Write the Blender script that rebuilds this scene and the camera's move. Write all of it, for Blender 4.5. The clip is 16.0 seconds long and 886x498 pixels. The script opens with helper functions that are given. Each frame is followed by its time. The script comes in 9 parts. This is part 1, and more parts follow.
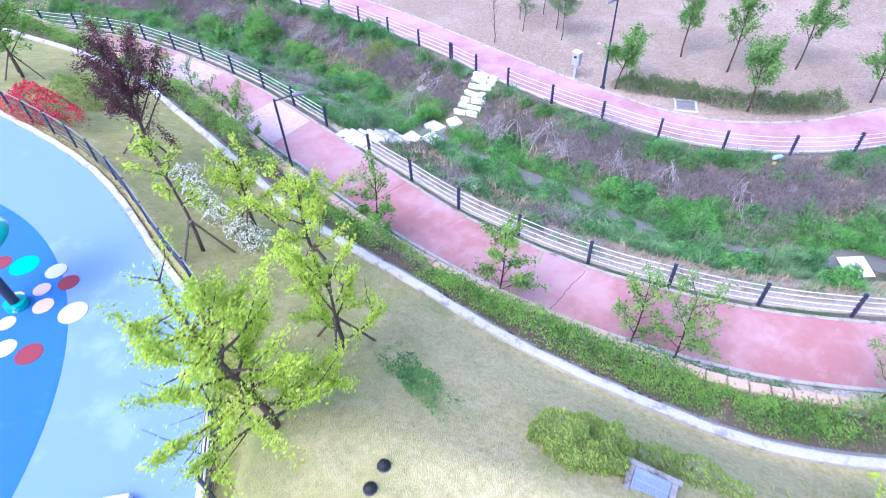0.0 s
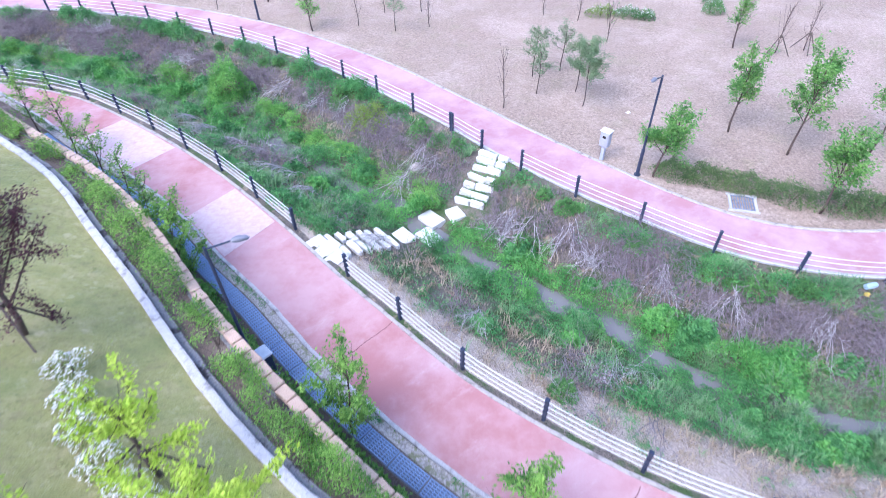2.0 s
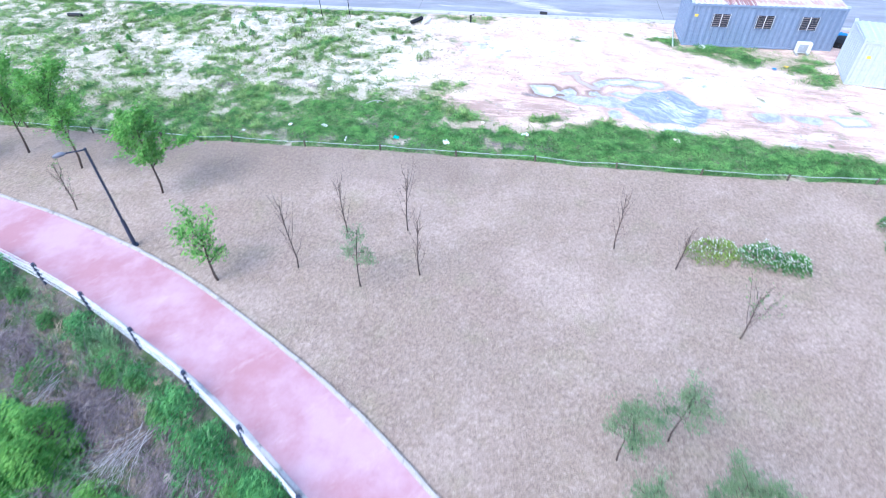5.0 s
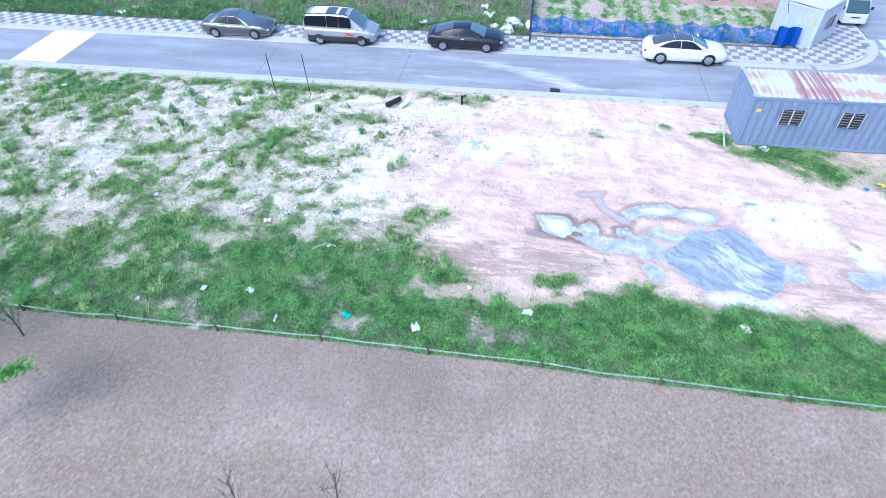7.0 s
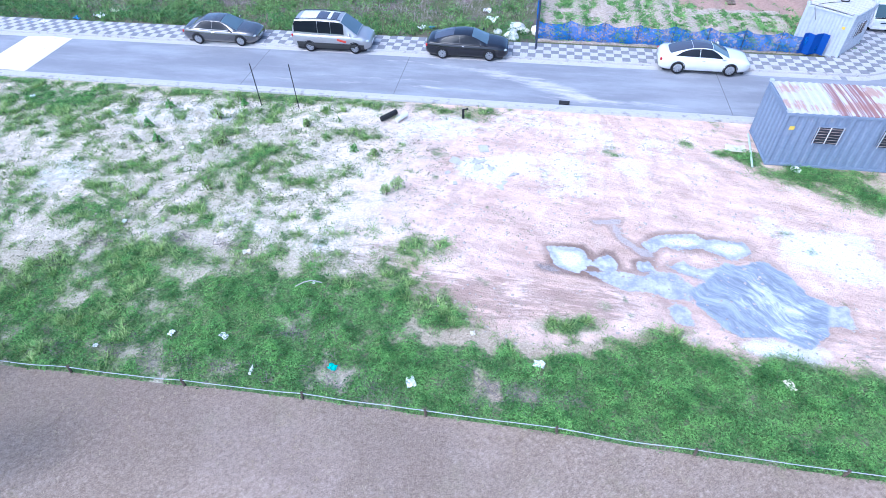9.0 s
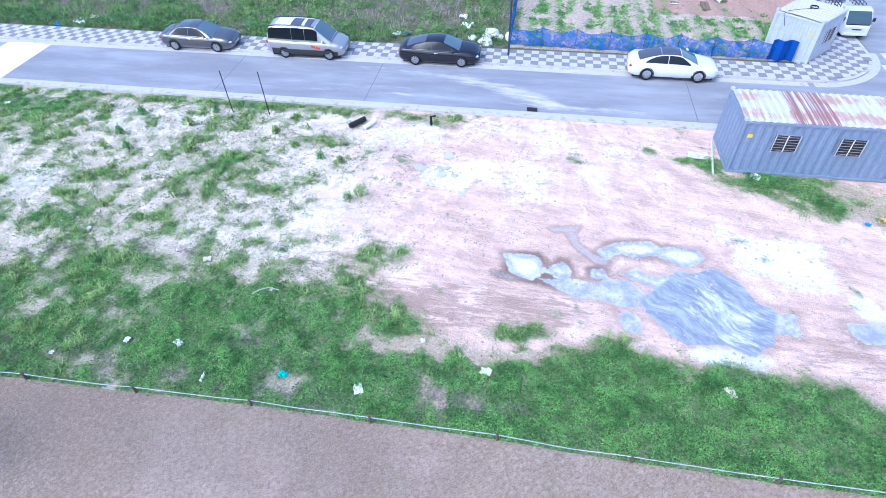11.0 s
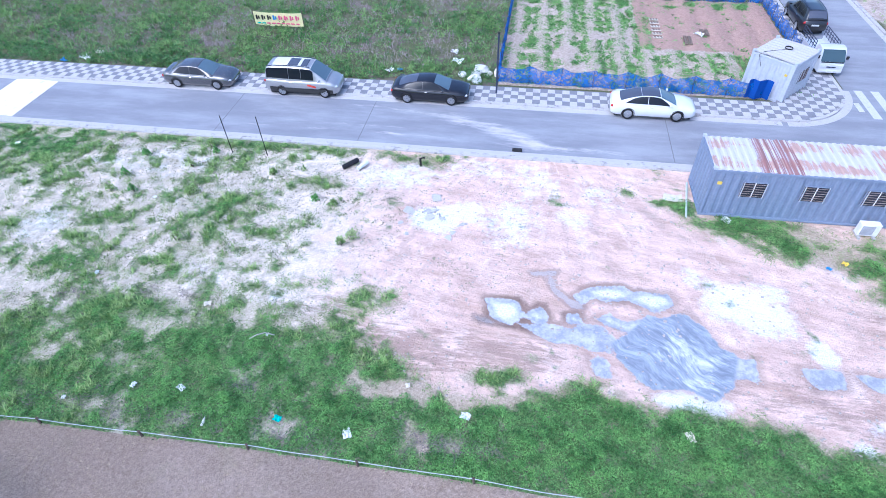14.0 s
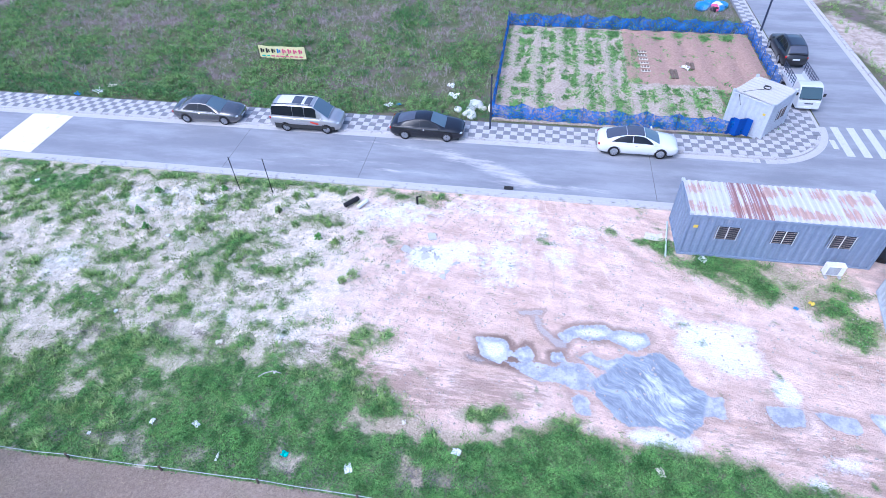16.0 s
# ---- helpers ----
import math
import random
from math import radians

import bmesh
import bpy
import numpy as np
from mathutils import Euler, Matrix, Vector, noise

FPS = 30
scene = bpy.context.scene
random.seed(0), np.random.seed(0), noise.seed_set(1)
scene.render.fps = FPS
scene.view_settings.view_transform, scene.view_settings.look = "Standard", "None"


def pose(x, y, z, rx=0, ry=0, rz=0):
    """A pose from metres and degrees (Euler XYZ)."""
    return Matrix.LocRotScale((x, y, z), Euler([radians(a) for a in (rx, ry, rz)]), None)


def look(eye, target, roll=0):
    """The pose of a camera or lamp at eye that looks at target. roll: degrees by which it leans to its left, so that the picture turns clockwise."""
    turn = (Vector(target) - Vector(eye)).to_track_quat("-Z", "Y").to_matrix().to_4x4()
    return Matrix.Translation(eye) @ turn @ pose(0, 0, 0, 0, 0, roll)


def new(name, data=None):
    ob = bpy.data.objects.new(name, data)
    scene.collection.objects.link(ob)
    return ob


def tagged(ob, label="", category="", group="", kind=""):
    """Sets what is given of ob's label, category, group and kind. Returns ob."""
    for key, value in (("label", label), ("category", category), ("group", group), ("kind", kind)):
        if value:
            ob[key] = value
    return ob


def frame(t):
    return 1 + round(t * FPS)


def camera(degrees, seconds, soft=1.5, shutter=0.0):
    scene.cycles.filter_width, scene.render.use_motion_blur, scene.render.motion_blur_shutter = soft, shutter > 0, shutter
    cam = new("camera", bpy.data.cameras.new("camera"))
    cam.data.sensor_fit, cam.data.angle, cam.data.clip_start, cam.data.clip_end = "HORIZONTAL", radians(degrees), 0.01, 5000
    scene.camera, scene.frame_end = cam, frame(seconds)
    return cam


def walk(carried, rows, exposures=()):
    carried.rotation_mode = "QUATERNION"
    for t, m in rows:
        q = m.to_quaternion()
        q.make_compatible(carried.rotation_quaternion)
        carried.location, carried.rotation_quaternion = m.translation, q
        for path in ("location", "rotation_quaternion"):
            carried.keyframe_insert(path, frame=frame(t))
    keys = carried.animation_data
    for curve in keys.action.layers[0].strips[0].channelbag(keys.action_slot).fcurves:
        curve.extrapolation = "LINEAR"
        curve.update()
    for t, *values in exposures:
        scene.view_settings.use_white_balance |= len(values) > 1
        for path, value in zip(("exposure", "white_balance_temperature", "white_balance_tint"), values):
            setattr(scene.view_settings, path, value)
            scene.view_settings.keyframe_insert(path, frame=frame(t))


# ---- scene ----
cam = camera(76.3, 16.0, soft=0.8, shutter=0.35)
PATH = [
    (0, (-0.13, -6.032, 14.575), (-0.161, -4.602, 13.178), -2.8),
    (0.5, (-0.124, -4.598, 14.482), (-0.153, -3.16, 13.092), -2.7),
    (1, (-0.181, -2.978, 14.439), (-0.205, -1.538, 13.051), -2.4),
    (1.5, (-0.17, -1.08, 14.289), (-0.19, 0.366, 12.908), -2.2),
    (2, (-0.154, 1.183, 14.208), (-0.169, 2.632, 12.83), -1.9),
    (2.5, (-0.129, 3.741, 14.131), (-0.139, 5.195, 12.758), -1.7),
    (3, (-0.123, 7.06, 14.008), (-0.131, 8.516, 12.637), -1.6),
    (3.5, (-0.158, 10.776, 13.939), (-0.159, 12.241, 12.578), -1.1),
    (4, (-0.206, 14.865, 13.75), (-0.208, 16.337, 12.396), -0.9),
    (4.5, (-0.061, 18.697, 14.154), (-0.074, 20.174, 12.804), -1.0),
    (4.7, (-0.013, 20.098, 14.447), (-0.027, 21.567, 13.091), -0.9),
    (7, (1.458, 33.299, 15.031), (1.408, 34.737, 13.642), -1.5),
    (7.5, (1.335, 35.266, 14.814), (1.286, 36.704, 13.425), -1.6),
    (8, (1.184, 36.03, 14.643), (1.137, 37.471, 13.257), -1.4),
    (8.5, (1.129, 36.025, 14.445), (1.083, 37.465, 13.058), -1.4),
    (9, (1.394, 35.894, 14.276), (1.346, 37.333, 12.888), -1.4),
    (9.5, (1.894, 35.914, 14.15), (1.846, 37.353, 12.762), -1.4),
    (12, (3.4, 35.929, 15.2), (3.344, 37.369, 13.814), -1.6),
    (12.5, (3.509, 35.957, 15.528), (3.455, 37.399, 14.143), -1.6),
    (13, (3.559, 36.02, 15.952), (3.502, 37.461, 14.566), -1.7),
    (13.5, (3.57, 36.063, 16.372), (3.513, 37.505, 14.987), -1.7),
    (14, (3.685, 36.143, 16.803), (3.626, 37.584, 15.418), -1.8),
    (14.5, (3.798, 36.238, 17.269), (3.74, 37.679, 15.884), -1.8),
    (15, (3.952, 36.24, 17.903), (3.889, 37.682, 16.518), -2.0),
    (15.5, (3.938, 36.199, 18.594), (3.877, 37.639, 17.208), -1.9),
    (16, (4.06, 36.156, 19.333), (3.996, 37.595, 17.946), -2.0),
]
walk(cam, [(t, look(eye, target, roll)) for t, eye, target, roll in PATH],
     exposures=[(0.0, 1.41, 5050, 21), (2.5, 1.4, 5080, 16), (4.7, 1.32, 5000, 8), (7.0, 1.05, 4850, 6), (9.0, 1.03, 4870, 10), (12.0, 0.99, 4890, 11), (16.0, 0.86, 4910, 15)])

# ---------------------------------------------------------------- light
world = bpy.data.worlds.new("sky")
scene.world = world
world.use_nodes = True
wn = world.node_tree
sky = wn.nodes.new("ShaderNodeTexSky")
sky.sky_type = "NISHITA"
sky.sun_disc = False
sky.sun_elevation, sky.sun_rotation = radians(52), radians(228)
sky.air_density, sky.dust_density, sky.ozone_density = 1.0, 4.0, 1.0
wn.nodes["Background"].inputs["Strength"].default_value = 0.15
wn.links.new(sky.outputs[0], wn.nodes["Background"].inputs["Color"])
sun_data = bpy.data.lights.new("sun", "SUN")
sun_data.energy, sun_data.angle, sun_data.color = 0.6, radians(45), (1.0, 0.97, 0.93)
sun = new("sun", sun_data)
sun.matrix_world = look((-35, -31.5, 60), (0, 0, 0))

# ---------------------------------------------------------------- material helpers
def material(name, rough=0.8, metal=0.0):
    m = bpy.data.materials.new(name)
    m.use_nodes = True
    b = m.node_tree.nodes["Principled BSDF"]
    b.inputs["Roughness"].default_value, b.inputs["Metallic"].default_value = rough, metal
    b.inputs["Specular IOR Level"].default_value = 0.3
    return m, m.node_tree, b


def place_of(nt, world_space=True):
    if world_space:
        return nt.nodes.new("ShaderNodeNewGeometry").outputs["Position"]
    return nt.nodes.new("ShaderNodeTexCoord").outputs["Object"]


def noise_of(nt, vec, scale, detail=4.0, rough=0.6, stretch=None):
    if stretch:
        if len(stretch) > 3:
            tn = nt.nodes.new("ShaderNodeMapping")
            tn.inputs["Rotation"].default_value = (0, 0, -radians(stretch[3]))
            nt.links.new(vec, tn.inputs["Vector"])
            vec = tn.outputs[0]
        mp = nt.nodes.new("ShaderNodeMapping")
        mp.inputs["Scale"].default_value = stretch[:3]
        nt.links.new(vec, mp.inputs["Vector"])
        vec = mp.outputs[0]
    n = nt.nodes.new("ShaderNodeTexNoise")
    n.inputs["Scale"].default_value, n.inputs["Detail"].default_value, n.inputs["Roughness"].default_value = scale, detail, rough
    nt.links.new(vec, n.inputs["Vector"])
    return n.outputs["Fac"]


def ramp_of(nt, fac, lo, hi):
    r = nt.nodes.new("ShaderNodeMapRange")
    r.interpolation_type = "SMOOTHSTEP"
    r.inputs["From Min"].default_value, r.inputs["From Max"].default_value = lo, hi
    nt.links.new(fac, r.inputs["Value"])
    return r.outputs["Result"]


def mix_of(nt, fac, a, b):
    x = nt.nodes.new("ShaderNodeMix")
    x.data_type = "RGBA"
    for key, v in ((6, a), (7, b)):
        if isinstance(v, tuple):
            x.inputs[key].default_value = (*v, 1)
        else:
            nt.links.new(v, x.inputs[key])
    if isinstance(fac, (int, float)):
        x.inputs[0].default_value = fac
    else:
        nt.links.new(fac, x.inputs[0])
    return x.outputs[2]


def calc(nt, op, a, b=0.0):
    n = nt.nodes.new("ShaderNodeMath")
    n.operation = op
    for k, v in enumerate((a, b)):
        if isinstance(v, (int, float)):
            n.inputs[k].default_value = v
        else:
            nt.links.new(v, n.inputs[k])
    return n.outputs[0]


def attr_of(nt, name):
    n = nt.nodes.new("ShaderNodeAttribute")
    n.attribute_name = name
    return n.outputs["Fac"]


def relief(nt, b, height, strength=0.5, dist=0.02):
    n = nt.nodes.new("ShaderNodeBump")
    n.inputs["Strength"].default_value, n.inputs["Distance"].default_value = strength, dist
    nt.links.new(height, n.inputs["Height"])
    nt.links.new(n.outputs[0], b.inputs["Normal"])


def surface(name, a, b_col, c_col=None, small=30.0, large=1.5, rough=0.8, metal=0.0, bump=0.3, dist=0.01, world_space=True, stain=(0.55, 0.7)):
    """Grain between two colours, with larger stains of a third."""
    m, nt, b = material(name, rough, metal)
    p = place_of(nt, world_space)
    g = noise_of(nt, p, small, 5)
    col = mix_of(nt, ramp_of(nt, g, 0.3, 0.7), a, b_col)
    if c_col:
        s = noise_of(nt, p, large, 6, 0.65)
        col = mix_of(nt, ramp_of(nt, s, *stain), col, c_col)
    nt.links.new(col, b.inputs["Base Color"])
    if bump:
        relief(nt, b, g, bump, dist)
    return m


def leafy(name, a, b_col, rough=0.6, glow=0.25):
    """Leaves: each takes its own tone; light passes through a little."""
    m, nt, b = material(name, rough)
    r = nt.nodes.new("ShaderNodeNewGeometry").outputs["Random Per Island"]
    p = place_of(nt)
    n = noise_of(nt, p, 1.5, 6, 0.75)
    f = calc(nt, "ADD", calc(nt, "MULTIPLY", r, 0.45), calc(nt, "MULTIPLY", ramp_of(nt, n, 0.4, 0.6), 0.55))
    col = mix_of(nt, f, a, b_col)
    nt.links.new(col, b.inputs["Base Color"])
    t = nt.nodes.new("ShaderNodeBsdfTranslucent")
    nt.links.new(col, t.inputs["Color"])
    x = nt.nodes.new("ShaderNodeMixShader")
    x.inputs[0].default_value = glow
    nt.links.new(b.outputs[0], x.inputs[1])
    nt.links.new(t.outputs[0], x.inputs[2])
    nt.links.new(x.outputs[0], nt.nodes["Material Output"].inputs["Surface"])
    return m


def plain(name, col, rough=0.5, metal=0.0, spread=0.12):
    """Paint, plastic or metal with slight wear."""
    dark = tuple(c * (1 - spread) for c in col)
    return surface(name, col, dark, None, 8.0, 1.0, rough, metal, 0.0, world_space=False)


def glass_dark(name, col=(0.015, 0.018, 0.02), spec=0.6):
    m, nt, b = material(name, 0.05)
    b.inputs["Base Color"].default_value = (*col, 1)
    b.inputs["Specular IOR Level"].default_value = spec
    return m


# ---------------------------------------------------------------- materials
SOIL = surface("soil", (0.22, 0.165, 0.13), (0.13, 0.1, 0.08), (0.28, 0.23, 0.18), 25, 1.2, 0.95, bump=0.6, dist=0.03)
CONCRETE = surface("pale_concrete", (0.54, 0.52, 0.51), (0.44, 0.42, 0.41), (0.3, 0.29, 0.28), 40, 2.5, 0.85, stain=(0.56, 0.75))
KERB = surface("kerb_concrete", (0.56, 0.54, 0.53), (0.44, 0.42, 0.41), (0.28, 0.26, 0.25), 30, 3.0, 0.85, stain=(0.5, 0.68))
GUTTER = surface("grey_gutter_concrete", (0.3, 0.29, 0.29), (0.2, 0.19, 0.19), (0.07, 0.06, 0.06), 20, 1.6, 0.9, stain=(0.52, 0.62))
STONE = surface("white_granite", (0.76, 0.74, 0.7), (0.6, 0.58, 0.54), (0.45, 0.42, 0.36), 30, 3.0, 0.8, bump=0.4, stain=(0.56, 0.74))
BLOCK = surface("tan_wall_block", (0.6, 0.44, 0.33), (0.5, 0.35, 0.26), (0.36, 0.27, 0.21), 30, 2.0, 0.9, bump=0.5)
GRAVEL = surface("gravel", (0.6, 0.54, 0.48), (0.3, 0.265, 0.23), (0.25, 0.25, 0.14), 16, 3.0, 0.95, bump=0.8, dist=0.03, stain=(0.52, 0.62))
ROCK = surface("boulder_rock", (0.5, 0.44, 0.38), (0.38, 0.33, 0.29), (0.26, 0.23, 0.2), 14, 2.5, 0.9, bump=0.6, dist=0.03, world_space=False)
NAVY = plain("dark_slate_paint", (0.04, 0.05, 0.085), 0.5)
WHITE_RAIL = plain("white_painted_rail", (0.75, 0.75, 0.75), 0.5)
GREY_BOX = plain("light_grey_enamel", (0.42, 0.44, 0.5), 0.45)
STEEL = plain("galvanised_steel", (0.42, 0.44, 0.46), 0.45, 0.6)
BARK = surface("grey_bark", (0.14, 0.1, 0.08), (0.075, 0.055, 0.045), None, 40, 3, 0.95, bump=0.6, world_space=False)
DRYWOOD = surface("dead_twigs", (0.58, 0.54, 0.53), (0.4, 0.365, 0.36), None, 12, 2, 0.95, bump=0.0)
DRYWILD = surface("pale_brown_stalks", (0.46, 0.39, 0.365), (0.28, 0.235, 0.22), None, 9, 2, 0.95, bump=0.0)
DRYSTALK = surface("dry_brown_stalks", (0.3, 0.25, 0.25), (0.15, 0.12, 0.125), None, 9, 2, 0.95, bump=0.0)
DRYMID = surface("grey_brown_twigs", (0.33, 0.285, 0.285), (0.2, 0.168, 0.17), None, 12, 2, 0.95, bump=0.0)
STAKE = surface("weathered_stake_wood", (0.17, 0.13, 0.1), (0.1, 0.08, 0.065), None, 30, 3, 0.9, bump=0.3, world_space=False)
BLACK = plain("black_plastic", (0.02, 0.02, 0.022), 0.6)
WHITE = plain("white_plastic", (0.8, 0.8, 0.8), 0.5)
LEAF_LIME = leafy("lime_leaves", (0.34, 0.5, 0.03), (0.59, 0.7, 0.1), glow=0.35)
LEAF_HEDGE = leafy("hedge_leaves", (0.06, 0.18, 0.03), (0.38, 0.6, 0.12), glow=0.38)
LEAF_MID = leafy("mid_green_leaves", (0.05, 0.155, 0.04), (0.18, 0.35, 0.09))
LEAF_BOX = leafy("dark_box_leaves", (0.06, 0.11, 0.035), (0.2, 0.27, 0.09), glow=0.2)
LEAF_BANK = leafy("grey_green_bank_grass", (0.1, 0.22, 0.09), (0.32, 0.48, 0.22), glow=0.25)
LEAF_RUSSET = leafy("russet_shrub_leaves", (0.16, 0.06, 0.05), (0.34, 0.15, 0.1), glow=0.2)
LEAF_PINE = leafy("dull_pine_needles", (0.12, 0.2, 0.09), (0.27, 0.36, 0.18))
LEAF_PLUM = leafy("purple_plum_leaves", (0.06, 0.022, 0.028), (0.16, 0.065, 0.07))
LEAF_WEED = leafy("ditch_weed_leaves", (0.035, 0.14, 0.04), (0.2, 0.46, 0.135), glow=0.27)
LEAF_YELLOW = leafy("yellow_green_weeds", (0.1, 0.28, 0.05), (0.3, 0.55, 0.12), glow=0.3)
LEAF_WEED_BRIGHT = leafy("bright_stream_weeds", (0.06, 0.22, 0.045), (0.25, 0.54, 0.13), glow=0.28)
LEAF_FIELD = leafy("field_weed_leaves", (0.022, 0.1, 0.025), (0.3, 0.58, 0.155), glow=0.27)
LEAF_SAND = leafy("light_sand_grass", (0.14, 0.26, 0.06), (0.5, 0.64, 0.24), glow=0.25)
LEAF_WILD = leafy("wild_lot_grass", (0.06, 0.165, 0.04), (0.31, 0.47, 0.15), glow=0.2)
LEAF_WILD_DARK = leafy("dark_lot_weeds", (0.03, 0.1, 0.03), (0.16, 0.34, 0.1), glow=0.2)
LEAF_CROP = leafy("young_crop_leaves", (0.08, 0.2, 0.05), (0.3, 0.52, 0.16), glow=0.25)
LEAF_ZELKOVA = leafy("fresh_zelkova_leaves", (0.06, 0.19, 0.04), (0.25, 0.45, 0.1), glow=0.3)
LEAF_OLIVE = leafy("olive_shrub_leaves", (0.12, 0.2, 0.03), (0.33, 0.42, 0.09), glow=0.25)
DRYGRASS = leafy("straw_blades", (0.27, 0.2, 0.13), (0.5, 0.41, 0.29), glow=0.1)
PETAL_RED = leafy("red_azalea_petals", (0.42, 0.006, 0.03), (0.68, 0.03, 0.085), glow=0.2)
PETAL_WHITE = leafy("white_petals", (0.7, 0.68, 0.6), (0.84, 0.82, 0.75), glow=0.2)


def bank_grass():
    m, nt, b = material("mown_bank_grass", 0.95)
    p = place_of(nt)
    fine = noise_of(nt, p, 45, 4)
    mid = noise_of(nt, p, 1.3, 6, 0.7)
    col = mix_of(nt, ramp_of(nt, fine, 0.3, 0.7), (0.295, 0.29, 0.095), (0.47, 0.44, 0.17))
    col = mix_of(nt, ramp_of(nt, mid, 0.44, 0.72), col, (0.48, 0.425, 0.2))
    clumps = noise_of(nt, p, 7, 7, 0.8)
    col = mix_of(nt, calc(nt, "MULTIPLY", ramp_of(nt, clumps, 0.5, 0.62), 0.45), col, (0.19, 0.2, 0.08))
    sp = nt.nodes.new("ShaderNodeSeparateXYZ")
    nt.links.new(p, sp.inputs[0])
    dry = ramp_of(nt, calc(nt, "ADD", sp.outputs[0], calc(nt, "MULTIPLY", noise_of(nt, p, 0.5, 6, 0.7), 5.0)), -1.5, 3.5)
    col = mix_of(nt, calc(nt, "MULTIPLY", dry, 0.62), col, mix_of(nt, ramp_of(nt, noise_of(nt, p, 9, 7, 0.8), 0.35, 0.65), (0.45, 0.385, 0.19), (0.76, 0.655, 0.4)))
    worn = noise_of(nt, p, 2.3, 8, 0.78)
    col = mix_of(nt, calc(nt, "MULTIPLY", ramp_of(nt, worn, 0.52, 0.64), 0.4), col, (0.3, 0.25, 0.13))
    col = mix_of(nt, calc(nt, "MULTIPLY", ramp_of(nt, worn, 0.46, 0.34), 0.45), col, (0.66, 0.585, 0.36))
    green = noise_of(nt, p, 0.45, 4)
    col = mix_of(nt, calc(nt, "MULTIPLY", ramp_of(nt, green, 0.5, 0.68), 0.5), col, (0.22, 0.27, 0.09))
    nt.links.new(col, b.inputs["Base Color"])
    relief(nt, b, fine, 0.8, 0.04)
    return m


def dry_lawn():
    m, nt, b = material("dormant_brown_lawn", 0.95)
    p = place_of(nt)
    fine = noise_of(nt, p, 26, 6, 0.8)
    mid = noise_of(nt, p, 0.7, 8, 0.75)
    tuftn = noise_of(nt, p, 4.0, 9, 0.9)
    big = noise_of(nt, p, 0.22, 4)
    col = mix_of(nt, ramp_of(nt, fine, 0.3, 0.7), (0.26, 0.185, 0.13), (0.47, 0.37, 0.285))
    col = mix_of(nt, calc(nt, "MULTIPLY", ramp_of(nt, mid, 0.46, 0.7), 0.42), col, (0.54, 0.43, 0.35))
    col = mix_of(nt, calc(nt, "MULTIPLY", ramp_of(nt, big, 0.45, 0.7), 0.4), col, (0.36, 0.255, 0.2))
    col = mix_of(nt, calc(nt, "MULTIPLY", ramp_of(nt, noise_of(nt, p, 0.16, 6, 0.65), 0.46, 0.64), 0.45), col, (0.6, 0.47, 0.39))
    gr = noise_of(nt, p, 0.6, 4)
    col = mix_of(nt, calc(nt, "MULTIPLY", ramp_of(nt, gr, 0.52, 0.72), 0.35), col, (0.3, 0.28, 0.15))
    col = mix_of(nt, calc(nt, "MULTIPLY", ramp_of(nt, tuftn, 0.44, 0.62), 0.36), col, (0.19, 0.14, 0.1))
    mott = noise_of(nt, p, 8.5, 6, 0.72)
    col = mix_of(nt, calc(nt, "MULTIPLY", ramp_of(nt, mott, 0.5, 0.6), 0.36), col, (0.16, 0.115, 0.095))
    col = mix_of(nt, calc(nt, "MULTIPLY", ramp_of(nt, mott, 0.47, 0.37), 0.35), col, (0.66, 0.51, 0.415))
    blade = noise_of(nt, p, 15, 6, 0.85, (0.45, 1.6, 1, 35))
    col = mix_of(nt, calc(nt, "MULTIPLY", ramp_of(nt, blade, 0.52, 0.6), 0.34), col, (0.15, 0.11, 0.09))
    col = mix_of(nt, calc(nt, "MULTIPLY", ramp_of(nt, blade, 0.46, 0.38), 0.38), col, (0.68, 0.54, 0.44))
    thatch = ramp_of(nt, calc(nt, "ADD", attr_of(nt, "thatch"), calc(nt, "MULTIPLY", noise_of(nt, p, 0.8, 7, 0.75), 0.8)), 0.7, 1.1)
    col = mix_of(nt, calc(nt, "MULTIPLY", thatch, 0.4), col, mix_of(nt, ramp_of(nt, fine, 0.3, 0.7), (0.12, 0.09, 0.065), (0.32, 0.25, 0.19)))
    nt.links.new(col, b.inputs["Base Color"])
    relief(nt, b, calc(nt, "ADD", calc(nt, "ADD", fine, calc(nt, "MULTIPLY", mott, -1.0)), calc(nt, "MULTIPLY", blade, -1.0)), 0.7, 0.04)
    return m


def ditch_soil():
    m, nt, b = material("ditch_bank_soil", 0.95)
    p = place_of(nt)
    fine = noise_of(nt, p, 18, 5, 0.7)
    mid = noise_of(nt, p, 0.8, 6, 0.7)
    col = mix_of(nt, ramp_of(nt, fine, 0.3, 0.7), (0.11, 0.092, 0.074), (0.26, 0.215, 0.175))
    col = mix_of(nt, ramp_of(nt, mid, 0.44, 0.6), col, (0.085, 0.13, 0.045))
    col = mix_of(nt, calc(nt, "MULTIPLY", ramp_of(nt, noise_of(nt, p, 1.4, 6, 0.75), 0.55, 0.66), 0.8), col, mix_of(nt, fine, (0.32, 0.23, 0.15), (0.56, 0.43, 0.31)))
    tan = ramp_of(nt, calc(nt, "ADD", attr_of(nt, "verge"), calc(nt, "MULTIPLY", noise_of(nt, p, 1.6, 7, 0.75), 0.9)), 0.62, 0.95)
    col = mix_of(nt, tan, col, mix_of(nt, ramp_of(nt, fine, 0.3, 0.7), (0.42, 0.335, 0.265), (0.72, 0.6, 0.49)))
    nt.links.new(col, b.inputs["Base Color"])
    relief(nt, b, fine, 1.0, 0.06)
    return m


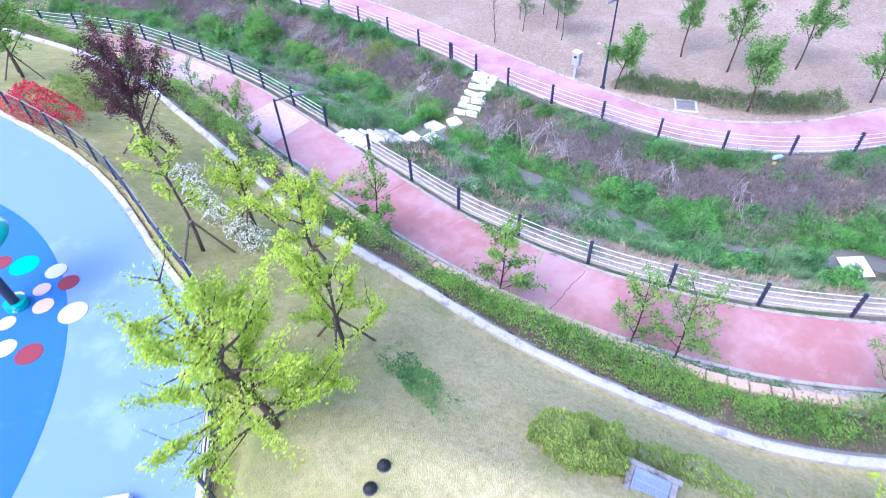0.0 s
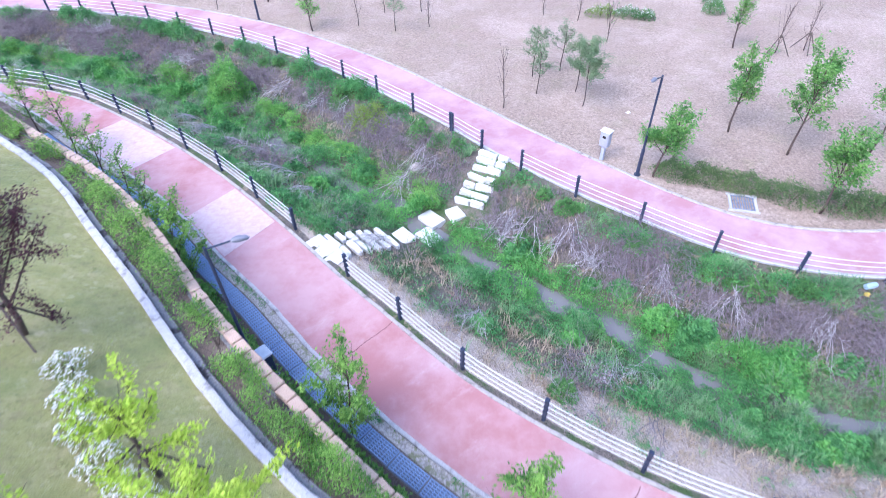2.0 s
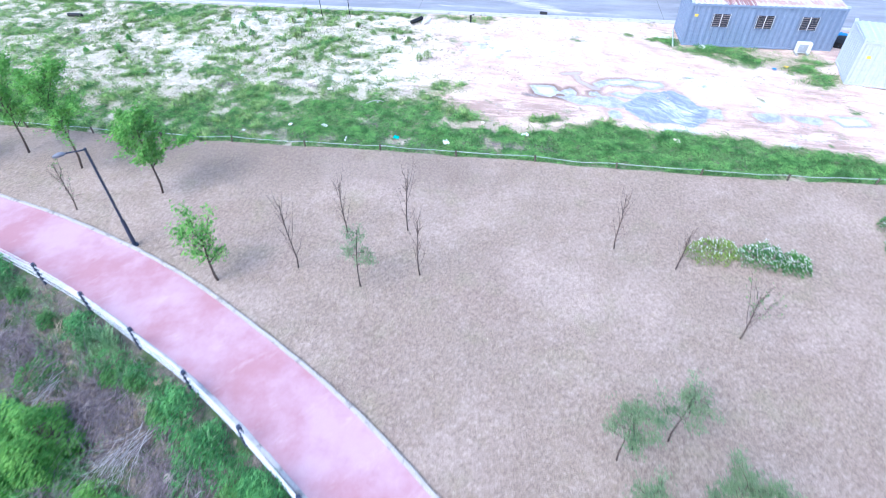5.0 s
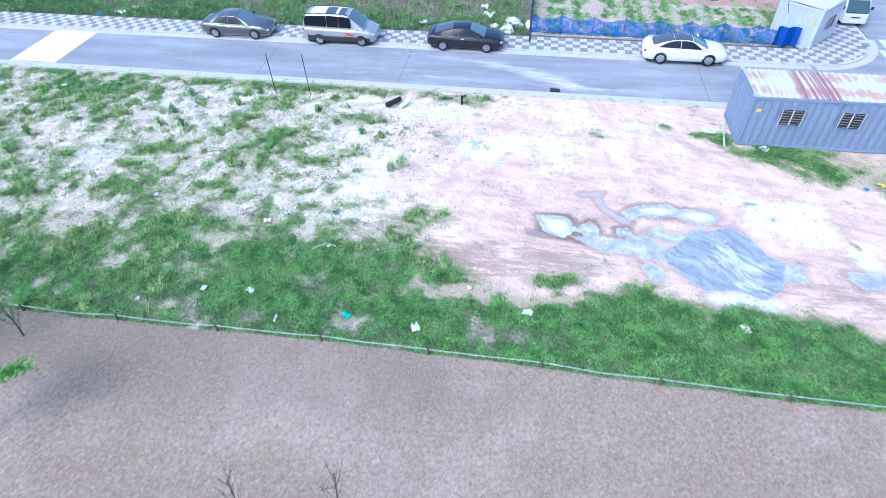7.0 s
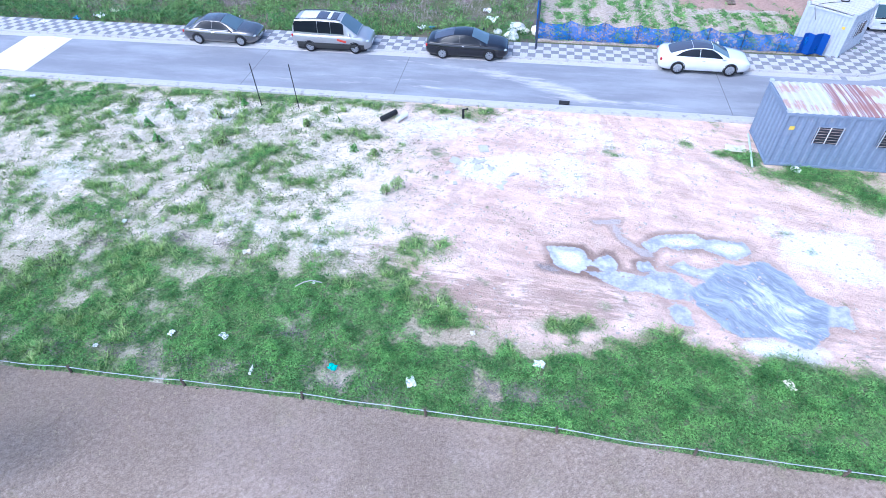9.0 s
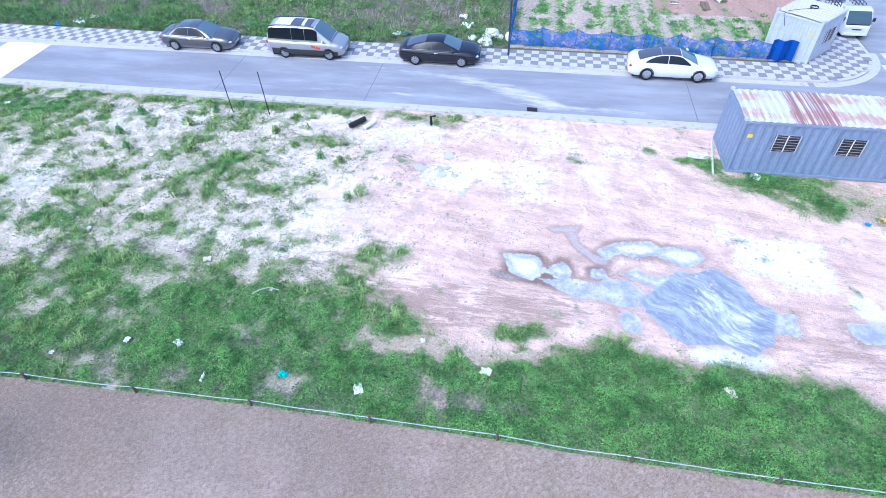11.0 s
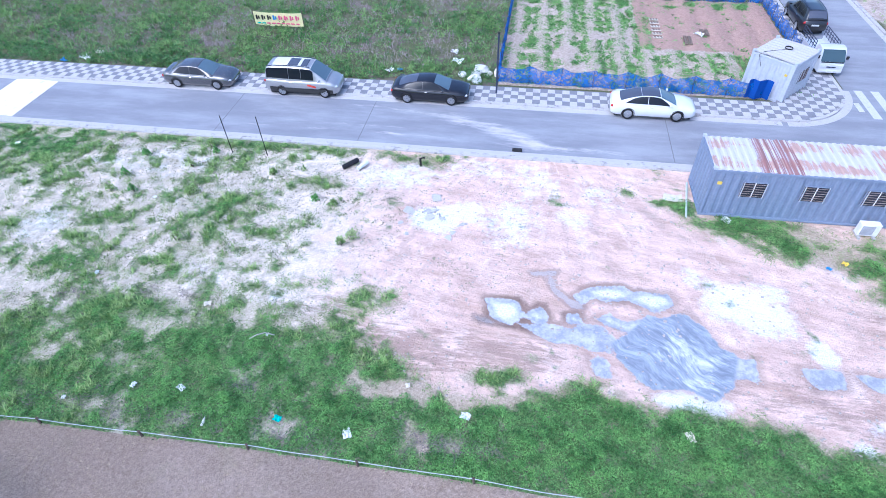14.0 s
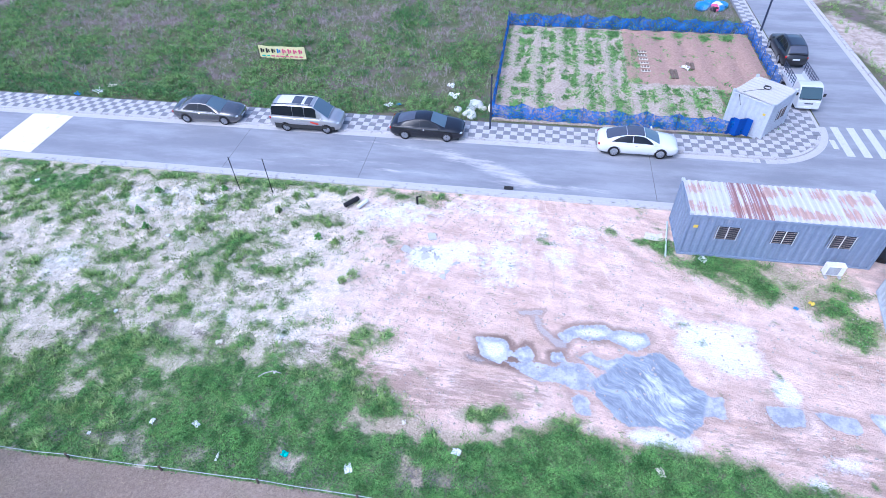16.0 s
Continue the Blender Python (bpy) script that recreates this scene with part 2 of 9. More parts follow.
def field_soil():
    """Sandy fill: pale sand and pink clay with tyre ruts, clover-green where weeds root, grey where slurry dried, with rust-brown rims."""
    m, nt, b = material("sandy_field", 0.95)
    p = place_of(nt)
    fine = noise_of(nt, p, 14, 6, 0.75)
    mid = noise_of(nt, p, 1.0, 7, 0.7)
    rut = noise_of(nt, p, 0.9, 8, 0.7, (0.6, 1.7, 1, -20))
    sp = nt.nodes.new("ShaderNodeSeparateXYZ")
    nt.links.new(p, sp.inputs[0])
    # ruts that fan out from the gap in the kerb
    dx, dy = calc(nt, "SUBTRACT", sp.outputs[0], 8.0), calc(nt, "SUBTRACT", 64.0, sp.outputs[1])
    ang = calc(nt, "ARCTAN2", dx, dy)
    far = calc(nt, "SQRT", calc(nt, "ADD", calc(nt, "MULTIPLY", dx, dx), calc(nt, "MULTIPLY", dy, dy)))
    cmb = nt.nodes.new("ShaderNodeCombineXYZ")
    nt.links.new(calc(nt, "ADD", calc(nt, "MULTIPLY", ang, 16.0), calc(nt, "MULTIPLY", mid, 1.5)), cmb.inputs[0])
    nt.links.new(calc(nt, "MULTIPLY", far, 0.35), cmb.inputs[1])
    fan = noise_of(nt, cmb.outputs[0], 1.0, 6, 0.7)
    sand = mix_of(nt, ramp_of(nt, fine, 0.3, 0.7), (0.66, 0.54, 0.435), (0.96, 0.85, 0.74))
    clay = mix_of(nt, ramp_of(nt, rut, 0.3, 0.66), (0.58, 0.395, 0.31), (0.84, 0.63, 0.525))
    clay = mix_of(nt, calc(nt, "MULTIPLY", ramp_of(nt, fan, 0.52, 0.66), 0.5), clay, (0.46, 0.33, 0.27))
    clay = mix_of(nt, calc(nt, "MULTIPLY", ramp_of(nt, fan, 0.47, 0.33), 0.65), clay, (0.88, 0.73, 0.635))
    clay_at = ramp_of(nt, calc(nt, "ADD", attr_of(nt, "clay"), calc(nt, "MULTIPLY", mid, 0.8)), 0.5, 0.95)
    col = mix_of(nt, clay_at, sand, clay)
    dash = noise_of(nt, p, 1.5, 9, 0.8, (0.45, 2.4, 1, -8))
    track = ramp_of(nt, calc(nt, "ADD", attr_of(nt, "track"), calc(nt, "MULTIPLY", dash, 1.6)), 1.12, 1.34)
    col = mix_of(nt, calc(nt, "MULTIPLY", track, 0.75), col, (0.38, 0.26, 0.205))
    pale = ramp_of(nt, calc(nt, "ADD", attr_of(nt, "pale"), calc(nt, "MULTIPLY", noise_of(nt, p, 1.4, 9, 0.8), 2.0)), 1.3, 1.8)
    col = mix_of(nt, calc(nt, "MULTIPLY", pale, 0.95), col, (0.86, 0.85, 0.85))
    # pock marks, clods and old tread lines, flattened along the wheel tracks
    speck = noise_of(nt, p, 4.5, 9, 0.88, (0.6, 1.5, 1, -12))
    col = mix_of(nt, calc(nt, "MULTIPLY", ramp_of(nt, speck, 0.54, 0.64), 0.42), col, (0.3, 0.22, 0.18))
    tread = noise_of(nt, p, 3.2, 5, 0.7, (0.35, 3.0, 1, -20))
    col = mix_of(nt, calc(nt, "MULTIPLY", ramp_of(nt, tread, 0.58, 0.66), 0.14), col, (0.34, 0.25, 0.2))
    grit = noise_of(nt, p, 30, 3, 0.6)
    col = mix_of(nt, calc(nt, "MULTIPLY", ramp_of(nt, grit, 0.6, 0.7), 0.18), col, (0.3, 0.22, 0.17))
    leafn = noise_of(nt, p, 11, 5, 0.8)
    lit = ramp_of(nt, calc(nt, "ADD", attr_of(nt, "veg"), calc(nt, "MULTIPLY", noise_of(nt, p, 1.3, 9, 0.78), 2.4)), 1.3, 1.8)
    col = mix_of(nt, calc(nt, "MULTIPLY", lit, 0.6), col, mix_of(nt, ramp_of(nt, leafn, 0.36, 0.64), (0.2, 0.185, 0.1), (0.5, 0.45, 0.31)))
    # clover mat between the weeds, with litter showing through
    veg = ramp_of(nt, calc(nt, "ADD", attr_of(nt, "cover"), calc(nt, "MULTIPLY", noise_of(nt, p, 4.5, 7, 0.85), 1.3)), 1.0, 1.6)
    mat_ = mix_of(nt, ramp_of(nt, leafn, 0.36, 0.64), (0.05, 0.095, 0.034), (0.2, 0.32, 0.1))
    mat_ = mix_of(nt, calc(nt, "MULTIPLY", ramp_of(nt, noise_of(nt, p, 1.7, 8, 0.85), 0.51, 0.6), 0.65), mat_, mix_of(nt, ramp_of(nt, fine, 0.3, 0.7), (0.13, 0.1, 0.075), (0.44, 0.355, 0.29)))
    col = mix_of(nt, veg, col, mat_)
    rust = ramp_of(nt, calc(nt, "ADD", attr_of(nt, "rust"), calc(nt, "MULTIPLY", mid, 0.6)), 0.6, 1.1)
    col = mix_of(nt, calc(nt, "MULTIPLY", rust, 0.4), col, (0.56, 0.38, 0.28))
    wob = calc(nt, "MULTIPLY", calc(nt, "SUBTRACT", noise_of(nt, p, 2.2, 9, 0.8), 0.42), 0.5)
    wet = calc(nt, "ADD", attr_of(nt, "slurry"), wob)
    rim = calc(nt, "MULTIPLY", ramp_of(nt, wet, -0.38, -0.11), calc(nt, "ADD", 0.25, calc(nt, "MULTIPLY", attr_of(nt, "rust"), 0.85)))
    col = mix_of(nt, rim, col, mix_of(nt, fine, (0.17, 0.11, 0.085), (0.36, 0.245, 0.19)))
    stain = calc(nt, "ADD", attr_of(nt, "stain"), wob)
    col = mix_of(nt, calc(nt, "MULTIPLY", ramp_of(nt, stain, -0.08, 0.03), 0.6), col, (0.36, 0.26, 0.22))
    col = mix_of(nt, calc(nt, "MULTIPLY", ramp_of(nt, stain, 0.06, 0.14), 0.6), col, (0.5, 0.47, 0.46))
    core = ramp_of(nt, wet, -0.06, 0.0)
    # light grey skin, chalk-white in the rimmed basins, slate where it lies deep, brushed with white
    grey = mix_of(nt, ramp_of(nt, noise_of(nt, p, 2.2, 8, 0.75), 0.38, 0.66), (0.31, 0.32, 0.355), (0.55, 0.55, 0.575))
    basin = ramp_of(nt, calc(nt, "ADD", attr_of(nt, "basin"), calc(nt, "MULTIPLY", mid, 0.3)), 0.18, 0.42)
    grey = mix_of(nt, basin, grey, mix_of(nt, ramp_of(nt, fine, 0.3, 0.6), (0.46, 0.47, 0.48), (0.78, 0.775, 0.77)))
    bend = nt.nodes.new("ShaderNodeVectorMath")
    bend.operation = "ADD"
    sway = nt.nodes.new("ShaderNodeTexNoise")
    sway.inputs["Scale"].default_value, sway.inputs["Detail"].default_value = 0.55, 2.0
    nt.links.new(p, sway.inputs["Vector"])
    grow = nt.nodes.new("ShaderNodeVectorMath")
    grow.operation = "SCALE"
    grow.inputs["Scale"].default_value = 1.3
    nt.links.new(sway.outputs["Color"], grow.inputs[0])
    nt.links.new(p, bend.inputs[0])
    nt.links.new(grow.outputs[0], bend.inputs[1])
    streak = noise_of(nt, bend.outputs[0], 1.0, 9, 0.8, (0.9, 3.4, 1, -50))
    slate = mix_of(nt, ramp_of(nt, streak, 0.36, 0.68), (0.2, 0.225, 0.27), (0.45, 0.48, 0.52))
    white = ramp_of(nt, calc(nt, "ADD", attr_of(nt, "brushed"), calc(nt, "MULTIPLY", streak, 1.9)), 1.2, 1.75)
    slate = mix_of(nt, white, slate, (0.78, 0.79, 0.8))
    grey = mix_of(nt, ramp_of(nt, calc(nt, "ADD", attr_of(nt, "pool"), wob), -0.1, 0.06), grey, slate)
    col = mix_of(nt, core, col, grey)
    nt.links.new(col, b.inputs["Base Color"])
    r = nt.nodes.new("ShaderNodeMapRange")
    r.inputs["To Min"].default_value, r.inputs["To Max"].default_value = 0.95, 0.5
    nt.links.new(core, r.inputs["Value"])
    nt.links.new(r.outputs[0], b.inputs["Roughness"])
    h = calc(nt, "ADD", calc(nt, "ADD", calc(nt, "MULTIPLY", fine, 0.5), rut), calc(nt, "ADD", calc(nt, "MULTIPLY", speck, -0.8), calc(nt, "MULTIPLY", tread, -0.5)))
    relief(nt, b, calc(nt, "MULTIPLY", h, calc(nt, "SUBTRACT", 1.0, core)), 0.8, 0.08)
    return m


def wild_soil():
    m, nt, b = material("overgrown_lot_soil", 0.95)
    p = place_of(nt)
    fine = noise_of(nt, p, 10, 6, 0.72)
    mid = noise_of(nt, p, 0.5, 7, 0.7)
    col = mix_of(nt, ramp_of(nt, fine, 0.3, 0.7), (0.075, 0.085, 0.04), (0.2, 0.21, 0.1))
    col = mix_of(nt, ramp_of(nt, mid, 0.48, 0.62), col, (0.2, 0.155, 0.14))
    sand = ramp_of(nt, calc(nt, "ADD", attr_of(nt, "pale"), calc(nt, "MULTIPLY", noise_of(nt, p, 0.7, 5), 0.6)), 0.75, 1.0)
    col = mix_of(nt, sand, col, mix_of(nt, ramp_of(nt, noise_of(nt, p, 1.6, 8, 0.8), 0.38, 0.62), (0.4, 0.31, 0.25), (0.66, 0.55, 0.47)))
    nt.links.new(col, b.inputs["Base Color"])
    relief(nt, b, fine, 1.0, 0.1)
    return m


def red_asphalt(name="faded_red_asphalt", deep=(0.43, 0.2, 0.195), faded=(0.53, 0.33, 0.335)):
    """Red path paving: large faded and dusty areas, fine grit."""
    m, nt, b = material(name, 0.9)
    p = place_of(nt)
    fine = noise_of(nt, p, 90, 3)
    mid = noise_of(nt, p, 0.45, 6, 0.65)
    dust = noise_of(nt, p, 1.3, 7, 0.75, (0.6, 1.4, 1, 40))
    col = mix_of(nt, ramp_of(nt, mid, 0.35, 0.65), deep, faded)
    col = mix_of(nt, calc(nt, "MULTIPLY", ramp_of(nt, dust, 0.52, 0.8), 0.5), col, (0.62, 0.5, 0.5))
    col = mix_of(nt, calc(nt, "MULTIPLY", ramp_of(nt, fine, 0.45, 0.8), 0.25), col, (0.24, 0.12, 0.12))
    nt.links.new(col, b.inputs["Base Color"])
    relief(nt, b, fine, 0.3, 0.005)
    return m


def road_asphalt():
    m, nt, b = material("grey_asphalt", 0.85)
    p = place_of(nt)
    fine = noise_of(nt, p, 60, 3)
    mid = noise_of(nt, p, 0.5, 6, 0.65, (0.35, 1.4, 1, -8))
    col = mix_of(nt, ramp_of(nt, mid, 0.35, 0.7), (0.24, 0.243, 0.268), (0.35, 0.353, 0.377))
    col = mix_of(nt, calc(nt, "MULTIPLY", ramp_of(nt, fine, 0.4, 0.8), 0.3), col, (0.15, 0.15, 0.155))
    dirt = ramp_of(nt, calc(nt, "ADD", attr_of(nt, "dust"), calc(nt, "MULTIPLY", noise_of(nt, p, 1.5, 7, 0.8, (0.3, 1.9, 1, -14)), 1.1)), 0.78, 1.2)
    col = mix_of(nt, calc(nt, "MULTIPLY", dirt, 0.8), col, (0.66, 0.61, 0.58))
    nt.links.new(col, b.inputs["Base Color"])
    relief(nt, b, fine, 0.3, 0.006)
    return m


GRASS, DRY, DITCH, FIELD, WILD = bank_grass(), dry_lawn(), ditch_soil(), field_soil(), wild_soil()
RED_PATH, ASPHALT = red_asphalt(), road_asphalt()
UP_PATH = red_asphalt("mauve_faded_asphalt", (0.41, 0.215, 0.235), (0.5, 0.335, 0.375))
PALE_PATH = surface("sand_dusted_red_paving", (0.62, 0.5, 0.49), (0.56, 0.4, 0.4), (0.5, 0.28, 0.28), 5, 1.4, 0.9, stain=(0.6, 0.72))
BLUE_PALE = surface("pale_blue_rubber", (0.215, 0.32, 0.52), (0.19, 0.29, 0.49), (0.26, 0.365, 0.53), 60, 0.5, 0.85, bump=0.2)
BLUE_DEEP = surface("deep_blue_rubber", (0.04, 0.15, 0.38), (0.048, 0.175, 0.42), (0.065, 0.21, 0.46), 60, 0.8, 0.85, bump=0.2)
GRATE_BLUE = plain("blue_grey_grating", (0.34, 0.45, 0.65), 0.5, 0.0)
TILE_LIGHT = surface("light_paving_tile", (0.56, 0.54, 0.53), (0.46, 0.44, 0.43), (0.42, 0.39, 0.36), 20, 1.2, 0.9)
TILE_DARK = surface("dark_paving_tile", (0.25, 0.25, 0.27), (0.2, 0.2, 0.215), (0.3, 0.28, 0.27), 20, 1.2, 0.9)
WATER, _wt, _wb = material("shallow_stream_water", 0.08)
_wb.inputs["Base Color"].default_value = (0.19, 0.18, 0.17, 1)
_wb.inputs["Specular IOR Level"].default_value = 0.5
relief(_wt, _wb, noise_of(_wt, place_of(_wt), 6, 3), 0.25, 0.02)

# ---------------------------------------------------------------- mesh helpers
RNG = np.random.default_rng(7)


def mesh_np(name, verts, faces, mats, attrs=None, smooth=False, slots=None):
    """A mesh from arrays: faces all of one size, or a list of such arrays."""
    me = bpy.data.meshes.new(name)
    groups = faces if isinstance(faces, list) else [faces]
    groups = [np.asarray(g, np.int32) for g in groups if len(g)]
    verts = np.asarray(verts, np.float32)
    me.vertices.add(len(verts))
    me.vertices.foreach_set("co", verts.ravel())
    loops = np.concatenate([g.ravel() for g in groups])
    sizes = np.concatenate([np.full(len(g), g.shape[1], np.int32) for g in groups])
    me.loops.add(len(loops))
    me.loops.foreach_set("vertex_index", loops)
    me.polygons.add(len(sizes))
    me.polygons.foreach_set("loop_start", np.concatenate([[0], np.cumsum(sizes)[:-1]]).astype(np.int32))
    me.polygons.foreach_set("loop_total", sizes)
    if slots is not None:
        me.polygons.foreach_set("material_index", np.asarray(slots, np.int32))
    me.polygons.foreach_set("use_smooth", np.full(len(sizes), bool(smooth)))
    me.update(calc_edges=True)
    for m in mats if isinstance(mats, (list, tuple)) else [mats]:
        me.materials.append(m)
    for key, values in (attrs or {}).items():
        a = me.attributes.new(key, "FLOAT", "POINT")
        a.data.foreach_set("value", np.asarray(values, np.float32))
    me.validate()
    return me


def thing(name, label, category, group="", kind="", at=(0, 0, 0), turn=0.0):
    """An empty at a thing's base, for its parts."""
    ob = new(name)
    ob.empty_display_size = 0.2
    ob.matrix_basis = pose(*at, 0, 0, turn)
    return tagged(ob, label, category, group, kind)


def part_np(name, verts, faces, mats, parent, label="", smooth=False, **more):
    ob = new(name, mesh_np(name, verts, faces, mats, smooth=smooth, **more))
    ob.parent = parent
    return tagged(ob, label)


def part(name, bm, mat, parent, label="", smooth=False):
    """Links a bmesh as one mesh under a thing or part."""
    me = bpy.data.meshes.new(name)
    bm.to_mesh(me)
    bm.free()
    for m in mat if isinstance(mat, (list, tuple)) else [mat]:
        me.materials.append(m)
    if smooth:
        me.polygons.foreach_set("use_smooth", np.ones(len(me.polygons), bool))
    ob = new(name, me)
    ob.parent = parent
    return tagged(ob, label)


def box(size, at=(0, 0, 0), turn=0.0, bevel=0.01, bm=None, tilt=(0, 0)):
    """A bevelled box of the given size, resting with its underside at the given height."""
    own = bm or bmesh.new()
    made = bmesh.ops.create_cube(own, size=1.0, matrix=pose(at[0], at[1], at[2] + size[2] / 2, tilt[0], tilt[1], turn) @ Matrix.Diagonal((*size, 1)))
    if bevel:
        edges = {e for v in made["verts"] for e in v.link_edges}
        bmesh.ops.bevel(own, geom=list(edges), offset=min(bevel, min(size) * 0.4), segments=1, affect="EDGES")
    return own


def tube(points, radii, sides=7):
    """A tapered tube along points: verts and quads."""
    pts = np.asarray(points, float)
    radii = np.broadcast_to(np.asarray(radii, float), (len(pts),))
    d = np.gradient(pts, axis=0)
    d /= np.linalg.norm(d, axis=1, keepdims=True) + 1e-9
    ref = np.where(np.abs(d[:, 2:3]) > 0.9, [[1.0, 0, 0]], [[0, 0, 1.0]])
    a = np.cross(d, ref)
    a /= np.linalg.norm(a, axis=1, keepdims=True) + 1e-9
    b = np.cross(d, a)
    ang = np.arange(sides) * 2 * np.pi / sides
    v = pts[:, None] + radii[:, None, None] * (np.cos(ang)[None, :, None] * a[:, None] + np.sin(ang)[None, :, None] * b[:, None])
    i, j = np.meshgrid(np.arange(len(pts) - 1), np.arange(sides), indexing="ij")
    k = (j + 1) % sides
    f = np.stack([i * sides + j, i * sides + k, (i + 1) * sides + k, (i + 1) * sides + j], -1).reshape(-1, 4)
    n = len(pts) * sides
    verts = np.concatenate([v.reshape(-1, 3), pts[[0, -1]]])
    s = np.arange(sides)
    caps = np.concatenate([np.stack([np.full(sides, n), (s + 1) % sides, s, s], -1)[:, :3],
                           np.stack([np.full(sides, n + 1), n - sides + 2 - 2 + s, n - sides + (s + 1) % sides], -1)])
    return verts, f, caps


class Heap:
    """Gathers verts with quads and triangles for one joined mesh."""

    def __init__(self):
        self.v, self.q, self.t, self.n = [], [], [], 0

    def add(self, verts, quads=(), tris=()):
        if len(quads):
            self.q.append(np.asarray(quads) + self.n)
        if len(tris):
            self.t.append(np.asarray(tris) + self.n)
        self.v.append(np.asarray(verts, float))
        self.n += len(verts)
        return self

    def tube(self, points, radii, sides=7):
        return self.add(*tube(points, radii, sides))

    def arrays(self):
        faces = [np.concatenate(x) for x in (self.q, self.t) if x]
        return np.concatenate(self.v), faces


def sheet_of(lines, thick=0.0):
    """A grid through rows of points (rows, n, 3); with a skirt of that depth all round."""
    g = np.asarray(lines, float)
    r, c = g.shape[:2]
    i, j = np.meshgrid(np.arange(r - 1), np.arange(c - 1), indexing="ij")
    f = np.stack([i * c + j, (i + 1) * c + j, (i + 1) * c + j + 1, i * c + j + 1], -1).reshape(-1, 4)[:, ::-1]
    v = g.reshape(-1, 3)
    if thick:
        idx = np.arange(r * c).reshape(r, c)
        rim = np.concatenate([idx[0], idx[1:, -1], idx[-1, -2::-1], idx[-2:0:-1, 0]])
        low = v[rim] - (0, 0, thick)
        n = len(v)
        a = np.arange(len(rim))
        b = (a + 1) % len(rim)
        side = np.stack([rim[a], rim[b], n + b, n + a], -1)
        v = np.concatenate([v, low])
        f = np.concatenate([f, side])
    return v, f


def spline(points):
    """A smooth line y(x) through points of rising x."""
    p = np.asarray(points, float)
    d = np.gradient(p[:, 1], p[:, 0])
    xs = np.arange(p[0, 0], p[-1, 0], 0.1)
    k = np.clip(np.searchsorted(p[:, 0], xs, "right") - 1, 0, len(p) - 2)
    h = p[k + 1, 0] - p[k, 0]
    t = (xs - p[k, 0]) / h
    ys = (2 * t**3 - 3 * t**2 + 1) * p[k, 1] + (t**3 - 2 * t**2 + t) * h * d[k] + (-2 * t**3 + 3 * t**2) * p[k + 1, 1] + (t**3 - t**2) * h * d[k + 1]
    ker = np.ones(21) / 21
    pad = np.pad(ys, 10, mode="reflect", reflect_type="odd")
    ys = np.convolve(pad, ker, "valid")
    lo, hi = (ys[1] - ys[0]) * 10, (ys[-1] - ys[-2]) * 10
    lo, hi = np.clip(lo, -0.6, 0.3), np.clip(hi, -0.3, 0.3)

    def y_at(x):
        x = np.asarray(x, float)
        return np.interp(x, xs, ys) + np.minimum(x - xs[0], 0) * lo * (x > -400) + np.maximum(x - xs[-1], 0) * hi * (x < 400)
    return y_at


def line_of(curve, x0, x1, step=0.35, off=0.0):
    """Even points along y(x), shifted sideways by off (to the far side)."""
    x = np.arange(x0, x1, 0.05)
    p = np.stack([x, curve(x)], -1)
    s = np.r_[0, np.cumsum(np.linalg.norm(np.diff(p, axis=0), axis=1))]
    n = max(2, int(s[-1] / step) + 1)
    at = np.linspace(0, s[-1], n)
    p = np.stack([np.interp(at, s, p[:, 0]), np.interp(at, s, p[:, 1])], -1)
    d = np.gradient(p, axis=0)
    d /= np.linalg.norm(d, axis=1, keepdims=True)
    return p + off * np.stack([-d[:, 1], d[:, 0]], -1)


def lift(line, z):
    z = z(line[:, 0], line[:, 1]) if callable(z) else np.full(len(line), z)
    return np.column_stack([line, z])


def band(name, curve, x0, x1, off0, off1, top, thick, mat, label, category, step=0.35, rows=2, z_of=None):
    """A raised strip along a curve, between two sideways offsets."""
    z = z_of or (lambda x, y: np.full(len(x), top))
    base = line_of(curve, x0, x1, step)
    lines = []
    for k in range(rows):
        o = off0 + (off1 - off0) * k / (rows - 1)
        l = line_of(curve, x0, x1, step, o)
        lines.append(np.column_stack([l, z(base[:, 0], base[:, 1]) + (top if z_of else 0)]))
    ob = new(name, mesh_np(name, *sheet_of(lines, thick), mat))
    return tagged(ob, label, category, kind="structure")


# ---------------------------------------------------------------- plan: lines y(x) of the park, from near to far
PLAY = spline([(-40, 26), (-25, 18), (-18, 13.2), (-15.6, 11.5), (-13.35, 9.95), (-11.3, 8.4), (-9.6, 6.8), (-8.3, 5.2), (-7.0, 3.6), (-6.0, 2.45), (-5.1, 1.3), (-4.3, -2.0), (-3.9, -6.0)])
TOP = spline([(-40, 26.2), (-25, 18.2), (-18, 13.4), (-15.6, 11.7), (-13.35, 10.15), (-11.3, 8.6), (-9.6, 7.0), (-8.3, 5.4), (-7.0, 3.8), (-6.0, 2.7), (-5.0, 1.5), (-3.0, -1.0), (-1.5, -1.5), (2, -2.5), (8, -3.6), (16, -4.5), (40, -8)])
KERB_Y = spline([(-40, 34), (-30, 27.6), (-21, 22.1), (-18, 20.4), (-15.4, 18.6), (-12.9, 16.5), (-11, 14.35), (-8.6, 11.8), (-6.8, 9.7), (-4.3, 7.1), (-2.75, 5.8), (-1.45, 4.8), (0.15, 3.45), (1.2, 2.57), (2.5, 1.68), (3.65, 0.95), (4.75, 0.34), (5.8, -0.23), (7.3, -0.7), (8.6, -0.9), (14, -1.2), (40, 0)])
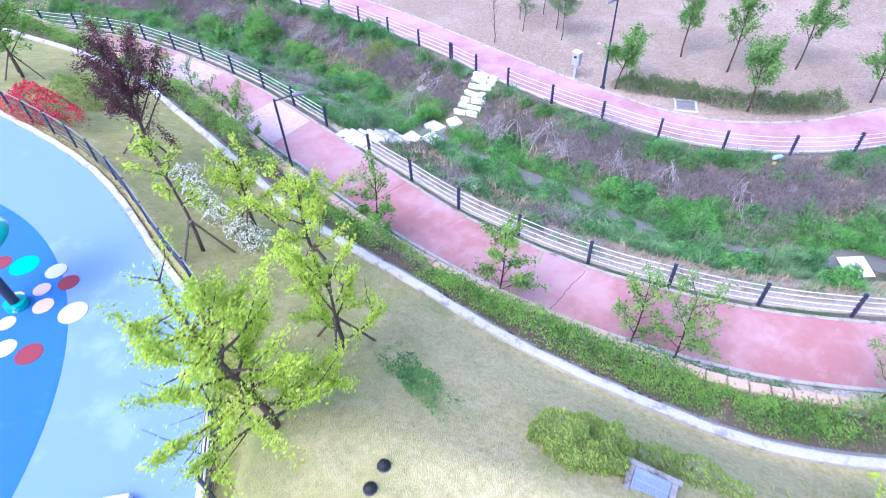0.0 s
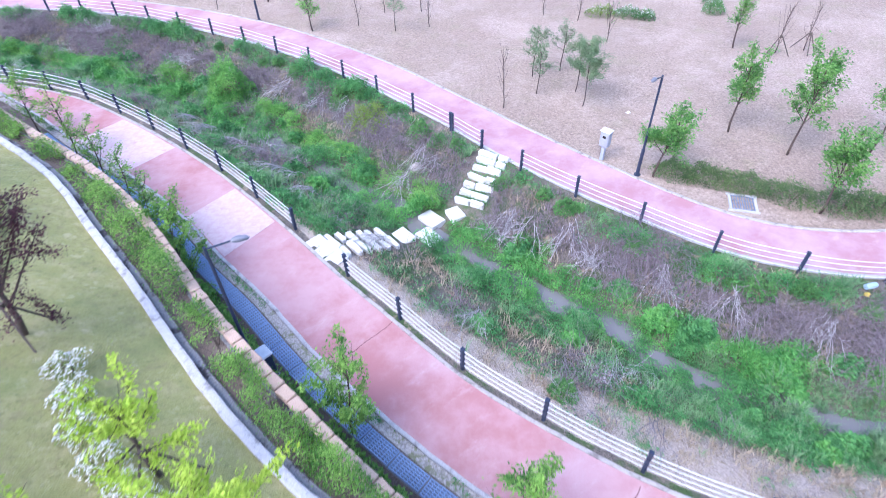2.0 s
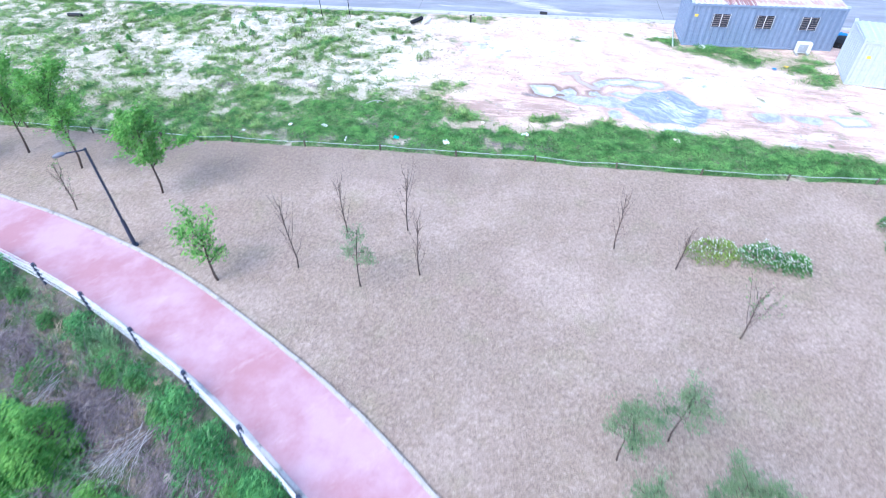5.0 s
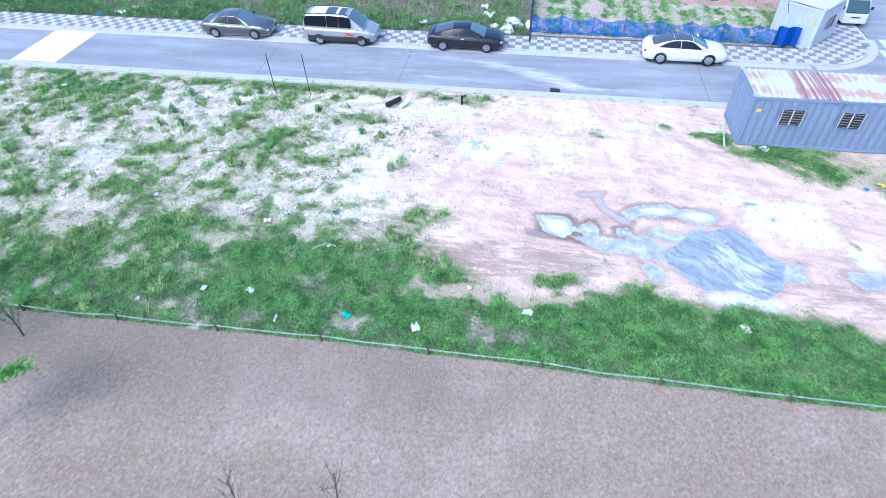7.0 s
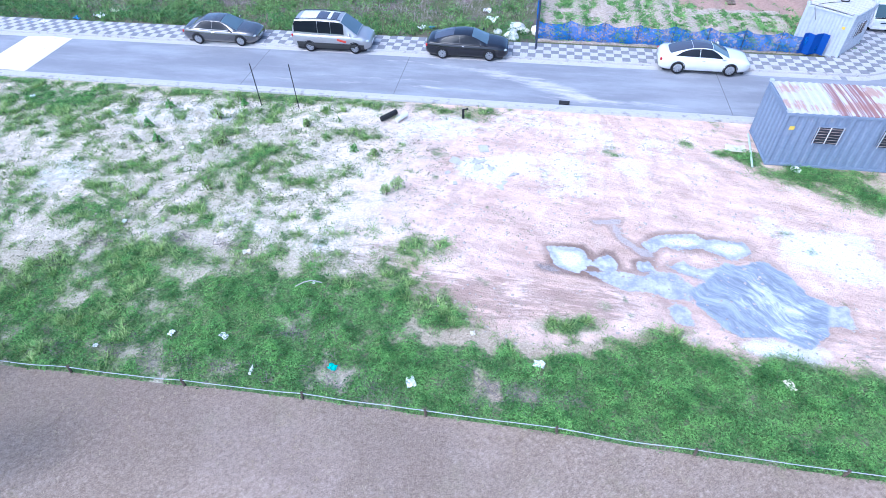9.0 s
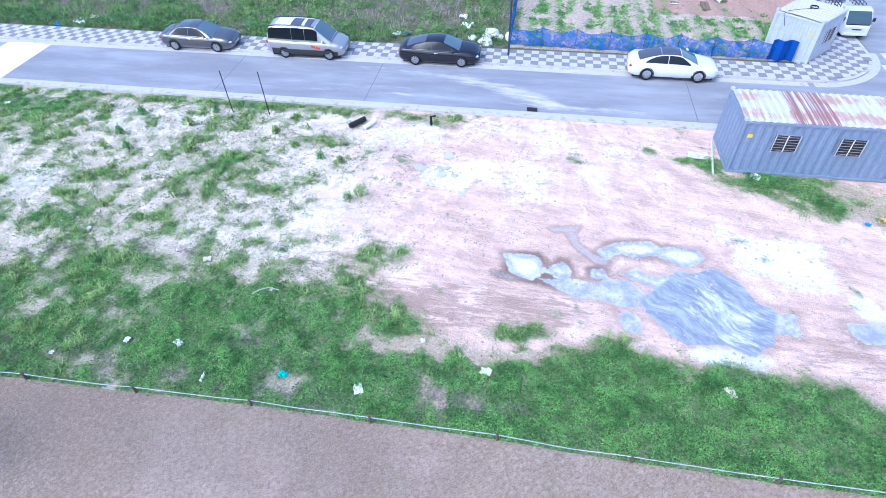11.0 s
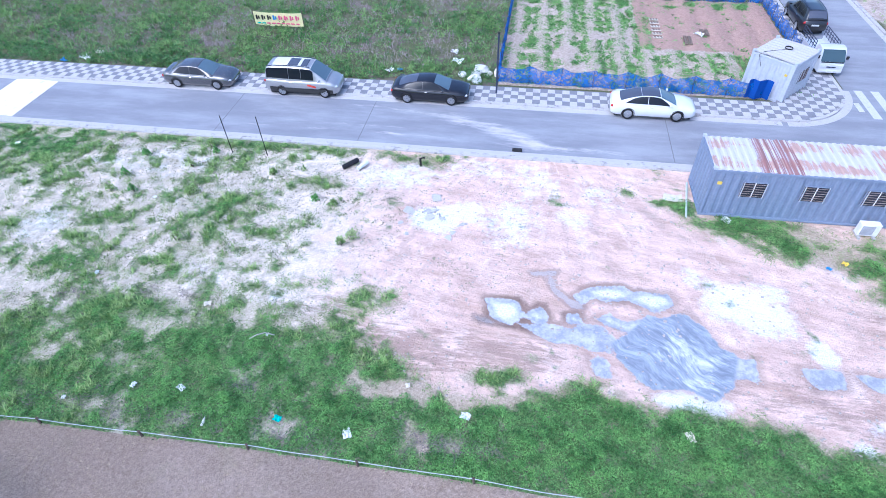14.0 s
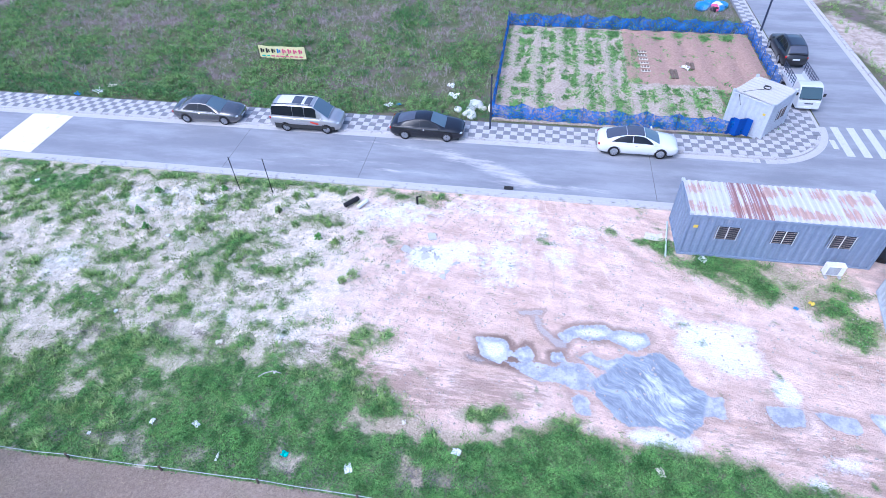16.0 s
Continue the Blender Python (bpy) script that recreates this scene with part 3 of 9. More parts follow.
WALL_Y = spline([(-40, 36.5), (-30, 30), (-21, 24), (-15.5, 19.9), (-12.6, 17.75), (-9.4, 14.65), (-7.85, 12.75), (-6.3, 10.85), (-4.4, 8.9), (-0.95, 5.62), (2.76, 3.16), (6.5, 1.08), (7.8, 0.74), (9.1, 0.5), (14, 0.1), (40, 1.5)])
NEAR_Y = spline([(-40, 36.9), (-30, 32.5), (-24.7, 29.3), (-19.2, 25.2), (-17, 23.3), (-12.7, 20.0), (-10.1, 17.6), (-8, 15.25), (-6, 13.3), (-4.6, 11.6), (-2, 9.04), (-0.2, 7.45), (1.27, 6.35), (2.6, 5.4), (4.2, 4.5), (6.4, 3.45), (8.5, 2.67), (11.4, 2.1), (16, 1.8), (40, 3)])
FAR_Y = spline([(-40, 35.5), (-28.7, 31.3), (-24, 29.7), (-20.2, 28.4), (-18.5, 27.6), (-16.05, 26), (-13.7, 24.3), (-11.5, 22.5), (-9.55, 20.8), (-7.65, 18.9), (-5.75, 16.9), (-3.53, 14.4), (-1.67, 12.5), (0.22, 10.5), (2.27, 8.9), (4.57, 7.37), (7.03, 6.2), (9.53, 5.28), (12.2, 4.73), (17, 4.2), (40, 5)])
STREAM_Y = spline([(-40, 41), (-30, 36.5), (-20, 32.8), (-14.5, 30), (-10.4, 27.3), (-8.56, 25.9), (-7, 24.4), (-3.5, 21.2), (-0.8, 18.9), (0.5, 17.4), (2, 16.2), (3.8, 14.9), (4.7, 14.1), (6.4, 12.5), (7.7, 11.4), (9.3, 10.5), (12.2, 9.4), (17, 8.8), (40, 9)])
UP_NEAR = spline([(-40, 43), (-27.7, 41), (-25.2, 40.5), (-22.4, 39.7), (-20, 38.9), (-17.3, 37.6), (-14.8, 36.3), (-12.35, 34.9), (-10, 33.3), (-7.85, 31.8), (-5.6, 29.9), (-3.6, 28), (-1.67, 26.05), (0.23, 24.1), (1.5, 22.5), (3.07, 20.9), (5, 19.05), (7.15, 17.3), (9.37, 15.57), (11.9, 14.45), (14.5, 13.94), (17.4, 13.97), (20.5, 14.5), (40, 20)])
UP_FAR = spline([(-40, 46), (-28, 44.1), (-22.2, 42.4), (-14.3, 39.2), (-9, 36.1), (-6, 33.8), (-3.7, 31.9), (-1.7, 30), (0.1, 28), (1.56, 26.5), (2.9, 25), (4.93, 22.9), (6.83, 21), (8.5, 19.4), (10.1, 18.05), (11.9, 17.05), (14.5, 16.5), (17, 16.55), (20.6, 17.4), (40, 23)])
ROPE_Y = spline([(-45, 50.6), (-25, 47.5), (-14.2, 45.85), (-8.17, 45.1), (-4.73, 44.72), (-1, 44.22), (4.83, 43.36), (7.9, 42.85), (14, 42.0), (20.6, 41.4), (45, 40)])
SLOPE = -0.1405


def road_near(x):
    return 61.35 + SLOPE * np.asarray(x, float)


def road_far(x):
    return 66.55 + SLOPE * np.asarray(x, float)


def path_z(x, y=None):
    return np.interp(x, [-30, -5, 10], [0.4, 0.5, 0.58])


def top_z(x):
    return np.interp(x, [-12, -6, -4, -1.5, 2, 8], [4.95, 5.05, 5.45, 5.85, 5.6, 5.1])


FAR_OUT = 2500.0
XS = np.concatenate([[-FAR_OUT, -700, -200, -90, -60, -48], np.arange(-40, -26, 0.5), np.arange(-26, 26.01, 0.2), np.arange(26.5, 40.01, 0.5), [48, 60, 90, 200, 700, FAR_OUT]])


def plan_rows(x):
    """Heights along the section at x: (y, z, kind of ground up to the next line, steps)."""
    c = lambda v: np.full(len(x), v)
    bench = top_z(x)
    low = np.where(x < -4.0, 4.72, bench)
    pz = path_z(x) - 0.03
    span = UP_NEAR(x) - STREAM_Y(x)
    return [
        (c(-FAR_OUT), low, 0, 1), (c(-60.0), low, 0, 12), (TOP(x) - 0.25, low, 0, 1), (TOP(x), bench, 0, 12),
        (KERB_Y(x) - 0.5, c(3.1), 0, 1), (KERB_Y(x), c(2.95), 1, 1), (KERB_Y(x) + 0.5, c(2.78), 1, 3), (WALL_Y(x) - 0.3, c(2.78), 1, 1),
        (WALL_Y(x), pz - 0.06, 1, 4), (NEAR_Y(x), pz, 2, 3), (FAR_Y(x), pz, 2, 2), (FAR_Y(x) + 0.55, pz - 0.06, 2, 10),
        (STREAM_Y(x) - 0.75, c(-1.5), 2, 4), (STREAM_Y(x) + 0.7, c(-1.5), 2, 8), (STREAM_Y(x) + 0.62 * span, c(-0.7), 2, 4),
        (UP_NEAR(x) - 0.9, c(-0.12), 2, 2), (UP_NEAR(x), c(-0.03), 2, 3), (UP_FAR(x), c(-0.03), 3, 40), (ROPE_Y(x), c(0.0), 4, 140),
        (road_near(x), c(0.0), 5, 8), (road_far(x), c(0.0), 5, 60), (c(115.0), c(0.0), 5, 6), (c(400.0), c(0.0), 5, 1), (c(FAR_OUT), c(0.0), 5, 0)]


def ground_grid():
    rows = plan_rows(XS)
    ys, zs, kinds = [], [], []
    prev = None
    fixed = []
    for y, z, k, n in rows:
        y = y if prev is None else np.maximum(y, prev + 0.02)
        fixed.append((y, z, k, n))
        prev = y
    for (y0, z0, k, n), (y1, z1, *_r) in zip(fixed, fixed[1:]):
        for i in range(n):
            t = i / n
            e = t
            ys.append(y0 + (y1 - y0) * t)
            zs.append(z0 + (z1 - z0) * e)
            kinds.append(k)
    ys.append(fixed[-1][0]), zs.append(fixed[-1][1])
    return np.array(ys), np.array(zs), np.array(kinds)


def hills(x, y, size, seed=0.0):
    """Soft unevenness from a few crossed waves."""
    a = np.sin(x / size + 1.3 * np.sin(y / size * 0.7 + seed)) * np.cos(y / size * 1.1 + seed * 2)
    return a + 0.5 * np.sin(x / size * 2.3 + seed) * np.sin(y / size * 2.1 + 1.7 + seed)


GY, GZ, GK = ground_grid()
GX = np.broadcast_to(XS, GY.shape)
UNEVEN = np.array([0.02, 0.0, 0.05, 0.02, 0.035, 0.04])[np.r_[GK, 5]][:, None] * np.ones_like(GY)
UNEVEN *= (np.abs(GX) < 200) & (GY < 300) & (GY > -60)
on_path = ((GY >= NEAR_Y(GX) - 0.1) & (GY <= FAR_Y(GX) + 0.1)) | ((GY >= UP_NEAR(GX) - 0.1) & (GY <= UP_FAR(GX) + 0.1)) | ((GY >= road_near(GX) - 0.5) & (GY <= road_far(GX) + 2.6)) | (GY < TOP(GX)) | ((GY > road_far(GX)) & (GX > 4.5) & (GX < 36) & (GY < 90))
GZ = GZ + np.where(on_path, 0, UNEVEN * hills(GX, GY, 0.8))


def ground_z(x, y):
    """Height of the ground at places."""
    x, y = np.atleast_1d(np.asarray(x, float)), np.atleast_1d(np.asarray(y, float))
    col = np.clip(np.searchsorted(XS, x), 1, len(XS) - 1)
    f = (x - XS[col - 1]) / (XS[col] - XS[col - 1])
    out = np.empty(len(x))
    for i in range(len(x)):
        a = np.interp(y[i], GY[:, col[i] - 1], GZ[:, col[i] - 1])
        b = np.interp(y[i], GY[:, col[i]], GZ[:, col[i]])
        out[i] = a + (b - a) * f[i]
    return out


def blobs(x, y, spots):
    """Largest of soft round spots (x, y, rx, ry, turn, strength) at places."""
    best = np.zeros(np.shape(x))
    for cx, cy, rx, ry, a, s in spots:
        ca, sa = math.cos(radians(a)), math.sin(radians(a))
        u, v = ((x - cx) * ca + (y - cy) * sa) / rx, (-(x - cx) * sa + (y - cy) * ca) / ry
        best = np.maximum(best, s * np.exp(-1.1 * (u * u + v * v) ** 1.5))
    return best


# dried slurry, as outlines: chalky basins with rust rims, grey runs between them, brown seep stains, and the slate pool
BASINS = [[(4.72, 50.79), (5.91, 50.64), (6.08, 49.98), (5.56, 49.55), (4.96, 49.84)], [(6.2, 49.98), (6.85, 50.34), (6.95, 49.77), (6.71, 49.42)], [(7.79, 49.95), (8.19, 50.02), (8.2, 49.63), (7.8, 49.58)],
          [(8.18, 50.9), (8.67, 51.22), (9.28, 51.42), (10.19, 51.36), (10.26, 50.86), (9.82, 50.66), (9.28, 50.75), (8.88, 50.97), (8.45, 50.59)], [(10.3, 50.79), (10.65, 51.09), (11.81, 50.98), (11.87, 50.44), (11.08, 50.1), (10.58, 50.53)]]
CHALK = [[(8.87, 49.77), (9.35, 49.98), (9.87, 49.56), (10.73, 49.77), (10.6, 49.22), (9.74, 49.21)], [(19.2, 47.2), (20.8, 47.0), (20.7, 46.2), (19.4, 46.2)]]
RUNS = [[(5.98, 49.5), (6.41, 49.45), (7.07, 49.45), (7.8, 49.25), (8.27, 49.46), (8.92, 49.45), (9.4, 48.62), (8.98, 48.28), (8.52, 48.33), (7.74, 48.74), (7.1, 48.72), (6.71, 49.0)], [(8.36, 47.91), (8.72, 48.04), (8.84, 47.73), (8.87, 47.19), (8.44, 47.31)],
        [(10.1, 51.2), (10.7, 51.0), (10.6, 50.5), (10.15, 50.8)], [(13.2, 47.9), (14.0, 47.9), (13.8, 47.1), (13.2, 47.2)], [(15.5, 47.5), (16.8, 47.45), (16.6, 46.8), (15.7, 46.85)], [(17.3, 47.3), (18.6, 47.0), (18.5, 46.45), (17.5, 46.8)]]
STAINS = [[(7.14, 51.97), (7.5, 52.05), (7.59, 51.33), (8.04, 50.86), (8.52, 50.64), (8.51, 50.27), (7.96, 50.27), (7.68, 50.71), (7.33, 51.1)], [(6.46, 52.3), (7.83, 52.35), (7.61, 51.95), (6.66, 51.95)], [(4.2, 50.05), (4.95, 49.8), (5.5, 49.5), (4.3, 49.6)]]
POOL = [[(9.25, 48.62), (9.98, 49.08), (10.82, 49.91), (11.14, 49.67), (12.15, 49.98), (12.73, 49.22), (13.0, 48.43), (13.46, 48.12), (12.86, 46.81), (12.11, 46.3), (11.39, 46.8), (10.21, 46.77), (9.88, 47.14), (9.32, 47.92)]]
BRUSHED = [(11.4, 48.5, 0.9, 1.3, -35, 0.42), (12.1, 47.7, 1.2, 0.7, -40, 0.42), (11.9, 46.9, 1.0, 0.4, -10, 0.4), (12.8, 47.9, 0.7, 0.5, 0, 0.35)]
PALE_SPOTS = [(14.4, 50.5, 1.7, 1.2, 0, 0.95), (15.1, 49.9, 1.3, 1.2, 0, 0.9), (15.6, 51.0, 1.2, 0.8, 0, 0.7), (13.4, 51.6, 1.6, 0.7, -30, 0.6), (16.55, 48.15, 0.6, 0.75, 0, 0.95), (2.6, 55.6, 1.5, 1.2, 0, 0.9), (4.0, 56.1, 1.1, 0.9, 0, 0.8),
              (8.8, 55.7, 1.0, 1.3, 20, 0.6), (6.0, 55.4, 1.8, 2.2, 0, 0.6), (7.4, 58.4, 1.5, 2.4, 10, 0.55), (4.6, 59.4, 2.6, 1.2, -8, 0.5), (10.2, 57.2, 1.0, 2.2, 35, 0.5), (11.4, 46.15, 1.5, 0.55, -10, 0.95), (16.16, 44.5, 0.55, 0.5, 0, 0.8), (0.6, 58.9, 3.2, 1.5, 0, 0.6), (17.5, 45.2, 1.2, 0.5, -10, 0.5),
              (-15.6, 55.4, 1.7, 1.7, -20, 0.6), (-6.9, 52.0, 1.5, 1.0, 0, 0.45), (-12, 60.4, 6, 1.9, -6, 0.5), (-3.5, 51.0, 0.9, 0.8, 0, 0.5), (-9, 57, 3, 1.5, 0, 0.4)]
LOT_PALE = [(36, 75, 3, 12, 8, 0.9), (45, 80, 9, 16, 8, 0.8), (-8, 82, 3, 1.5, 10, 0.25), (3.5, 69.6, 1.5, 1.0, 0, 0.5), (36, 92, 5, 8, 8, 0.8)]
RUST_SPOTS = [(5.4, 49.7, 1.7, 1.0, 0, 1.0), (6.0, 50.7, 1.6, 0.8, 0, 0.9), (7.1, 51.9, 1.5, 1.0, 0, 0.8), (7.4, 50.3, 1.5, 1.2, 0, 0.7), (9.8, 51.1, 2.2, 0.8, -8, 0.6), (15.5, 47.0, 2.5, 0.8, 0, 0.25)]
TRACK_SPOTS = [(1.5, 48.5, 4.5, 1.6, -8, 0.5), (5, 48.3, 3.5, 1.2, -8, 0.5), (-1.5, 50.5, 3, 1.0, 0, 0.4), (16, 46.0, 4.5, 1.2, -8, 0.45), (20, 49.5, 2.5, 2.0, 0, 0.4), (4.5, 51.5, 3, 1.5, 0, 0.3), (6.6, 57.5, 1.2, 3.0, 10, 0.3), (18, 44.6, 3, 1, -20, 0.5), (0, 54, 4, 1.5, 0, 0.25)]
EDGE_X = [-30, -15.7, -12.8, -10.5, -8.3, -5.2, -2.7, -1.1, 0.5, 2.0, 3.6, 5.8, 7.9, 8.6, 9.5, 10.3, 12.1, 12.9, 14.6, 15.2, 19]
EDGE_Y = [51.6, 51.5, 50.7, 50.8, 51.1, 50.6, 49.8, 49.2, 48.3, 47.2, 46.3, 46.3, 46.9, 46.6, 46.1, 45.8, 45.7, 45.5, 45.1, 44.6, 43.2]
BARE_SPOTS = [(1.2, 46.7, 1.5, 0.4, -6, 0.9), (2.5, 44.9, 1.1, 0.8, 0, 0.4), (-8.1, 49.6, 1.0, 0.7, 0, 0.5), (-8.9, 45.9, 1.5, 0.5, -5, 0.4), (-4.5, 49.6, 0.6, 0.45, 0, 0.6),
              (6.7, 45.7, 0.4, 0.25, 0, 0.6), (-5.9, 45.6, 1.0, 0.4, 0, 0.4), (-9.4, 46.3, 1.2, 0.5, 0, 0.5), (-2.4, 45.2, 1.2, 0.4, 0, 0.5), (2.6, 44.7, 1.2, 0.5, 0, 0.5), (-11.2, 48.45, 0.3, 0.6, 0, 0.8), (-14.6, 50.3, 0.9, 0.5, 0, 0.4), (4.8, 46.2, 1.2, 0.18, 6, 0.6), (-12.6, 46.6, 0.8, 0.3, 0, 0.2), (9.5, 45.3, 0.5, 0.25, 0, 0.4)]
DEAD_SPOTS = [(-9.4, 46.4, 1.2), (-7.9, 45.8, 0.9), (-5.9, 45.7, 1.0), (-4.3, 45.45, 0.6), (-2.4, 45.2, 1.2), (-1.1, 44.8, 0.9), (-11.4, 46.3, 0.7), (-12.1, 51.1, 0.6), (-8.9, 51.2, 0.4), (-7.3, 50.9, 0.4), (-13.1, 50.0, 0.4), (-3.9, 46.9, 0.5), (2.5, 44.8, 1.1), (4.1, 44.5, 0.8), (4.5, 49.75, 0.35)]
WEED_SPOTS = [(16.2, 55.0, 2.2, 1.0, -8, 0.70), (18.4, 53.6, 2.4, 1.1, -10, 0.83), (19.8, 52.6, 1.5, 0.9, 0, 0.75), (17.5, 54.6, 3.2, 1.0, -8, 0.66), (21.0, 53.4, 1.4, 1.0, 0, 0.66), (14.1, 56.2, 1.1, 0.6, 0, 0.70), (11.6, 57.4, 0.4, 0.35, 0, 0.75), (12.8, 56.6, 0.5, 0.35, 0, 0.70), (1.7, 60.3, 1.6, 0.7, 0, 0.52)]
SAND_WEEDS = [(-3.6, 58.4, 1.9, 0.9, 0, 0.7), (-19.1, 62.1, 4.2, 1.7, -5, 1.0), (-19.3, 60.5, 1.7, 1.2, 0, 0.7), (-7.9, 56.7, 2.7, 1.5, 0, 0.65), (-8.8, 53.7, 0.45, 0.6, 0, 0.8), (0.0, 50.7, 1.6, 0.7, 0, 0.4), (-5.1, 54.7, 0.9, 0.5, 0, 0.65),
              (1.6, 47.1, 1.3, 0.2, -5, 0.6), (5.0, 47.2, 1.3, 0.4, 4, 0.75), (20.8, 50.7, 1.4, 1.0, 0, 0.6), (6.3, 48.0, 0.3, 0.25, 0, 0.7)]


def inside(x, y, outlines):
    """Metres inside (plus) or outside the nearest of some closed outlines."""
    best = np.full(np.shape(x), -2.0)
    for ring in outlines:
        d, odd = np.full(np.shape(x), 9.0), np.zeros(np.shape(x), bool)
        for (x0, y0), (x1, y1) in zip(ring, ring[1:] + ring[:1]):
            dx, dy = x1 - x0, y1 - y0
            t = np.clip(((x - x0) * dx + (y - y0) * dy) / (dx * dx + dy * dy), 0, 1)
            d = np.minimum(d, np.hypot(x - x0 - t * dx, y - y0 - t * dy))
            if dy:
                odd ^= ((y0 > y) != (y1 > y)) & (x < x0 + (y - y0) * dx / dy)
        best = np.maximum(best, np.where(odd, d, -d))
    return best


def slurry_at(x, y):
    return inside(x, y, BASINS + CHALK + RUNS + POOL)


def vnoise(x, y, size, seed=0):
    """Smooth value noise, 0 to 1."""
    x, y = np.asarray(x, float) / size, np.asarray(y, float) / size
    xi, yi = np.floor(x).astype(np.int64), np.floor(y).astype(np.int64)
    fx, fy = x - xi, y - yi
    fx, fy = fx * fx * (3 - 2 * fx), fy * fy * (3 - 2 * fy)

    def h(a, b):
        n = (a * 374761393 + b * 668265263 + seed * 974634777) & 0x7FFFFFFF
        n = ((n ^ (n >> 13)) * 1274126177) & 0x7FFFFFFF
        return ((n ^ (n >> 16)) & 0xFFFF) / 65535.0
    a = h(xi, yi) * (1 - fx) + h(xi + 1, yi) * fx
    b = h(xi, yi + 1) * (1 - fx) + h(xi + 1, yi + 1) * fx
    return a * (1 - fy) + b * fy


def fnoise(x, y, size, seed=0):
    return 0.55 * vnoise(x, y, size, seed) + 0.3 * vnoise(x, y, size / 2.3, seed + 1) + 0.15 * vnoise(x, y, size / 5, seed + 2)


def veg_at(x, y):
    """How far weeds cover the field, 0 to 1."""
    a = (y - ROPE_Y(x)) / np.maximum(road_near(x) - ROPE_Y(x), 1)
    dense = np.clip(0.5 + (np.interp(x, EDGE_X, EDGE_Y) - y) / np.interp(x, [-5, 1, 5], [3.6, 2.2, 1.1]), 0, np.interp(x, [-14, -4, 5], [0.74, 0.86, 1.2]))
    scatter = 0.47 * np.clip((0.5 - x) / 7.0, 0, 1) * (1.1 - 0.35 * a)
    verge = 0.75 * np.exp(-(((a - 0.97) / 0.04) ** 2)) * np.clip((3 - x) / 8, 0, 1)
    v = np.maximum.reduce([dense, scatter, verge, blobs(x, y, WEED_SPOTS + SAND_WEEDS)])
    return np.clip(v, 0, 1.2)


def cover_at(x, y):
    """Patchy cover: weeds stand, and the soil greens over, where this passes 0.72."""
    return veg_at(x, y) * 1.25 + (fnoise(x, y, 1.9, 51) - 0.5) * np.where(x > 13, 1.7, 1.2) + (fnoise(x, y, 0.5, 57) - 0.5) * 1.6 - 1.2 * np.clip(fnoise(x, y, 1.0, 53) - 0.55, 0, 0.2) - blobs(x, y, BARE_SPOTS)


def verge_at(x, y):
    """Sandy tan ground on the ditch bank beside the lower path, 0 to 1."""
    d = y - FAR_Y(x)
    return np.clip(1.25 - d / np.interp(x, [-12, -4, 4, 12], [1.0, 1.6, 2.6, 3.2]), 0, 1) * np.clip((x + 9) / 6, 0.45, 1) * (d > 0)


def build_ground():
    lines = np.stack([GX, GY, GZ], -1)
    v, f = sheet_of(lines)
    slots = np.repeat(GK, len(XS) - 1)
    x, y = v[:, 0], v[:, 1]
    near = (np.abs(x) < 60) & (y > 35) & (y < 120)
    veg, sl, pa, cl, ru, tr, th, ba, po, br, sn, co, vg = (np.zeros(len(v)) for _ in range(13))
    by = (np.abs(x) < 60) & (y > 0) & (y < 60)
    vg[by] = verge_at(x[by], y[by])
    th[near] = np.exp(-(((y[near] - ROPE_Y(x[near]) + 1.0) / 2.6) ** 2)) * np.clip((9 - x[near]) / 10, 0, 1) * 0.75
    tr[near] = blobs(x[near], y[near], TRACK_SPOTS)
    sl -= 2
    ba -= 2
    sn -= 2
    sn[near] = inside(x[near], y[near], STAINS)
    po -= 2
    ba[near] = inside(x[near], y[near], BASINS + CHALK)
    po[near] = inside(x[near], y[near], POOL)
    br[near] = blobs(x[near], y[near], BRUSHED)
    veg[near] = veg_at(x[near], y[near])
    co[near] = cover_at(x[near], y[near])
    sl[near] = slurry_at(x[near], y[near])
    ru[near] = blobs(x[near], y[near], RUST_SPOTS)
    pa[near] = blobs(x[near], y[near], PALE_SPOTS + LOT_PALE)
    cl[near] = np.clip((x[near] + 5) / 9, 0, 1) * 0.75
    me = mesh_np("ground", v, f, [GRASS, SOIL, DITCH, DRY, FIELD, WILD], dict(veg=veg, slurry=sl, pale=pa, clay=cl, rust=ru, track=tr, thatch=th, basin=ba, pool=po, brushed=br, stain=sn, cover=co, verge=vg), smooth=True, slots=slots)
    tagged(new("ground", me), "grassy bank, ditch, brown lawn and sandy field ground", "ground", kind="structure")


build_ground()

# playground floor
def build_playground():
    xs = np.concatenate([np.arange(-60, -5.0, 0.4), np.arange(-5.0, -3.95, 0.05)])
    ts = np.linspace(0, 1, 24)
    lines = [np.column_stack([xs, -40 + (PLAY(xs) - 0.1 + 40) * t, np.full(len(xs), 4.85)]) for t in ts]
    tagged(new("playground_floor", mesh_np("playground_floor", *sheet_of(lines, 0.12), BLUE_PALE)), "pale blue rubber playground floor", "playground floor", kind="structure")


def disc(name, x, y, z, rx, ry, turn, mat, label, category, kind="", n=36, thick=0.006):
    a = np.arange(n) * 2 * np.pi / n
    c, s = math.cos(radians(turn)), math.sin(radians(turn))
    p = np.stack([rx * np.cos(a), ry * np.sin(a)], -1) @ np.array([[c, s], [-s, c]])
    top = np.column_stack([p, np.full(n, thick)])
    low = np.column_stack([p * 1.01, np.zeros(n)])
    v = np.concatenate([top, low])
    i = np.arange(n)
    j = (i + 1) % n
    ob = new(name, mesh_np(name, v, [np.stack([n + i, n + j, j, i], -1), i[None]], mat))
    ob.matrix_basis = pose(x, y, z)
    return tagged(ob, label, category, kind=kind)


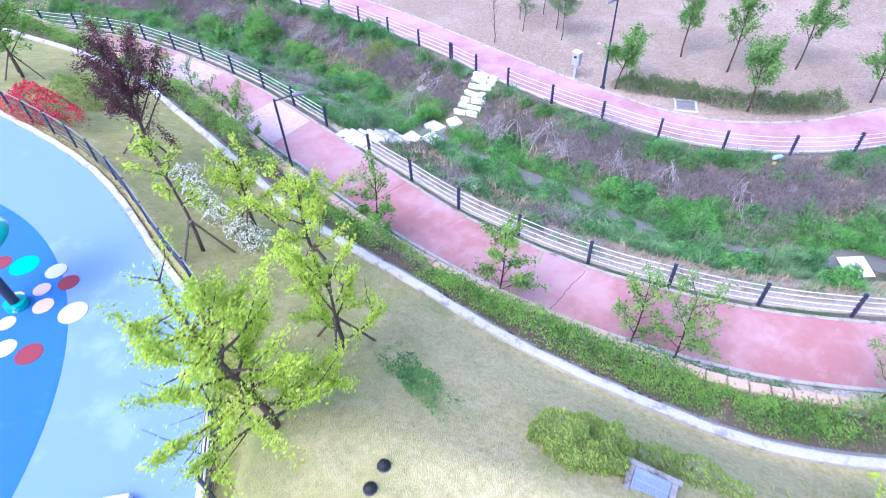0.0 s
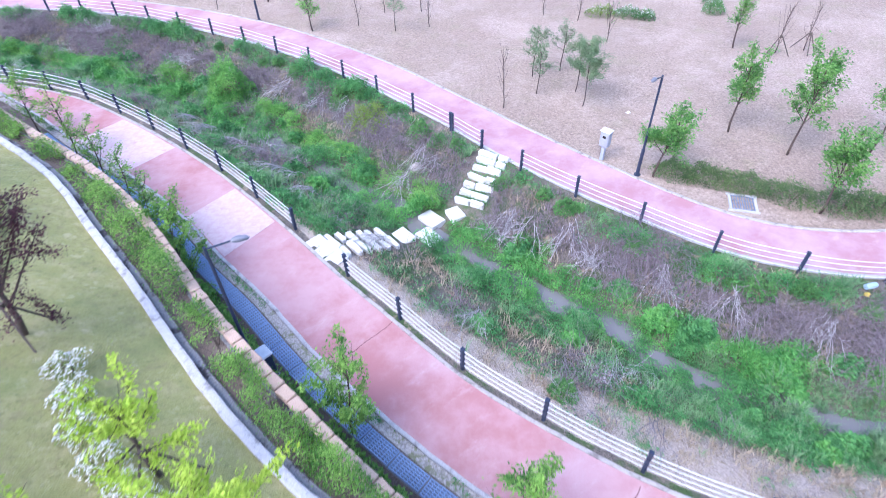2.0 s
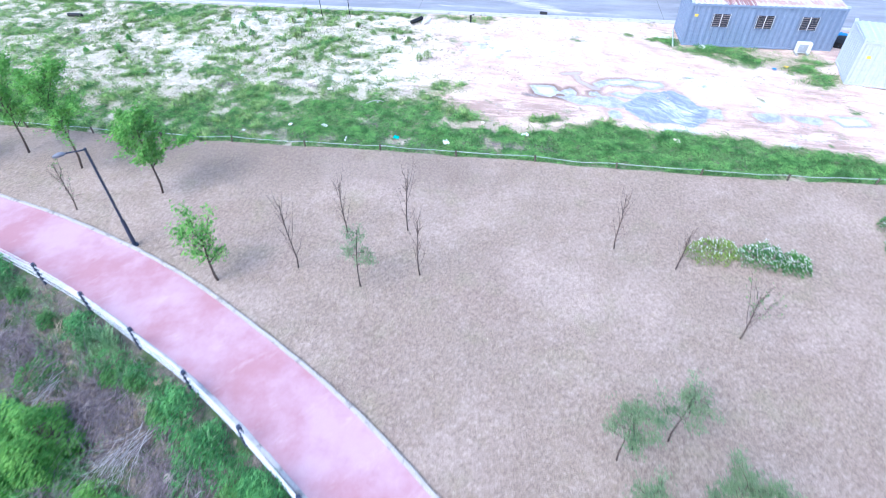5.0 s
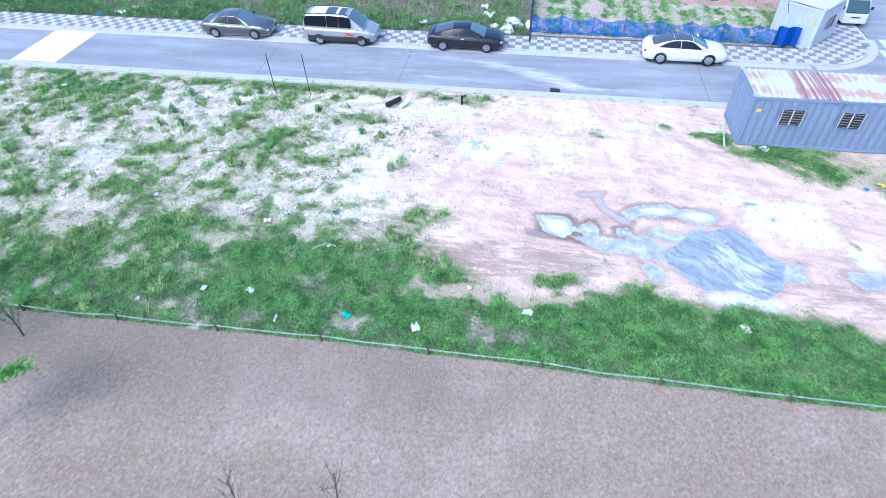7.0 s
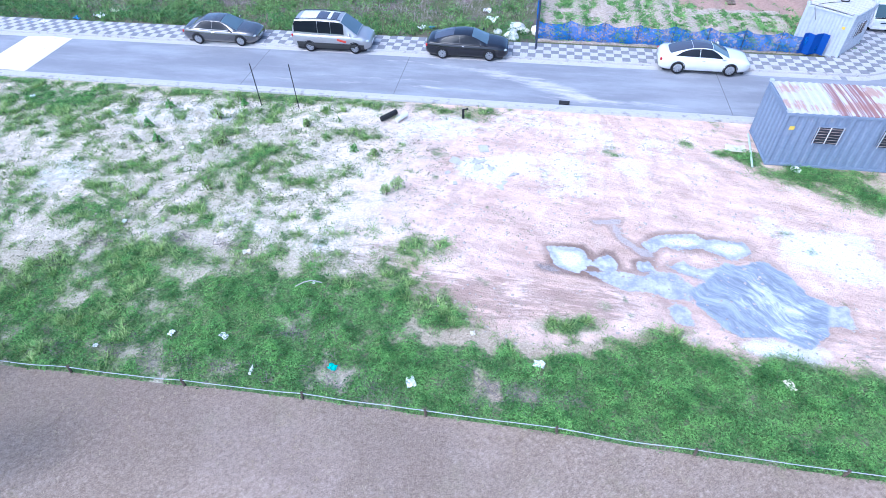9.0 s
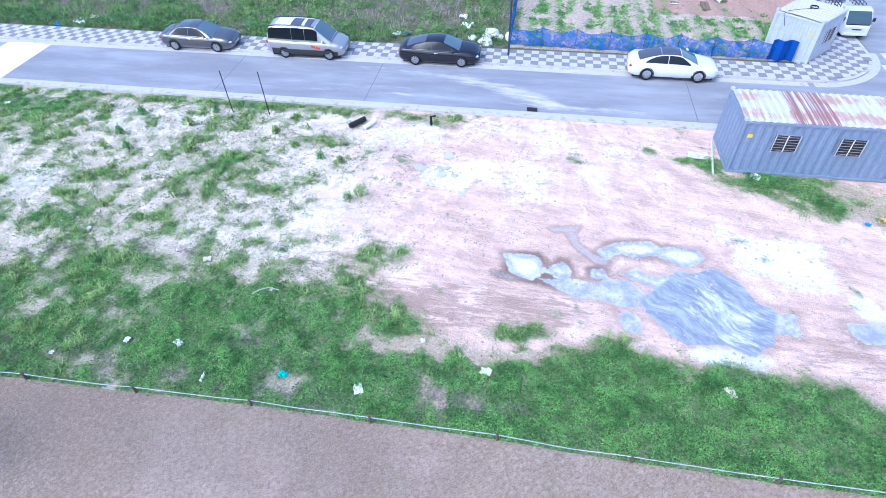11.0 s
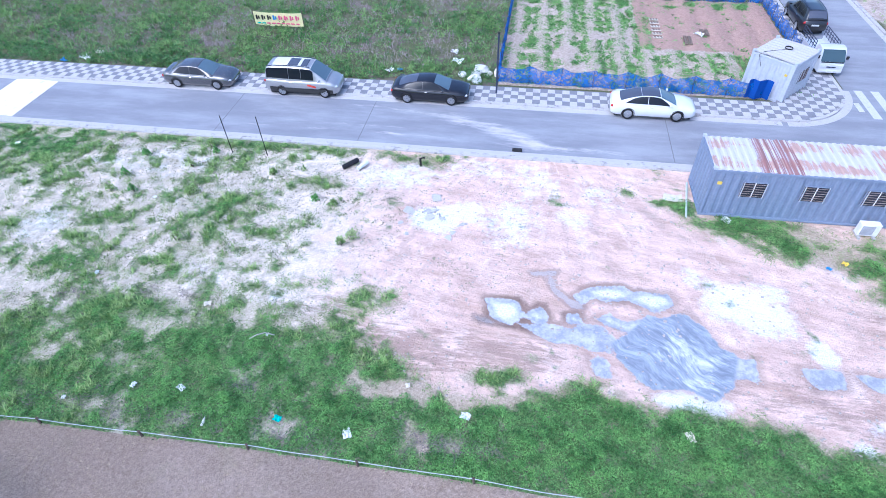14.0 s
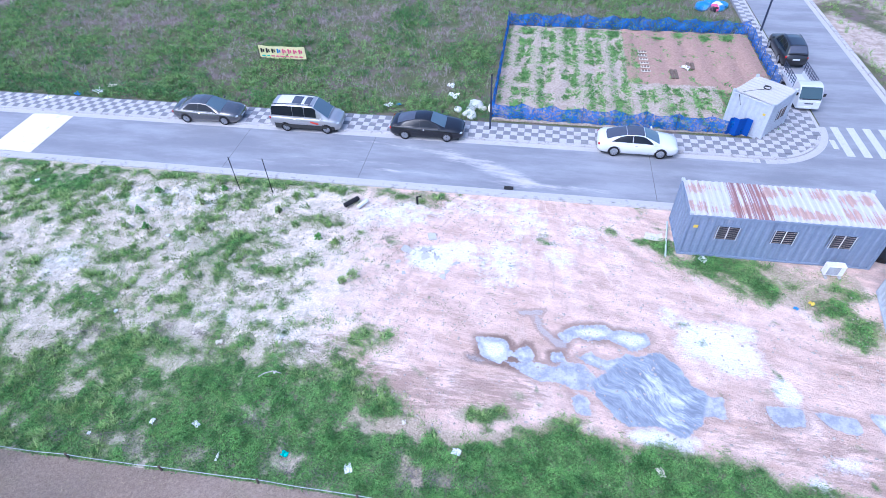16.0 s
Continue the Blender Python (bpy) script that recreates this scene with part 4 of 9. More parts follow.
build_playground()

# ---------------------------------------------------------------- paths and kerbs
def ribbon(name, lo, hi, x0, x1, off_lo, off_hi, z_of, up, thick, mat, label, category, rows=8, step=0.35, attrs=None, shift=0.0):
    """A paved strip between two lines of the plan."""
    n = len(line_of(lo, x0, x1, step))
    a, b = line_of(lo, x0, x1, step, off_lo), line_of(hi, x0 + shift, x1 + shift, step, off_hi)
    at = np.linspace(0, 1, n)
    s = np.linspace(0, 1, len(b))
    b = np.stack([np.interp(at, s, b[:, 0]), np.interp(at, s, b[:, 1])], -1)
    lines = []
    for t in np.linspace(0, 1, rows):
        p = a + (b - a) * t
        lines.append(np.column_stack([p, z_of(p[:, 0]) + up]))
    v, f = sheet_of(lines, thick)
    return tagged(new(name, mesh_np(name, v, f, mat, attrs(v) if attrs else None)), label, category, kind="structure")


zero = lambda x: np.zeros(len(x))
ribbon("lower_path", NEAR_Y, FAR_Y, -42, 38, 0.1, -0.28, path_z, 0.03, 0.1, RED_PATH, "curving faded red asphalt footpath beside the stream", "footpath")
ribbon("upper_path", UP_NEAR, UP_FAR, -42, 38, 0.28, -0.1, zero, 0.03, 0.1, UP_PATH, "curving faded red asphalt footpath along the brown lawn", "footpath")
for nm, x0, x1 in (("path_patch", -17.0, -13.6), ("path_patch", -10.15, -8.1)):
    ribbon(nm, NEAR_Y, FAR_Y, x0, x1, 0.14, -0.34, path_z, 0.036, 0.02, PALE_PATH, "pale dusty repaired section of the red path", "path surface", shift=1.75)


def edge_strip(name, curve, x0, x1, o0, o1, up, z_of, mat, label):
    base = line_of(curve, x0, x1, 0.35)
    a, b = line_of(curve, x0, x1, 0.35, o0), line_of(curve, x0, x1, 0.35, o1)
    z = z_of(base[:, 0]) + up
    # a slightly crowned top with chipped outline
    wob = 0.012 * np.sin(np.arange(len(a)) * 1.7) + RNG.normal(0, 0.006, len(a))
    lines = [np.column_stack([a + wob[:, None] * 0.5, z - 0.012]), np.column_stack([a * 0.8 + b * 0.2, z]), np.column_stack([a * 0.2 + b * 0.8, z]), np.column_stack([b + wob[:, None] * 0.5, z - 0.012])]
    tagged(new(name, mesh_np(name, *sheet_of(lines, 0.25), mat)), label, "kerb", kind="structure")


EDGING = surface("weathered_beige_edging", (0.5, 0.455, 0.41), (0.38, 0.345, 0.31), (0.24, 0.21, 0.19), 30, 3.0, 0.85, stain=(0.5, 0.68))
edge_strip("kerb_path_near", NEAR_Y, -42, 38, -0.02, 0.1, 0.06, path_z, KERB, "white concrete edging of the lower path")
edge_strip("kerb_path_far", FAR_Y, -42, 38, -0.27, -0.15, 0.045, path_z, EDGING, "worn grey concrete edging below the fence")
edge_strip("kerb_upper_far", UP_FAR, -42, 38, -0.1, 0.04, 0.07, zero, EDGING, "weathered beige concrete edging between path and lawn")
edge_strip("kerb_upper_near", UP_NEAR, -42, 38, 0.14, 0.28, 0.045, zero, KERB, "pale concrete edging below the upper fence")
edge_strip("kerb_bank", KERB_Y, -42, 38, -0.23, 0.0, 0.03, lambda x: np.full(len(x), 3.12), KERB, "broad white concrete kerb at the foot of the lawn")
edge_strip("gutter_bank", KERB_Y, -42, 38, 0.01, 0.2, -0.17, lambda x: np.full(len(x), 3.12), GUTTER, "grey stained concrete gutter along the kerb")
edge_strip("kerb_playground", PLAY, -42, -4.0, -0.16, 0.0, 0.1, lambda x: np.full(len(x), 4.85), KERB, "pale concrete edging of the playground")

# cracks across the lower path
def crack(x0, y0, x1, y1):
    t = np.linspace(0, 1, 14)[:, None]
    p = np.array([[x0, y0]]) * (1 - t) + np.array([[x1, y1]]) * t
    p = p + RNG.normal(0, 0.018, p.shape)
    d = np.array([y1 - y0, x0 - x1]) / math.hypot(x1 - x0, y1 - y0) * 0.012
    z = path_z(p[:, 0]) + 0.035
    tagged(new("path_crack", mesh_np("path_crack", *sheet_of([np.column_stack([p - d, z]), np.column_stack([p + d, z])]), SEAM)), "dark crack running across the red path", "crack", kind="structure")


SEAM = plain("dark_seam", (0.2, 0.09, 0.095), 0.9)
crack(4.35, 7.0, 2.9, 5.4)
crack(-1.9, 12.3, -3.4, 10.9)


# ---------------------------------------------------------------- retaining wall with block coping
def build_wall():
    wall = thing("wall_retaining", "retaining wall capped with tan concrete blocks", "retaining wall", kind="structure")
    l0, l1 = line_of(WALL_Y, -40, 36, 0.5, -0.3), line_of(WALL_Y, -40, 36, 0.5, 0.06)
    top = 2.8
    part_np("wall_body", *sheet_of([lift(l0, top), lift(l1, top)], 2.6), GUTTER, wall)
    mid = line_of(WALL_Y, -24, 13, 0.47, -0.07)
    bm = box((0.44, 0.3, 0.17), bevel=0.025)
    me = bpy.data.meshes.new("block")
    bm.to_mesh(me)
    bm.free()
    me.materials.append(BLOCK)
    for i in range(len(mid) - 1):
        d = mid[i + 1] - mid[i]
        ob = new("block", me)
        ob.parent = wall
        ob.matrix_basis = pose(*mid[i], top + 0.002, 0, 0, math.degrees(math.atan2(d[1], d[0])) + RNG.normal(0, 2.5))


# ---------------------------------------------------------------- grating drain
def build_grating():
    drain = thing("drain_grating", "blue-grey steel grating over the channel beside the path", "drain grating", kind="structure")
    mid = line_of(NEAR_Y, -18, 8, 1.0, -0.62)
    h = Heap()
    for k in range(7):
        y = -0.225 + k * 0.075
        c = np.array([(sx * 0.49, y + sy * 0.017, sz * 0.03) for sx in (-1, 1) for sy in (-1, 1) for sz in (-1, 1)])
        h.add(c, [(0, 1, 3, 2), (4, 6, 7, 5), (0, 4, 5, 1), (2, 3, 7, 6), (1, 5, 7, 3), (0, 2, 6, 4)])
    for k in range(9):
        x = -0.48 + k * 0.12
        c = np.array([(x + sx * 0.014, sy * 0.235, sz * 0.02 - 0.004) for sx in (-1, 1) for sy in (-1, 1) for sz in (-1, 1)])
        h.add(c, [(0, 1, 3, 2), (4, 6, 7, 5), (0, 4, 5, 1), (2, 3, 7, 6), (1, 5, 7, 3), (0, 2, 6, 4)])
    me = mesh_np("grating_panel", *h.arrays(), GRATE_BLUE)
    for i in range(len(mid) - 1):
        d = mid[i + 1] - mid[i]
        ob = new("grating_panel", me)
        ob.parent = drain
        ob.matrix_basis = pose(*mid[i], float(path_z(mid[i][0])) + 0.0, 0, 0, math.degrees(math.atan2(d[1], d[0])))
    a, b = line_of(NEAR_Y, -18, 8, 0.5, -0.9), line_of(NEAR_Y, -18, 8, 0.5, -0.35)
    part_np("channel_floor", *sheet_of([lift(a, lambda x, y: path_z(x) - 0.04), lift(b, lambda x, y: path_z(x) - 0.04)]), TILE_DARK, drain)


band("verge_gravel", NEAR_Y, -30, 30, -0.32, -0.03, 0.02, 0.1, GRAVEL, "strip of gravel and grit beside the path edge", "gravel strip", z_of=lambda x, y: path_z(x) - 0.02)
build_wall()
build_grating()


# ---------------------------------------------------------------- post and rail fences
def march(curve, x_start, spacing, count, sign):
    """Points at even steps along a curve from x_start."""
    xs = x_start + sign * np.arange(0, spacing * count * 1.2, 0.02)
    p = np.stack([xs, curve(xs)], -1)
    s = np.r_[0, np.cumsum(np.linalg.norm(np.diff(p, axis=0), axis=1))]
    at = np.arange(count) * spacing
    return np.stack([np.interp(at, s, p[:, 0]), np.interp(at, s, p[:, 1])], -1)


def post_mesh():
    bm = box((0.1, 0.1, 1.06), (0, 0, -0.1), bevel=0.015)
    box((0.12, 0.12, 0.03), (0, 0, 0.95), bevel=0.01, bm=bm)
    for z in (0.2, 0.43, 0.66, 0.87):
        box((0.115, 0.13, 0.05), (0, 0, z - 0.025), bevel=0.008, bm=bm)
    me = bpy.data.meshes.new("post")
    bm.to_mesh(me)
    bm.free()
    me.materials.append(NAVY)
    return me


POST = post_mesh()


def fence_run(name, curve, runs, z_of, label):
    fence = thing(name, label, "fence", "post and rail fences")
    for x_start, spacing, count, sign in runs:
        pts = march(curve, x_start, spacing, count, sign)
        d = np.gradient(pts, axis=0)
        for p, dd in zip(pts, d):
            ob = new("post", POST)
            ob.parent = fence
            ob.matrix_basis = pose(*p, float(z_of(np.array([p[0]]))[0]), RNG.normal(0, 0.8), RNG.normal(0, 0.8), math.degrees(math.atan2(dd[1], dd[0])))
        fine = march(curve, x_start, 0.45, int(spacing * (count - 1) / 0.45) + 1, sign)
        for z in (0.2, 0.43, 0.66, 0.87):
            q = lift(fine, lambda x, y: z_of(x) + z)
            q[:, 2] += -0.012 * np.sin(np.linspace(0, np.pi * (count - 1), len(q))) ** 2
            part_np("rail", *heap_tube(q, 0.0155, 6), WHITE_RAIL, fence)
    return fence


def heap_tube(points, r, sides=6):
    return Heap().tube(points, r, sides).arrays()


fence_run("fence_lower", FAR_Y, [(-5.75, 2.72, 12, -1), (-3.53, 2.68, 12, 1)], path_z, "dark posts and white rails between path and stream")
fence_run("fence_upper", UP_NEAR, [(1.5, 2.07, 2, -1), (0.23, 2.72, 13, -1), (3.07, 2.74, 12, 1)], zero, "dark posts and white rails beside the upper path")


# ---------------------------------------------------------------- stone steps and stepping stones
def stone_block(parent, w, d, h, at, turn, name="stone"):
    bm = box((w, d, h), bevel=0.035)
    for v in bm.verts:
        v.co += Vector(RNG.normal(0, 0.018, 3))
    ob = part(name, bm, STONE, parent)
    ob.matrix_basis = pose(*at, RNG.normal(0, 1.2), RNG.normal(0, 1.2), turn + RNG.normal(0, 2))


def flight(name, foot, head, steps, width, label, per=2):
    st = thing(name, label, "stone steps", "stone steps")
    foot, head = np.array(foot), np.array(head)
    d = (head - foot)[:2]
    turn = math.degrees(math.atan2(d[1], d[0])) - 90
    side = np.array([d[1], -d[0]]) / np.linalg.norm(d)
    for k in range(steps):
        c = foot + (head - foot) * (k + 0.5) / steps
        cuts = np.sort(np.r_[-width / 2, RNG.uniform(-0.14, 0.16, per - 1) * width, width / 2])
        for a, b in zip(cuts, cuts[1:]):
            m = c[:2] + side * (a + b) / 2 + RNG.normal(0, 0.03, 2)
            stone_block(st, b - a - 0.05, 0.205, 0.3, (*m, float(ground_z(*m)[0]) - 0.085), turn)
    return st


flight("stone_steps", (0.75, 19.75, -1.35), (2.15, 22.0, -0.08), 7, 1.45, "rough white stone steps up the bank to the upper path")
flight("stone_steps", (-2.35, 17.65, -1.2), (-4.25, 15.95, 0.3), 6, 1.5, "white stone steps from the lower path down to the stream", 2)


def step_stones():
    for x, y, w, d, a in ((-1.95, 18.05, 0.75, 0.85, 40), (-0.78, 19.4, 0.72, 1.0, 38), (-0.9, 18.3, 0.72, 1.0, 40), (0.25, 19.5, 0.6, 0.75, 30)):
        g = tagged(new("stepping_stone", None), "flat white stepping stone in the stream bed", "stepping stone", "stepping stones")
        g.matrix_basis = pose(x, y, max(-1.6, float(ground_z(x, y)[0]) - 0.17), 0, 0, a)
        stone_block(g, w, d, 0.3, (0, 0, 0), 0)
    t = thing("stone_landing", "pale stone slab landing at the fence gap", "stone slab")
    for dx, dy, w in ((0.0, 0.0, 0.6), (0.43, -0.45, 0.55), (-0.42, 0.42, 0.5)):
        stone_block(t, w, 0.85, 0.22, (-4.5 + dx, 15.75 + dy, 0.26), -45)


step_stones()


def stream_water():
    a, b = line_of(STREAM_Y, -40, 38, 0.5, -0.55), line_of(STREAM_Y, -40, 38, 0.5, 0.5)
    w = 0.18 * np.sin(np.arange(len(a)) * 0.6)[:, None]
    tagged(new("water_stream", mesh_np("water_stream", *sheet_of([lift(a + w, -1.44), lift(b + w, -1.44)]), WATER)), "shallow still stream water in the ditch bottom", "water", kind="structure")


stream_water()

# ---------------------------------------------------------------- road, pavement, kerbs, beyond the field
U = np.array([1.0, SLOPE]) / math.hypot(1, SLOPE)
V2 = np.array([-U[1], U[0]])
ROAD_TURN = math.degrees(math.atan2(U[1], U[0]))
ORIGIN = np.array([0.0, 66.55])


def rd(u, v):
    """A place in the plan from metres along the far kerb and metres beyond it."""
    return ORIGIN + U * u + V2 * v


def slab(name, corners_u, corners_v, z, thick, mat, label, category, nu=2, nv=2, attrs=None):
    us, vs = np.linspace(*corners_u, nu), np.linspace(*corners_v, nv)
    lines = [np.array([[*rd(u, v), z] for u in us]) for v in vs]
    vv, f = sheet_of(lines, thick)
    return tagged(new(name, mesh_np(name, vv, f, mat, attrs(vv) if attrs else None)), label, category, kind="structure")


def road_dust(v):
    return dict(dust=np.maximum(blobs(v[:, 0], v[:, 1], [(-1.5, 65.7, 2.0, 0.3, -10, 0.4), (1.2, 65.0, 1.9, 0.6, -14, 0.36), (3.6, 64.2, 1.8, 0.75, -20, 0.44), (5.6, 63.1, 1.8, 0.85, -28, 0.5), (7.2, 61.9, 1.8, 0.8, -34, 0.55), (1.0, 62.6, 5.0, 0.25, -12, 0.4), (-6, 63.6, 5, 0.2, -8, 0.35), (9, 61.1, 5, 0.4, -8, 0.45), (-3, 63.9, 7, 0.16, -9, 0.3), (14, 62.2, 4, 0.2, -9, 0.3)]), 0.05))


def build_roads():
    slab("road", (-160, 160), (-5.1, 0.0), 0.02, 0.1, ASPHALT, "grey asphalt road with dusty tyre tracks", "road", 400, 16, road_dust)
    # side street, leading away square to the main road
    slab("road_side", (26.0, 31.2), (-0.02, 90), 0.016, 0.1, ASPHALT, "grey asphalt side street", "road", 10, 40, road_dust)
    n = 14
    slab("kerb_road_near", (-160, 15.5), (-5.36, -5.1), 0.1, 0.2, KERB, "pale concrete kerb between road and field", "kerb", 120, 2)
    slab("gutter_road_near", (-160, 60), (-5.1, -4.72), 0.026, 0.05, CONCRETE, "pale concrete gutter strip along the road", "gutter", 120, 2)
    slab("kerb_road_near_east", (15.5, 60), (-5.36, -5.1), 0.1, 0.2, KERB, "pale concrete kerb behind the container", "kerb", 40, 2)
    slab("gutter_road_far", (-160, 21.5), (-0.4, 0.0), 0.026, 0.05, CONCRETE, "pale concrete gutter strip along the pavement", "gutter", 120, 2)
    slab("kerb_road_far", (-160, 21.8), (0.0, 0.18), 0.13, 0.2, KERB, "pale concrete kerb of the checkered pavement", "kerb", 120, 2)
    # rounded corner kerb, then along the side street
    a = np.linspace(-90, 0, n)
    R = 4.0
    cu, cv = 21.8, 4.0
    arc = lambda r: np.array([rd(cu + r * math.cos(radians(t)), cv + r * math.sin(radians(t))) for t in a])
    for name, r0, r1, z, m, lab in (("kerb_corner", R - 0.18, R, 0.13, KERB, "rounded pale kerb at the street corner"), ("gutter_corner", R, R + 0.42, 0.03, CONCRETE, "rounded concrete gutter at the street corner")):
        tagged(new(name, mesh_np(name, *sheet_of([lift(arc(r0), z), lift(arc(r1), z)][::1], 0.15), m)), lab, "kerb", kind="structure")
    slab("kerb_side_left", (25.62, 25.8), (4.0, 90), 0.13, 0.2, KERB, "pale kerb along the side street", "kerb", 2, 60)
    slab("kerb_side_right", (31.2, 31.42), (0.6, 90), 0.13, 0.2, KERB, "pale kerb across the side street", "kerb", 2, 60)
    slab("gutter_side_right", (30.85, 31.2), (0.6, 90), 0.024, 0.05, CONCRETE, "pale gutter along the side street", "gutter", 2, 60)
    slab("pavement_bed", (-120, 21.8), (0.18, 2.05), 0.1, 0.1, TILE_DARK, "mortar bed of the checkered pavement", "pavement", 80, 3)
    vs = np.concatenate([np.linspace(0.2, 4.0, 16), np.linspace(4.4, 40, 30)])
    lines = []
    for v in vs:
        far = 21.8 + (math.sqrt(max(3.8**2 - (4.0 - v) ** 2, 0.0)) if v < 4 else 3.8)
        near = 21.8 if v < 7.0 else 24.62
        lines.append(np.array([[*rd(near + (far - near) * t, v), 0.1] for t in np.linspace(0, 1, 6)]))
    tagged(new("pavement_bed_corner", mesh_np("pavement_bed_corner", *sheet_of(lines, 0.1), TILE_DARK)), "mortar bed of the corner pavement", "pavement", kind="structure")
    slab("road_corner", (21.6, 26.05), (-0.02, 4.2), 0.012, 0.05, ASPHALT, "asphalt fillet of the junction corner", "road", 6, 6, road_dust)


build_roads()


def paint_strip(name, u, v, z, label, mat, category="road marking", nu=6, nv=4):
    slab(name, u, v, z, 0.004, mat, label, category, nu, nv)


PAINT = surface("worn_white_road_paint", (0.62, 0.61, 0.6), (0.5, 0.49, 0.49), (0.42, 0.41, 0.41), 14, 2.5, 0.8, bump=0.1, stain=(0.6, 0.72))
HUMP = surface("faded_yellow_hump_paint", (0.82, 0.76, 0.62), (0.72, 0.66, 0.54), (0.5, 0.46, 0.4), 10, 1.6, 0.8, bump=0.1, stain=(0.6, 0.75))
def speed_hump():
    us, vs = np.linspace(-25.2, -22.2, 12), np.linspace(-4.7, -0.42, 8)
    lines = [np.array([[*rd(u, v), 0.03 + 0.07 * math.sin(math.pi * (u + 25.2) / 3.0)] for u in us]) for v in vs]
    tagged(new("speed_hump", mesh_np("speed_hump", *sheet_of(lines, 0.05), HUMP)), "low speed hump painted faded yellow-white", "speed hump", kind="structure")


speed_hump()
for k in range(6):
    paint_strip("crossing_stripe", (26.5 + k * 0.92, 26.95 + k * 0.92), (0.9, 4.1), 0.024, "worn white stripe of the zebra crossing", PAINT)
paint_strip("stop_line", (26.0, 26.3), (1.6, 2.6), 0.024, "short worn white road mark", PAINT)
# old patch repairs and seams in the road
for u0, u1 in ((-9.5, -9.46), (-1.2, -1.16), (15.3, 15.34)):
    slab("road_patch", (u0, u1), (-4.7, -0.42), 0.0235, 0.004, plain("darker_asphalt_patch", (0.19, 0.19, 0.2), 0.9), "darker patched seam across the asphalt", "road surface", 3, 3)


# ---------------------------------------------------------------- plants
def leaf_quads(centres, sizes, rng, up=0.5, narrow=0.6):
    """A diamond leaf at each centre, turned at random; up draws their faces skyward."""
    n = len(centres)
    nor = rng.normal(0, 1, (n, 3))
    nor[:, 2] = np.abs(nor[:, 2]) + up * 2
    nor /= np.linalg.norm(nor, axis=1, keepdims=True)
    a = np.cross(nor, rng.normal(0, 1, (n, 3)))
    a /= np.linalg.norm(a, axis=1, keepdims=True) + 1e-9
    b = np.cross(nor, a)
    s = np.broadcast_to(sizes, (n,))[:, None]
    v = np.stack([centres - a * s * 0.5, centres + b * s * narrow * 0.5 + nor * s * 0.08, centres + a * s * 0.5, centres - b * s * narrow * 0.5 + nor * s * 0.08], 1)
    return v.reshape(-1, 3), np.arange(4 * n).reshape(-1, 4)


def clump(rng, n, r, h, leaf, up=0.5):
    """A low plant: leaves over a dome."""
    a = rng.uniform(0, 2 * np.pi, n)
    d = np.sqrt(rng.uniform(0, 1, n)) * r
    z = h * np.clip(1 - (d / r) ** 2, 0.05, 1) * rng.uniform(0.35, 1, n)
    return leaf_quads(np.column_stack([d * np.cos(a), d * np.sin(a), z]), leaf * rng.uniform(0.6, 1.3, n), rng, up)


def sprigs(rng, n, r, h, leaf, up=0.35):
    """A mound of small pointed leaves, one triangle each."""
    v, f = clump(rng, n, r, h, leaf, up)
    v = v.reshape(-1, 4, 3)
    v = np.stack([v[:, 0], v[:, 2], (v[:, 1] * 0.7 + v[:, 3] * 0.3) + (v[:, 1] - v[:, 3]) * 0.25], 1).reshape(-1, 3)
    k = np.arange(n)[:, None] * 3
    return v, k + [0, 1, 2, 2]


def tuft(rng, n, r, h, w):
    """Blades of grass that lean outwards."""
    a = rng.uniform(0, 2 * np.pi, n)
    d = rng.uniform(0, r * 0.4, n)
    o = np.column_stack([np.cos(a), np.sin(a), 0 * a])
    side = np.column_stack([-np.sin(a), np.cos(a), 0 * a]) * w / 2
    foot = o * d[:, None]
    hh = h * rng.uniform(0.5, 1, n)
    mid = foot + o * (r * 0.35) + np.array([0, 0, 1]) * (hh * 0.65)[:, None]
    tip = foot + o * (r * rng.uniform(0.6, 1.2, n))[:, None] + np.array([0, 0, 1]) * hh[:, None]
    v = np.stack([foot - side, foot + side, mid + side * 0.7, tip, mid - side * 0.7], 1).reshape(-1, 3)
    k = np.arange(n)[:, None] * 5
    return v, np.concatenate([k + [0, 1, 2, 4], k + [4, 2, 3, 3]])


def strew(templates, x, y, scale, rng, z=None, squash=1.0):
    """Copies of small templates at places on the ground, joined."""
    if z is None:
        z = ground_z(x, y)
    h = Heap()
    pick = rng.integers(0, len(templates), len(x))
    ang = rng.uniform(0, 2 * np.pi, len(x))
    for k, (v, f) in enumerate(templates):
        at = np.where(pick == k)[0]
        if not len(at):
            continue
        c, s = np.cos(ang[at])[:, None], np.sin(ang[at])[:, None]
        sc = scale[at][:, None]
        vx = (v[:, 0] * c - v[:, 1] * s) * sc + x[at][:, None]
        vy = (v[:, 0] * s + v[:, 1] * c) * sc + y[at][:, None]
        vz = v[:, 2] * sc * squash + z[at][:, None]
        out = np.stack([vx, vy, vz], -1).reshape(-1, 3)
        h.add(out, (f[None] + (np.arange(len(at)) * len(v))[:, None, None]).reshape(-1, f.shape[1]))
    v, f = h.arrays()
    f = f[0]
    same = f[:, 2] == f[:, 3]
    return v, [f[~same], f[same][:, :3]] if same.any() else f


def stuff(name, arrays, mat, label, category):
    return tagged(new(name, mesh_np(name, *arrays, mat)), label, category, kind="stuff")


